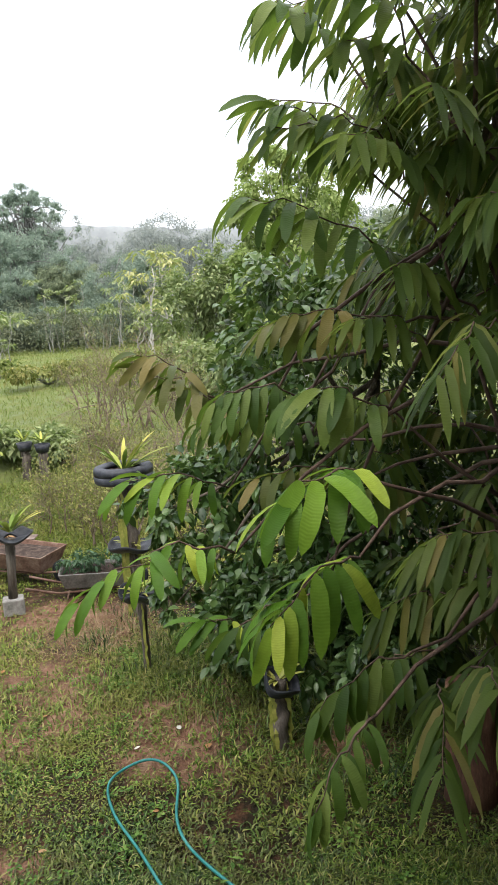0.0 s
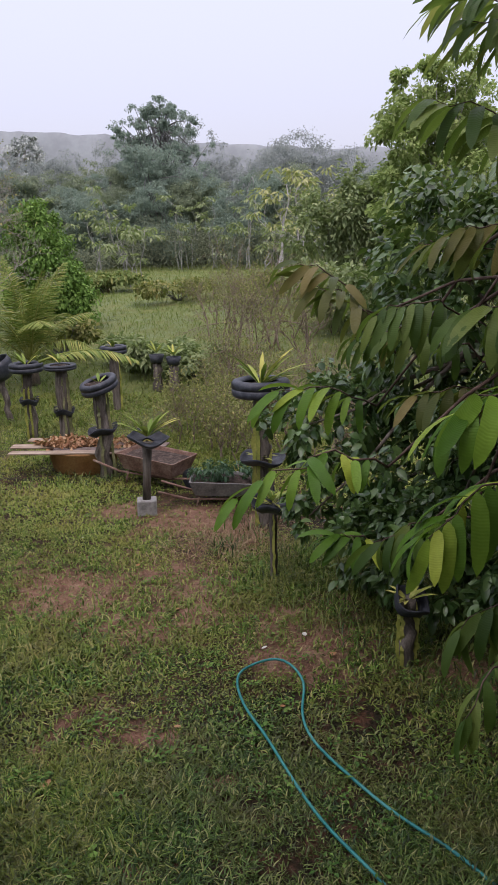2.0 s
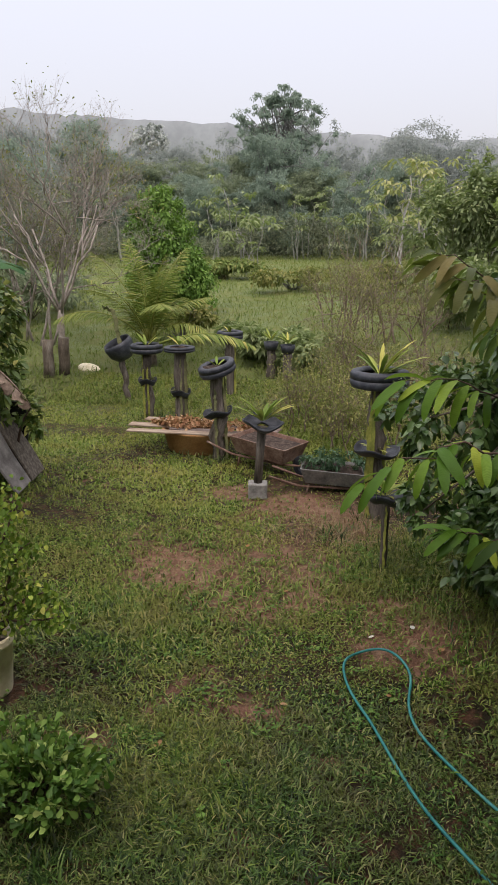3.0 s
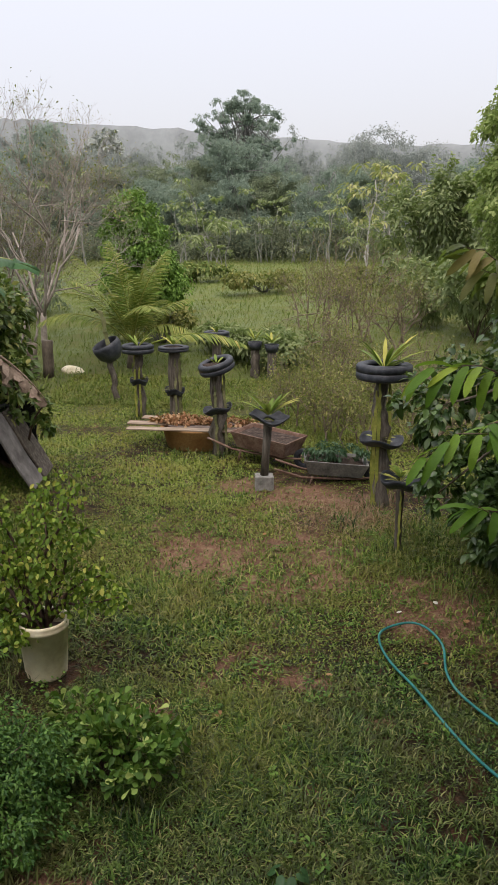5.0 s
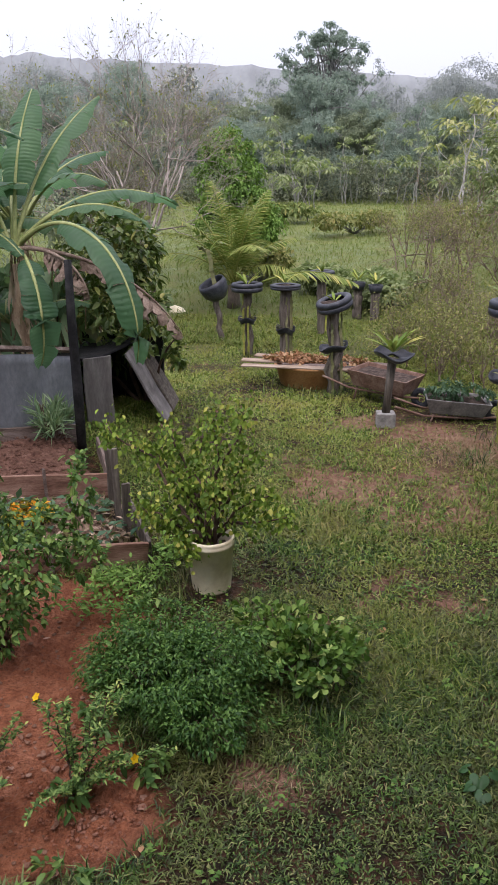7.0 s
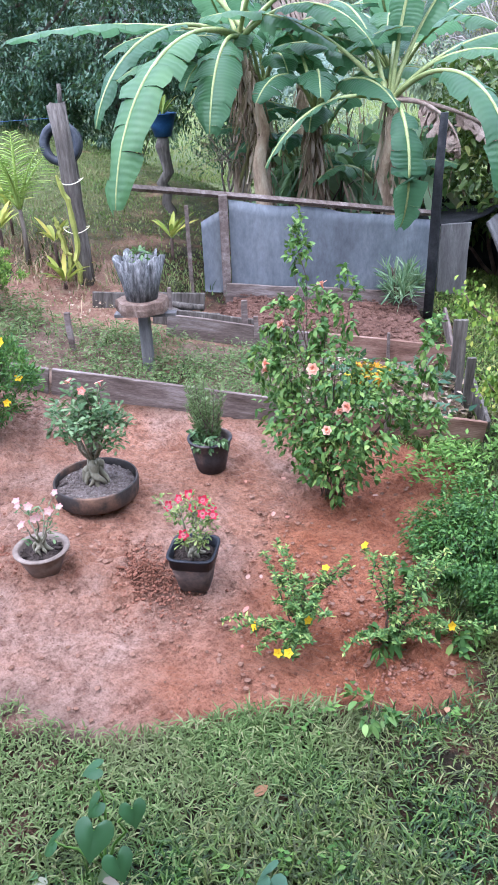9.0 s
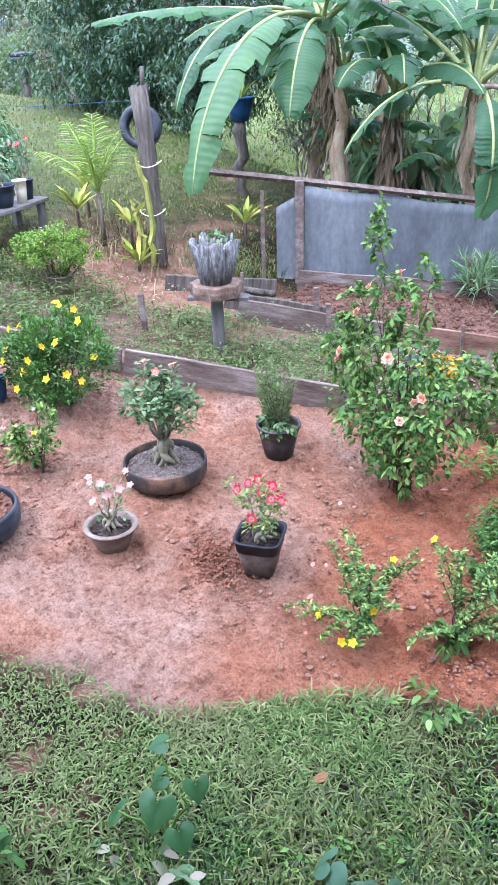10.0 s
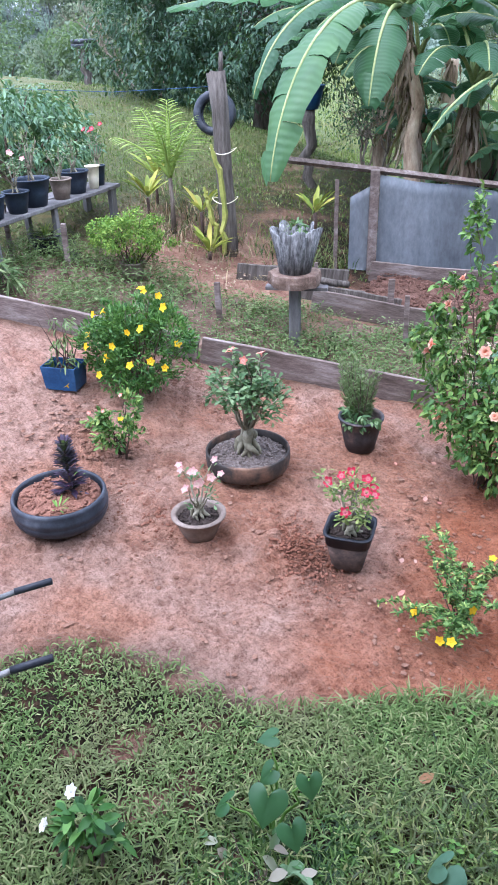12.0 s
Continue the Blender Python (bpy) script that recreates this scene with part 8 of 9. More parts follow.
strap_tuft(root, (0.14, -0.08, 0.14), 10, 0.09, 0.01, 886, L_VINE)
strap_tuft(root, (-0.12, 0.14, 0.14), 8, 0.08, 0.01, 887, L_VINE)
rr = np.random.default_rng(882)
n = 170
q = np.sort(rr.uniform(0, 1, n))
a = rr.uniform(0, 6.28, n)
V, F, uv = leaves(np.stack([0.02 + 0.0 * q, 0.07 + 0 * q, 0.13 + 0.34 * q], 1), np.stack([np.cos(a), np.sin(a), 0.4 + q], 1), np.stack([-np.cos(a), -np.sin(a), np.ones(n)], 1), 0.12 * (1.15 - 0.45 * q), 0.024, 0.25, 0.15, True)
mesh_of("foliage", V, F, L_PURPLE, root, uv=uv)
V, F = tube([(0.02, 0.07, 0.1), (0.02, 0.07, 0.43)], 0.008, 6)
mesh_of("stem", V, F, M_TWIG, root)
# blue container
root = thing("blue_pot", on(-6.83, 0.84, 0, -0.03), "blue plastic container with sparse twiggy plants", "potted plant")
bm = hollow_box((0.27, 0.2, 0.18), 0.008, 0.03)
part("pot", bm, M_BLUE, root).matrix_basis = pose(0, 0, 0, 0, 0, 35)
soil_disc(root, 0.08, 0.11, seed=883)
rr = np.random.default_rng(884)
V, F = join([tube(bend((rr.normal(0, 0.04), rr.normal(0, 0.04), 0.1), (rr.normal(0, 0.12), rr.normal(0, 0.12), rr.uniform(0.25, 0.6)), 0.02, 5, rr), np.linspace(0.006, 0.002, 5), 4) for k in range(10)])
mesh_of("stem", V, F, M_TWIG, root)
V, F, uv = cloud([(0, 0, 0.22, 0.13, 0.12, 0.12), (0.05, 0, 0.45, 0.1, 0.1, 0.12)], 160, 0.055, 0.012, 885, 10, 0.4, fine=True)
mesh_of("foliage", V, F, L_ROSEMARY, root, uv=uv)


def white_bucket():
    root = thing("white_bucket", on(-3.38, 3.9) @ Matrix.Diagonal((1.13, 1.13, 1.13, 1)), "dirty white plastic bucket with a leaning heart-leaved plant", "bucket")
    vessel(root, [(0.005, 0.0), (0.13, 0.0), (0.135, 0.02), (0.158, 0.34), (0.163, 0.34), (0.163, 0.36), (0.16, 0.37), (0.163, 0.38), (0.163, 0.4), (0.152, 0.4), (0.15, 0.34), (0.13, 0.1), (0.005, 0.1)], M_WHITEPLASTIC, "bucket", 40)
    soil_disc(root, 0.14, 0.3, seed=891)
    rr = np.random.default_rng(892)
    ch, P = [], []
    tips = [(-0.35, 0.05, 1.15), (-0.5, 0.1, 0.95), (0.05, 0.1, 1.25), (0.3, 0.1, 1.0), (0.42, 0.05, 0.72), (-0.2, -0.1, 0.8), (0.1, -0.1, 0.85), (-0.75, 0.05, 1.12), (-0.45, -0.1, 0.6), (0.2, 0.1, 1.3), (-0.1, 0.2, 1.05), (0.55, 0, 0.6), (-0.3, -0.15, 0.55), (-0.1, -0.17, 0.36)]
    for t in tips:
        S = bend((rr.normal(0, 0.05), rr.normal(0, 0.05), 0.28), t, 0.12, 8, rr)
        ch.append(tube(S, np.linspace(0.016, 0.004, 8), 5))
        u = 0.2 + 0.82 * rr.uniform(0, 1, 190) ** 0.6
        P.append(np.stack([np.interp(u, np.linspace(0, 1, 8), S[:, k]) for k in range(3)], 1) + rr.normal(0, 0.05, (190, 3)))
    for V, F in ch:
        mesh_of("stem", V, F, M_TWIG, root)
    P = np.concatenate(P)
    n = len(P)
    V, F, uv = leaves(P, unit(rr.normal(0, 0.5, (n, 3)) + np.array([0, -0.2, -0.7])), unit(rr.normal(0, 0.5, (n, 3)) + np.array([0.2, -0.6, 0.5])), 0.036 * rr.uniform(0.6, 1.25, n), 0.028 * rr.uniform(0.7, 1.2, n), 0.1, 0.25, True)
    mesh_of("foliage", V, F, L_HEART, root, uv=uv)


white_bucket()


def pedestal():
    root = thing("pedestal", on(-6.38, 2.71), "wooden post with a sawn log slice as a plant stand", "plant stand")
    part("post", board((0.085, 0.085, 0.62), 0.006, 0.006, 4), M_GREYBOARD, root).matrix_basis = pose(0, 0, -0.1, 0, 0, 35)
    V, F = tube([(0, 0, 0.52), (0, 0, 0.522), (0, 0, 0.57), (0, 0, 0.617), (0, 0, 0.62)], [0.185, 0.2, 0.208, 0.2, 0.19], 30)
    V[:-2, :2] *= (1 + 0.05 * np.sin(7 * np.arctan2(V[:-2, 1], V[:-2, 0])) + 0.03 * np.sin(13 * np.arctan2(V[:-2, 1], V[:-2, 0]) + 1))[:, None]
    mesh_of("log_slice", V, F, rough_mat("sawn_log", (0.09, 0.055, 0.04), (0.2, 0.135, 0.1), (0.33, 0.25, 0.2), 12, 70, 0.9, 1.0, 0.012), root, smooth=False)
    part("cross_board", board((0.5, 0.09, 0.03), 0.004), M_GREYBOARD, root).matrix_basis = pose(0, 0.02, 0.47, 0, 0, 40)
    pot = thing("draped_pot", on(-6.38, 2.71, 0, 0.62), "grey cement pot shaped like draped cloth on a stand", "pot")
    sides, prof = 60, [(0.1, 0), (0.125, 0.0), (0.15, 0.15), (0.185, 0.33), (0.165, 0.33), (0.13, 0.15), (0.1, 0.1)]
    V, F = ring_profile(prof, sides)
    a = np.arctan2(V[:, 1], V[:, 0])
    f = np.clip(V[:, 2] / 0.33, 0, 1)
    V[:, :2] *= (1 + 0.13 * f * np.sin(9 * a + 0.5 * np.sin(3 * a)) + 0.05 * f * np.sin(23 * a + 1.0))[:, None]
    V[:, 2] += 0.022 * f**3 * (np.sin(9 * a + 0.8) + 0.6 * np.sin(5 * a))
    mesh_of("pot", V, F, M_CAST, pot)
    soil_disc(pot, 0.12, 0.2, seed=895)
    V, F, uv = cloud([(0, 0, 0.33, 0.1, 0.1, 0.06)], 60, 0.06, 0.02, 896, 8, 0.4, fine=True)
    mesh_of("foliage", V, F, L_DESERT, pot, uv=uv)


pedestal()


def dead_trunk():
    root = thing("dead_trunk", on(-8.05, 3.36), "weathered dead trunk wrapped with cactus and string", "post")
    rr = np.random.default_rng(901)
    V, F = tube([(0.05, 0, -0.1), (0.03, 0, 0.3), (0, 0, 0.8), (-0.03, 0, 1.3), (-0.06, 0, 1.62)], [0.085, 0.08, 0.082, 0.086, 0.08], 11)
    V[:-2] += rr.normal(0, 0.006, (len(V) - 2, 3))
    mesh_of("trunk", V, F, M_OLD, root)
    V, F = tube([(-0.02, 0.02, 1.55), (0.0, 0.02, 1.78)], [0.025, 0.02], 5)
    mesh_of("splinter", V, F, M_OLD, root)
    cactus_stem(root, [(0.1, -0.12, 0.0), (0.12, -0.1, 0.4), (0.08, -0.12, 0.8), (0.02, -0.16, 1.02)], 0.03, 902)
    cactus_stem(root, [(-0.05, -0.14, 0.0), (0.0, -0.14, 0.25), (-0.1, -0.15, 0.5), (-0.14, -0.14, 0.62)], 0.03, 903)
    for z in (0.5, 0.95):
        V, F = tube([(0.125 * np.cos(t) + 0.0, 0.125 * np.sin(t), z + 0.02 * np.sin(2 * t)) for t in np.linspace(0, 6.28, 20)], 0.0045, 5)
        mesh_of("string", V, F, M_WHITEPLASTIC, root)
    post = thing("tyre_post", on(-8.55, 3.75), "short post with a black tyre hung upright", "post")
    post_mesh(post, 1.25, 0.07, (0, 0), 904)
    w = tyre_mesh("tyre", M_RUBBER, post, 0.21, 0.13, 0.13)
    w.matrix_basis = pose(0.05, -0.12, 1.12, 78, 0, 38)
    line = thing("wire_line", on(-8.05, 3.36), "thin green wire running off from the trunk", "wire")
    V, F = tube([(-0.05, 0, 1.5), (-1.5, -0.25, 1.42), (-3.5, -0.6, 1.42), (-6, -1.1, 1.55)], 0.003, 5)
    mesh_of("wire", V, F, M_BLUE, line)


dead_trunk()
palm(-8.62, 3.12, 0.55, 8, 0.74, 0.24, "small palm with bright fronds on a thin dark stem", 911, greens("bright_palm", (0.14, 0.24, 0.04), (0.24, 0.35, 0.07), (0.38, 0.46, 0.13), rough=0.45), 0.022, 20, 0.01, stiff=0.35)
for k, (x, y, h) in enumerate([(-8.95, 3.05, 0.25), (-8.3, 3.25, 0.3), (-7.9, 4.45, 0.25), (-8.0, 3.1, 0.05), (-9.3, 3.4, 0.3)]):
    root = thing("strap_plant", on(x, y), "yellow-green strap-leaved plant by the old posts", "plant", "strap plants")
    V, F = tube([(0, 0, -0.03), (0, 0, h)], 0.018, 6)
    mesh_of("stem", V, F, M_TWIG, root)
    strap_tuft(root, (0, 0, h), 15, 0.42, 0.05, 921 + k, leaf_mat("yellow_straps_%s" % "abcde"[k], [(0, (0.16, 0.22, 0.04)), (0.5, (0.32, 0.36, 0.07)), (0.9, (0.5, 0.44, 0.1))], 0.45, 0.25))
blades("dry_tufts", np.random.default_rng(931).normal(-8.5, 0.5, 420), np.random.default_rng(932).normal(3.4, 0.35, 420), 0.16, 0.009, M_DRYGRASS, "tufts of dry grass round the old posts", 0.9, 933)

root = thing("tyre_planter", on(-9.06, 5.48), "post with a dark blue pot in front of the tree", "planter")
post_mesh(root, 0.9, 0.07, (0.02, 0), 941)
vessel(root, bowl_profile(0.1, 0.17, 0.26, 0.015, 0.01), M_BLUE, m=pose(0.02, 0, 0.88))
strap_tuft(root, (0.02, 0, 1.1), 8, 0.4, 0.05, 942)

bb = shrub("ball_bush", -7.92, 2.16, "rounded bush of small bright green leaves in a grey pot", [(0, 0, 0.4, 0.28, 0.3, 0.2), (0.08, 0.02, 0.5, 0.24, 0.26, 0.14), (-0.18, -0.1, 0.42, 0.2, 0.22, 0.13), (0.18, 0.15, 0.4, 0.18, 0.2, 0.13)], 6500, 0.027, 0.015, L_BRIGHT, 951, clumps=44, tight=0.24, r0=0.008, stems=14, hang=-0.2)
vessel(bb, bowl_profile(0.08, 0.11, 0.18, 0.012, 0.006), M_GREYPOT)
shrub("leafy_bush", -10.4, 2.3, "leafy blue-green bush behind the plant bench", [(0, 0, 0.55, 0.8, 0.8, 0.4), (-0.5, 0.3, 0.65, 0.8, 0.8, 0.4), (0.3, 0.3, 0.4, 0.6, 0.5, 0.34), (-0.7, -0.8, 0.7, 0.8, 0.8, 0.45)], 7000, 0.085, 0.032, greens("willowy_leaves", (0.04, 0.1, 0.05), (0.075, 0.155, 0.08), (0.15, 0.25, 0.13), rough=0.35, gloss=0.3), 953, clumps=40, tight=0.28, r0=0.02, hang=0.6)
shrub("spiky_plant", -8.2, 1.0, "grey-green spiky plant at the foot of the bench", [(0, 0, 0.2, 0.16, 0.16, 0.14)], 130, 0.16, 0.02, L_ROSEMARY, 955, clumps=8, fine=True)
shrub("spiky_plant", -5.74, 5.58, "narrow-leaved pale green plant by the black post", [(0, 0, 0.36, 0.2, 0.2, 0.16), (0.04, 0, 0.24, 0.18, 0.18, 0.12)], 520, 0.17, 0.016, greens("narrow_pale_leaves", (0.12, 0.22, 0.12), (0.2, 0.31, 0.17), (0.3, 0.4, 0.23), rough=0.4), 957, clumps=16, tight=0.25, fine=True, hang=-0.75, droop=0.06)


def plant_bench():
    root = thing("plant_bench", pose(0, 0, 0), "long rough plank bench for potted plants", "bench")
    a, b = np.array([-9.38, 2.79]), np.array([-8.0, 0.0])
    L, turn = float(np.linalg.norm(b - a)), math.degrees(math.atan2(b[1] - a[1], b[0] - a[0]))
    za, zb = 1.485, 1.485
    c = (a + b) / 2
    nrm = np.array([-(b - a)[1], (b - a)[0]]) / L
    for k in (-1, 1):
        p = c + nrm * 0.11 * k
        part("plank", board((L, 0.2, 0.035), 0.005, 0.012, 5 + k), M_GREYBOARD, root).matrix_basis = pose(p[0], p[1], (za + zb) / 2, 0, -math.degrees(math.atan2(zb - za, L)), turn)
    for f in (0.03, 0.35, 0.62, 0.9):
        for k in (-1, 1):
            p = a + (b - a) * f + nrm * 0.16 * k
            h = za + (zb - za) * f - gz(*p)
            part("leg", board((0.09 if f < 0.1 else 0.05, 0.05, h + 0.08), 0.004, 0.008, int(f * 9) + k), M_GREYBOARD, root).matrix_basis = pose(p[0], p[1], gz(*p) - 0.08, 0, 0, turn)
    kinds = [(0.045, 0.06, 0.17, M_INKPOT, 0.42, "red"), (0.1, 0.055, 0.19, M_WHITEPLASTIC, 0.0, ""), (0.18, 0.115, 0.18, M_INKPOT, 0.34, ""), (0.275, 0.085, 0.16, M_GREYPOT, 0.35, ""), (0.39, 0.135, 0.21, M_INKPOT, 0.5, ""), (0.485, 0.095, 0.16, M_INKPOT, 0.36, "pink"), (0.57, 0.095, 0.16, M_INKPOT, 0.36, ""), (0.66, 0.1, 0.17, M_INKPOT, 0.34, ""), (0.77, 0.12, 0.17, M_INKPOT, 0.35, "")]
    for k, (f, r1, h, mt, ph, fl) in enumerate(kinds):
        p = a + (b - a) * f + nrm * (0.1 if k % 2 else 0.05)
        z = za + (zb - za) * f + 0.036
        pr = thing("potted_plant", pose(p[0], p[1], z), "white plastic jug on the plant bench" if not ph else "small desert rose in a pot on the plank bench", "potted plant", "pots on the bench")
        r1, h = r1 * 1.2, h * 1.15
        vessel(pr, bowl_profile(r1 * 0.7, r1, h, 0.012, 0.008), mt)
        if ph:
            soil_disc(pr, r1 * 0.85, h * 0.8, seed=960 + k)
            desert_rose(pr, h * 0.8, ph, 0.13, 80, 970 + k, 4 if fl else 0, F_RED if fl == "red" else F_PINK, 0.055, 3, 0.055, 0.5)


plant_bench()
root = thing("potted_plant", on(-8.75, 1.75), "black pot with a weedy plant under the bench", "potted plant", "pots on the bench")
vessel(root, bowl_profile(0.1, 0.14, 0.17, 0.012, 0.008), M_PLASTIC)
soil_disc(root, 0.12, 0.13, seed=981)
strap_tuft(root, (0, 0, 0.13), 26, 0.2, 0.012, 982)

tree("mango_tree", on(-12.4, 7.6), "large dark blue-green tree with dense leaves", [(0, 0, 2.2, 1.9, 1.7, 1.5), (-1.6, 0, 1.8, 1.2, 1.2, 1.1), (1.5, -0.3, 1.9, 1.3, 1.3, 1.2), (0.3, -0.7, 1.2, 1.6, 1.0, 0.8), (0, 0, 3.2, 1.7, 1.6, 1.0), (2.0, 0.3, 2.8, 1.3, 1.3, 0.9), (-1.5, 0.2, 2.9, 1.2, 1.2, 0.9), (-0.8, -0.9, 0.9, 0.9, 0.7, 0.6), (-1.0, -1.1, 1.4, 1.2, 1.2, 0.9), (-1.3, -1.5, 1.9, 1.0, 1.0, 1.2), (0.5, 0.4, 1.2, 1.2, 1.0, 0.8), (-0.3, -0.6, 1.1, 1.3, 1.0, 0.7), (-1.2, -1.4, 2.9, 1.0, 1.0, 0.9), (0.9, 1.0, 2.2, 1.0, 1.0, 1.2), (1.6, 0.6, 1.2, 1.1, 1.0, 0.8)], (0, 0, 3.0), 0.16, 62000, 0.08, 0.036, M_BARK, greens("deep_blue_green_leaves", (0.016, 0.045, 0.026), (0.036, 0.082, 0.048), (0.085, 0.15, 0.09), rough=0.4, gloss=0.3), 991, 90, 0.2, hang=0.25)
root = thing("tyre_planter", on(-15.3, 6.1), "far post with a dark tyre on top", "planter")
post_mesh(root, 0.6, 0.07, (0, 0), 995)
tyre_mesh("tyre", M_RUBBER, root, 0.22, 0.15, 0.14, (0, 0, 0.64))
bare_tree(-16.5, 8.2, 3.6, 996, "bare grey shrub on the rise behind the garden", 400, L_FAR2)
L_RISE = greens("dull_rise_leaves", (0.085, 0.12, 0.085), (0.13, 0.175, 0.12), (0.19, 0.24, 0.165), rough=0.9, through=0.3)
for k, (x, y, s) in enumerate([(-19, 9, 2.2), (-22, 13, 2.8), (-17.5, 12, 2.4), (-23, 5, 2.4), (-26, 9, 3.0)]):
    r = np.random.default_rng(997 + k)
    shrub("bush", x, y, "hazy grey-green bush on the rise", [(r.normal(0, 0.5) * s, r.normal(0, 0.4) * s, s * r.uniform(0.3, 0.9), s * 0.5, s * 0.5, s * 0.4) for _ in range(5)], 7000, 0.12, 0.07, L_RISE, 1001 + k, clumps=26, tight=0.32, stems=8)


# ---- plants in the near grass, and the barrow by the clay ----
def taro(x, y, specs, label, seed, material, group="taro plants"):
    root = thing("taro_plant", on(x, y), label, "plant", group)
    rr = np.random.default_rng(seed)
    for dx, dy, h, s, az, tilt in specs:
        V, F = tube(bend((0, 0, -0.02), (dx, dy, h), 0.05, 6, rr), np.linspace(0.008, 0.004, 6), 5)
        stalk = mesh_of("stalk", V, F, L_VINE, root)
        s = s * 0.8
        half = np.array([(0.0, 0.015), (-0.16, 0.08), (-0.28, 0.2), (-0.27, 0.32), (-0.14, 0.42), (0.06, 0.45), (0.28, 0.38), (0.5, 0.24), (0.7, 0.09), (0.84, 0.0)])
        out = np.concatenate([half, half[-2::-1] * np.array([1, -1])]) * np.array([0.88, 1.12]) * s
        n = len(out)
        ring = np.stack([out[:, 0], out[:, 1], -0.45 * (out**2).sum(1) / s + 0.12 * np.abs(out[:, 1])], 1)
        mid = np.stack([ring[:, 0] * 0.5, ring[:, 1] * 0.5, ring[:, 2] * 0.3 + 0.03 * s], 1)
        V = np.concatenate([[(0, 0, 0)], mid, ring])
        j = np.arange(n)
        jn = (j + 1) % n
        blade = mesh_of("leaf", V, [np.stack([0 * j, 1 + j, 1 + jn], 1), np.stack([1 + j, 1 + n + j, 1 + n + jn, 1 + jn], 1)], material, stalk)
        blade.matrix_basis = pose(dx, dy, h, 0, tilt, az)
    return root


L_TARO = greens("taro_leaf", (0.014, 0.05, 0.018), (0.024, 0.072, 0.025), (0.05, 0.12, 0.04), rough=0.4, gloss=0.25)
taro(-3.53, -0.12, [(-0.1, 0.1, 0.4, 0.12, 230, 8), (0.0, -0.02, 0.25, 0.2, 300, 34), (0.1, 0.1, 0.34, 0.13, 330, 38), (-0.14, -0.12, 0.16, 0.15, 215, 38), (0.13, -0.02, 0.2, 0.15, 340, 34), (-0.06, 0.05, 0.28, 0.13, 250, 35)], "taro plant with heart-shaped leaves in the grass", 1011, L_TARO)
taro(-2.85, 0.2, [(0, 0, 0.16, 0.24, 270, 40), (0.12, 0.05, 0.2, 0.2, 320, 45), (-0.12, 0.02, 0.14, 0.18, 200, 45)], "broad grey-green leaves low in the grass", 1012, L_MANGO)
taro(-1.35, 2.36, [(0, 0, 0.06, 0.13, 270, 20), (0.07, 0.05, 0.07, 0.1, 340, 25), (-0.07, 0.06, 0.06, 0.11, 160, 30), (0.02, -0.09, 0.04, 0.11, 250, 20), (-0.04, -0.05, 0.05, 0.09, 205, 25)], "low dark broad-leaved weed in the lawn", 1013, L_TARO)
taro(-1.55, 3.15, [(0, 0, 0.05, 0.13, 200, 20)], "single broad leaf in the lawn", 1014, L_VINE)
gd = shrub("gardenia", -3.88, -0.72, "small gardenia with glossy leaves and white flowers", [(0, 0, 0.18, 0.12, 0.12, 0.1), (0.03, 0, 0.3, 0.1, 0.1, 0.05)], 120, 0.07, 0.03, L_BLUE, 1021, clumps=8, fine=True, r0=0.01, stems=5)
bloom(gd, F_WHITE, [(-0.02, -0.03, 0.42), (-0.2, -0.1, 0.1)], 0.055, 1022)
cal = shrub("caladium", -3.42, -0.28, "pale pink and white leaved caladium in the grass", [(0, 0, 0.06, 0.24, 0.12, 0.05)], 46, 0.07, 0.045, leaf_mat("pale_caladium", [(0, (0.08, 0.17, 0.06)), (0.5, (0.18, 0.27, 0.15)), (0.9, (0.33, 0.28, 0.22))], 0.45, 0.25), 1023, clumps=8, tight=0.4, fine=True, r0=0.004)
for k, (x, y) in enumerate([(-3.35, 1.62), (-3.15, 1.2), (-3.6, 3.0), (-3.5, 2.2), (-3.1, 1.95), (-3.7, 3.45), (-7.3, 0.0), (-7.1, -0.4)]):
    shrub("weed", x, y, "small leafy weed at the edge of the clay", [(0, 0, 0.07, 0.12, 0.12, 0.06)], 70, 0.06, 0.028, L_ALLA if k % 2 else L_HIB, 1031 + k, clumps=6, tight=0.4, fine=True, r0=0.003, stems=4, group="weeds by the clay", category="weed")


def parked_barrow():
    root = thing("garden_wheelbarrow", pose(-4.95, -1.5, gz(-4.95, -1.5) - 0.02, 0, 0, 63), "wheelbarrow with grey tube handles and black grips", "wheelbarrow")
    part("tray", hollow_box((0.8, 0.6, 0.25), 0.01, 0.2), M_GREYSTEEL, root).matrix_basis = pose(-0.05, 0, 0.38)
    for s in (-1, 1):
        V, F = tube([(-0.7, s * 0.1, 0.2), (-0.3, s * 0.2, 0.34), (0.45, s * 0.23, 0.38), (0.8, s * 0.235, 0.5), (0.98, s * 0.235, 0.545)], 0.0125, 9)
        mesh_of("handle", V, F, M_GREYSTEEL, root)
        V, F = tube([(0.97, s * 0.235, 0.545), (1.13, s * 0.235, 0.57)], 0.016, 10)
        mesh_of("grip", V, F, M_PLASTIC, root, "black rubber grip")
        V, F = tube([(0.3, s * 0.22, 0.37), (0.38, s * 0.24, 0.0)], 0.015, 7)
        mesh_of("leg", V, F, M_GREYSTEEL, root)
    w = tyre_mesh("wheel", M_RUBBER, root, 0.18, 0.08, 0.09, treads=False)
    w.matrix_basis = pose(-0.7, 0, 0.18, 90, 0, 0)


parked_barrow()


# ---- clods and pebbles on the clay ----
M_CLOD = rough_mat("clay_clods", (0.15, 0.058, 0.032), (0.235, 0.102, 0.064), (0.31, 0.158, 0.108), 3, 60, 0.9, 0.6, 0.01, spec=0.1)


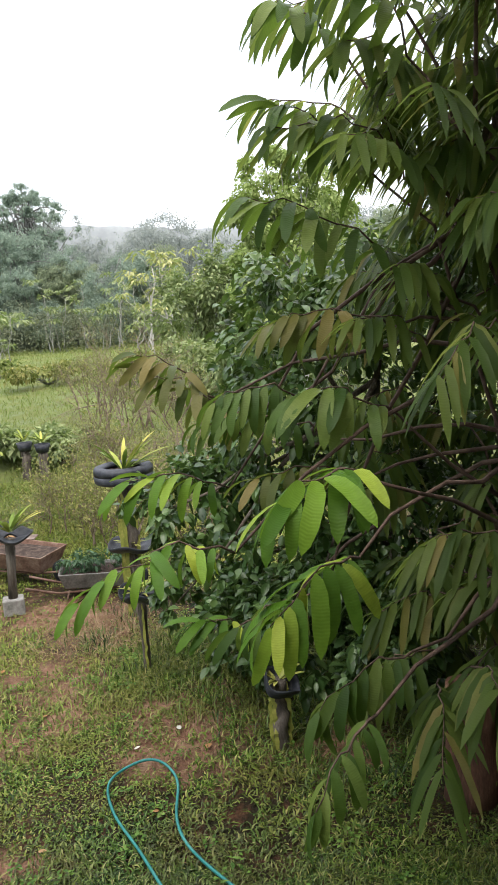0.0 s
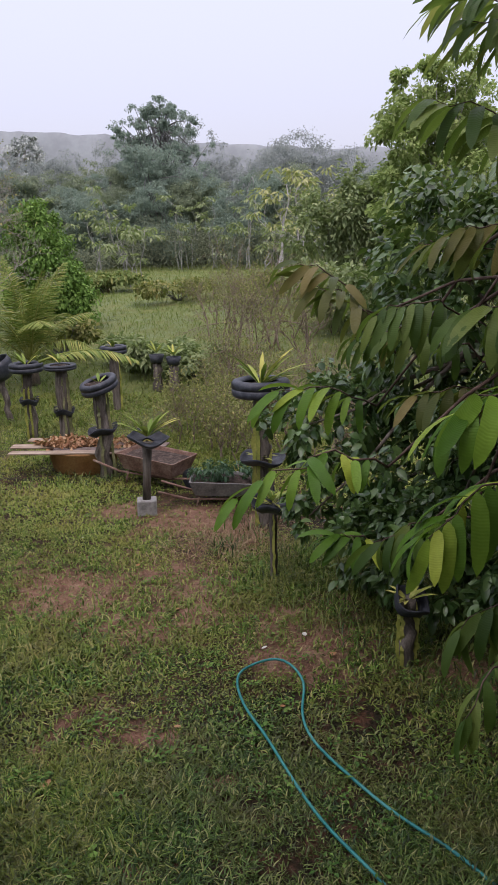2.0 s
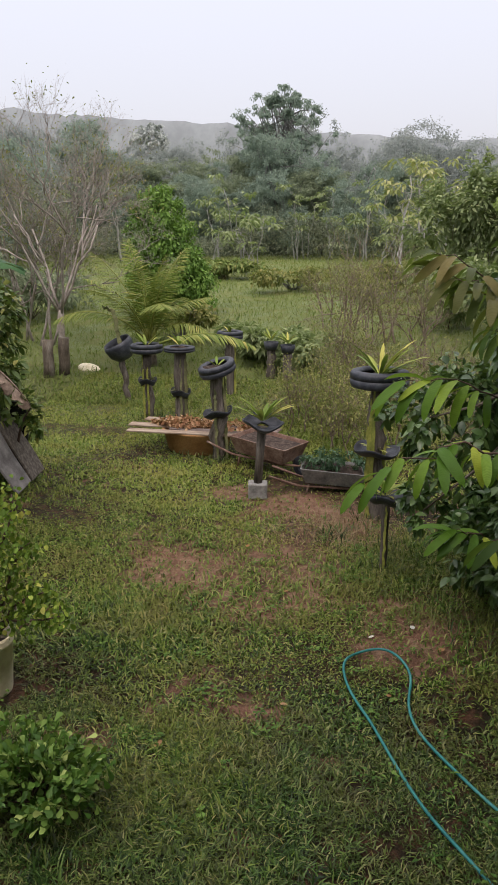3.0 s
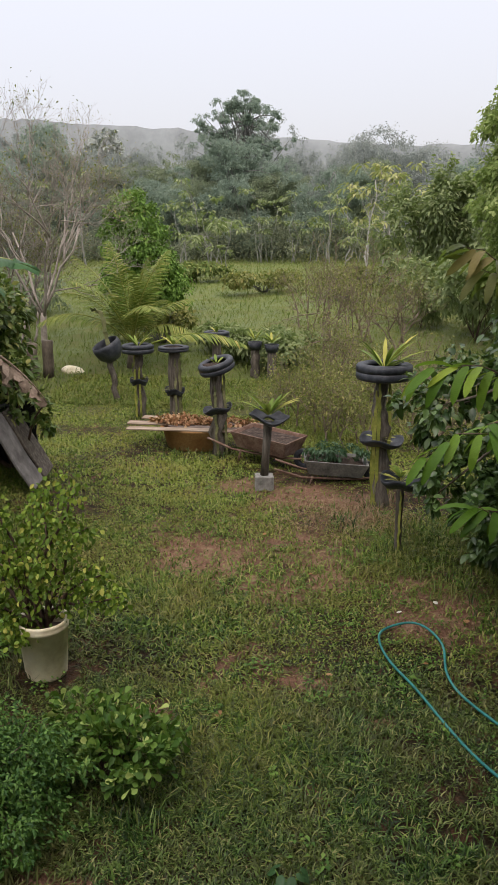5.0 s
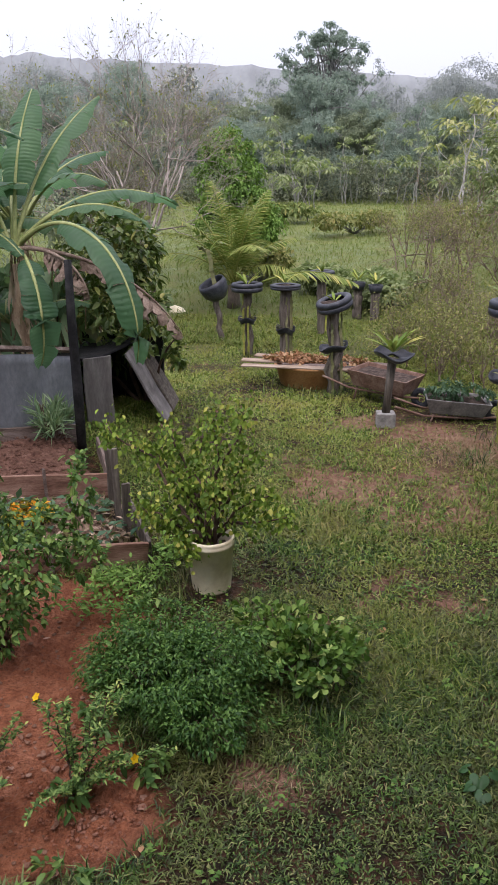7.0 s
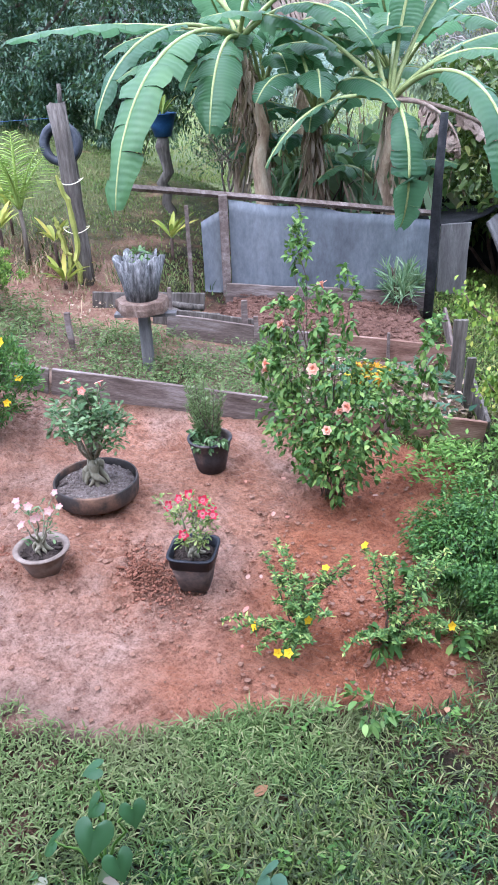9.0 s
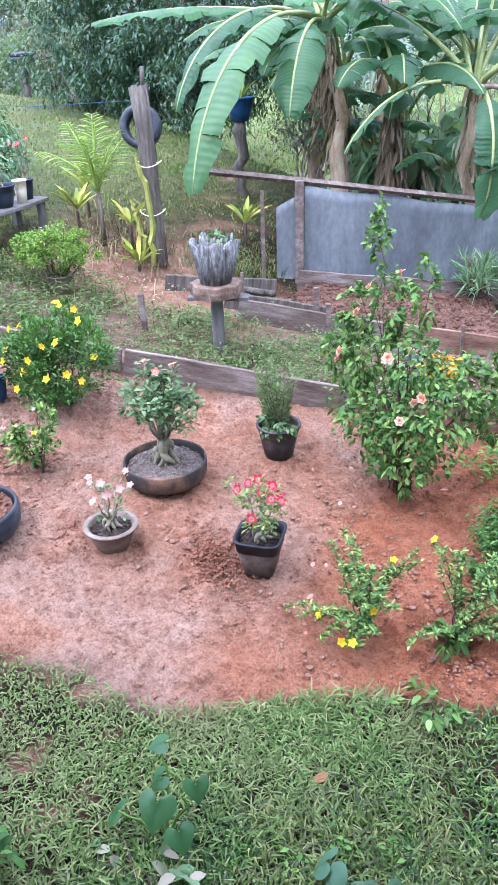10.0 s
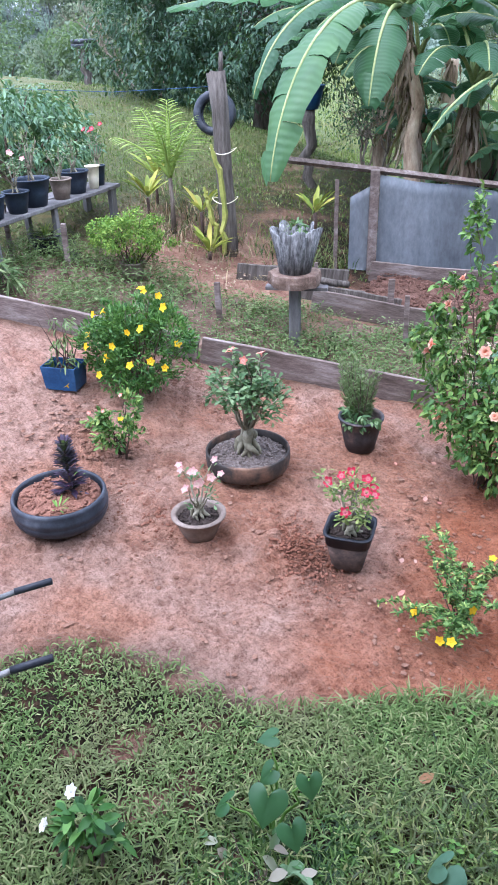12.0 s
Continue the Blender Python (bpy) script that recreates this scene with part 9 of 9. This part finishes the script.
M_CLAYLUMP = rough_mat("clay_lumps", (0.13, 0.062, 0.038), (0.215, 0.115, 0.076), (0.3, 0.178, 0.128), 3, 60, 0.9, 0.6, 0.01, spec=0.1)


def clods():
    rr = np.random.default_rng(1051)
    n = 34000
    x, y = rr.uniform(-8, -2.7, n), rr.uniform(-1.2, 3.8, n)
    c, s, m = cover(x, y)
    heap = np.zeros(n)
    for hx, hy, hr in ((-4.9, 0.95, 0.3), (-5.5, 0.75, 0.22), (-3.05, 1.75, 0.35), (-6.2, 0.6, 0.4), (-6.6, 1.5, 0.4)):
        heap = np.maximum(heap, np.exp(-((x - hx) ** 2 + (y - hy) ** 2) / hr**2))
    keep = (c > 0.6) & (rr.uniform(0, 1, n) < 0.13 + 0.7 * heap + 0.3 * np.clip(wobble(x, y, 3, 77) - 0.25, 0, 1))
    x, y, heap = x[keep], y[keep], heap[keep]
    k = len(x)
    size = rr.uniform(0.0, 1.0, k) ** 2.6 * 0.017 + 0.003
    hx, hy, hz, hs = [], [], [], []
    for cx, cy, rx, ry, top, num in ((-4.7, 1.1, 0.17, 0.1, 0.06, 1900), (-4.6, 0.98, 0.26, 0.15, 0.01, 500), (-5.4, 0.68, 0.12, 0.07, 0.045, 900), (-5.55, 0.5, 0.25, 0.14, 0.01, 300), (-3.1, 1.6, 0.2, 0.17, 0.04, 1500), (-4.0, 1.8, 0.2, 0.12, 0.02, 500)):
        a, b = rr.normal(0, 1, num), rr.normal(0, 1, num)
        px, py = cx + a * rx, cy + b * ry
        hx.append(px), hy.append(py), hs.append(rr.uniform(0, 1, num) ** 3.5 * 0.01 + 0.0028)
        hz.append(ground_z(px, py) - 0.028 + top * np.exp(-(a * a + b * b) / 2) * rr.uniform(0.2, 1.0, num))
    hx, hy, hz, hs = np.concatenate(hx), np.concatenate(hy), np.concatenate(hz), np.concatenate(hs)
    V2, F2 = crumbs(hx, hy, hz, hs, rr)
    tagged(mesh_of("clay_heaps", V2, F2, M_CLOD, smooth=False), "loose heaps of crumbled red clay", "soil", kind="stuff")
    z0 = np.repeat(ground_z(x, y) - 0.032, 12)
    V, F = crumbs(x, y, ground_z(x, y) - 0.03 + size * 0.2 + 0.05 * heap * rr.uniform(0.3, 1.0, k), size * (1 + 0.35 * heap), rr)
    V[:, 2] = z0 + (V[:, 2] - z0) * 0.45
    tagged(mesh_of("clay_clods", V, F, M_CLAYLUMP, smooth=False), "crumbled clods of red clay", "soil", kind="stuff")


clods()
# two stumps and a pale heap by the bare trees
for k, (x, y) in enumerate([(-8.85, 14.5), (-8.6, 14.75)]):
    cut_log(x, y, 0.8, 0.12, 1061 + k, "weathered grey stump at the edge of the lawn", M_BARK)
root = thing("white_sack", on(-8.25, 15.2), "crumpled white sack lying beside the stumps", "sack")
bm = bmesh.new()
bmesh.ops.create_icosphere(bm, subdivisions=3, radius=0.22)
for v in bm.verts:
    v.co = Vector((v.co.x * 1.3, v.co.y * 0.7, max(v.co.z, -0.05) * 0.6)) * (1 + 0.35 * noise.noise(v.co * 4))
part("sack", bm, M_WHITEPLASTIC, root)
# a small pile of cut logs beside the middle bed
V, F = tube([(0, -0.17, 0), (0, 0.17, 0)], 0.032, 8)
lg = mesh_of("firewood_log", V, F, M_OLD)
lg.matrix_basis = on(-6.95, 3.55, 75, 0.07)
tagged(lg, "short dark firewood log on the pile", "log", "firewood logs")
for k, (dx, dy, dz) in enumerate([(0.1, 0.07, 0.0), (0.2, 0.13, 0.0), (0.05, 0.03, 0.09), (0.15, 0.1, 0.09), (0.32, 0.2, 0.0)]):
    copy_thing(lg, on(-6.95 + 0.7 * dx, 3.55 + 0.7 * dy, 75 + 12 * k, 0.07 + 0.7 * dz))
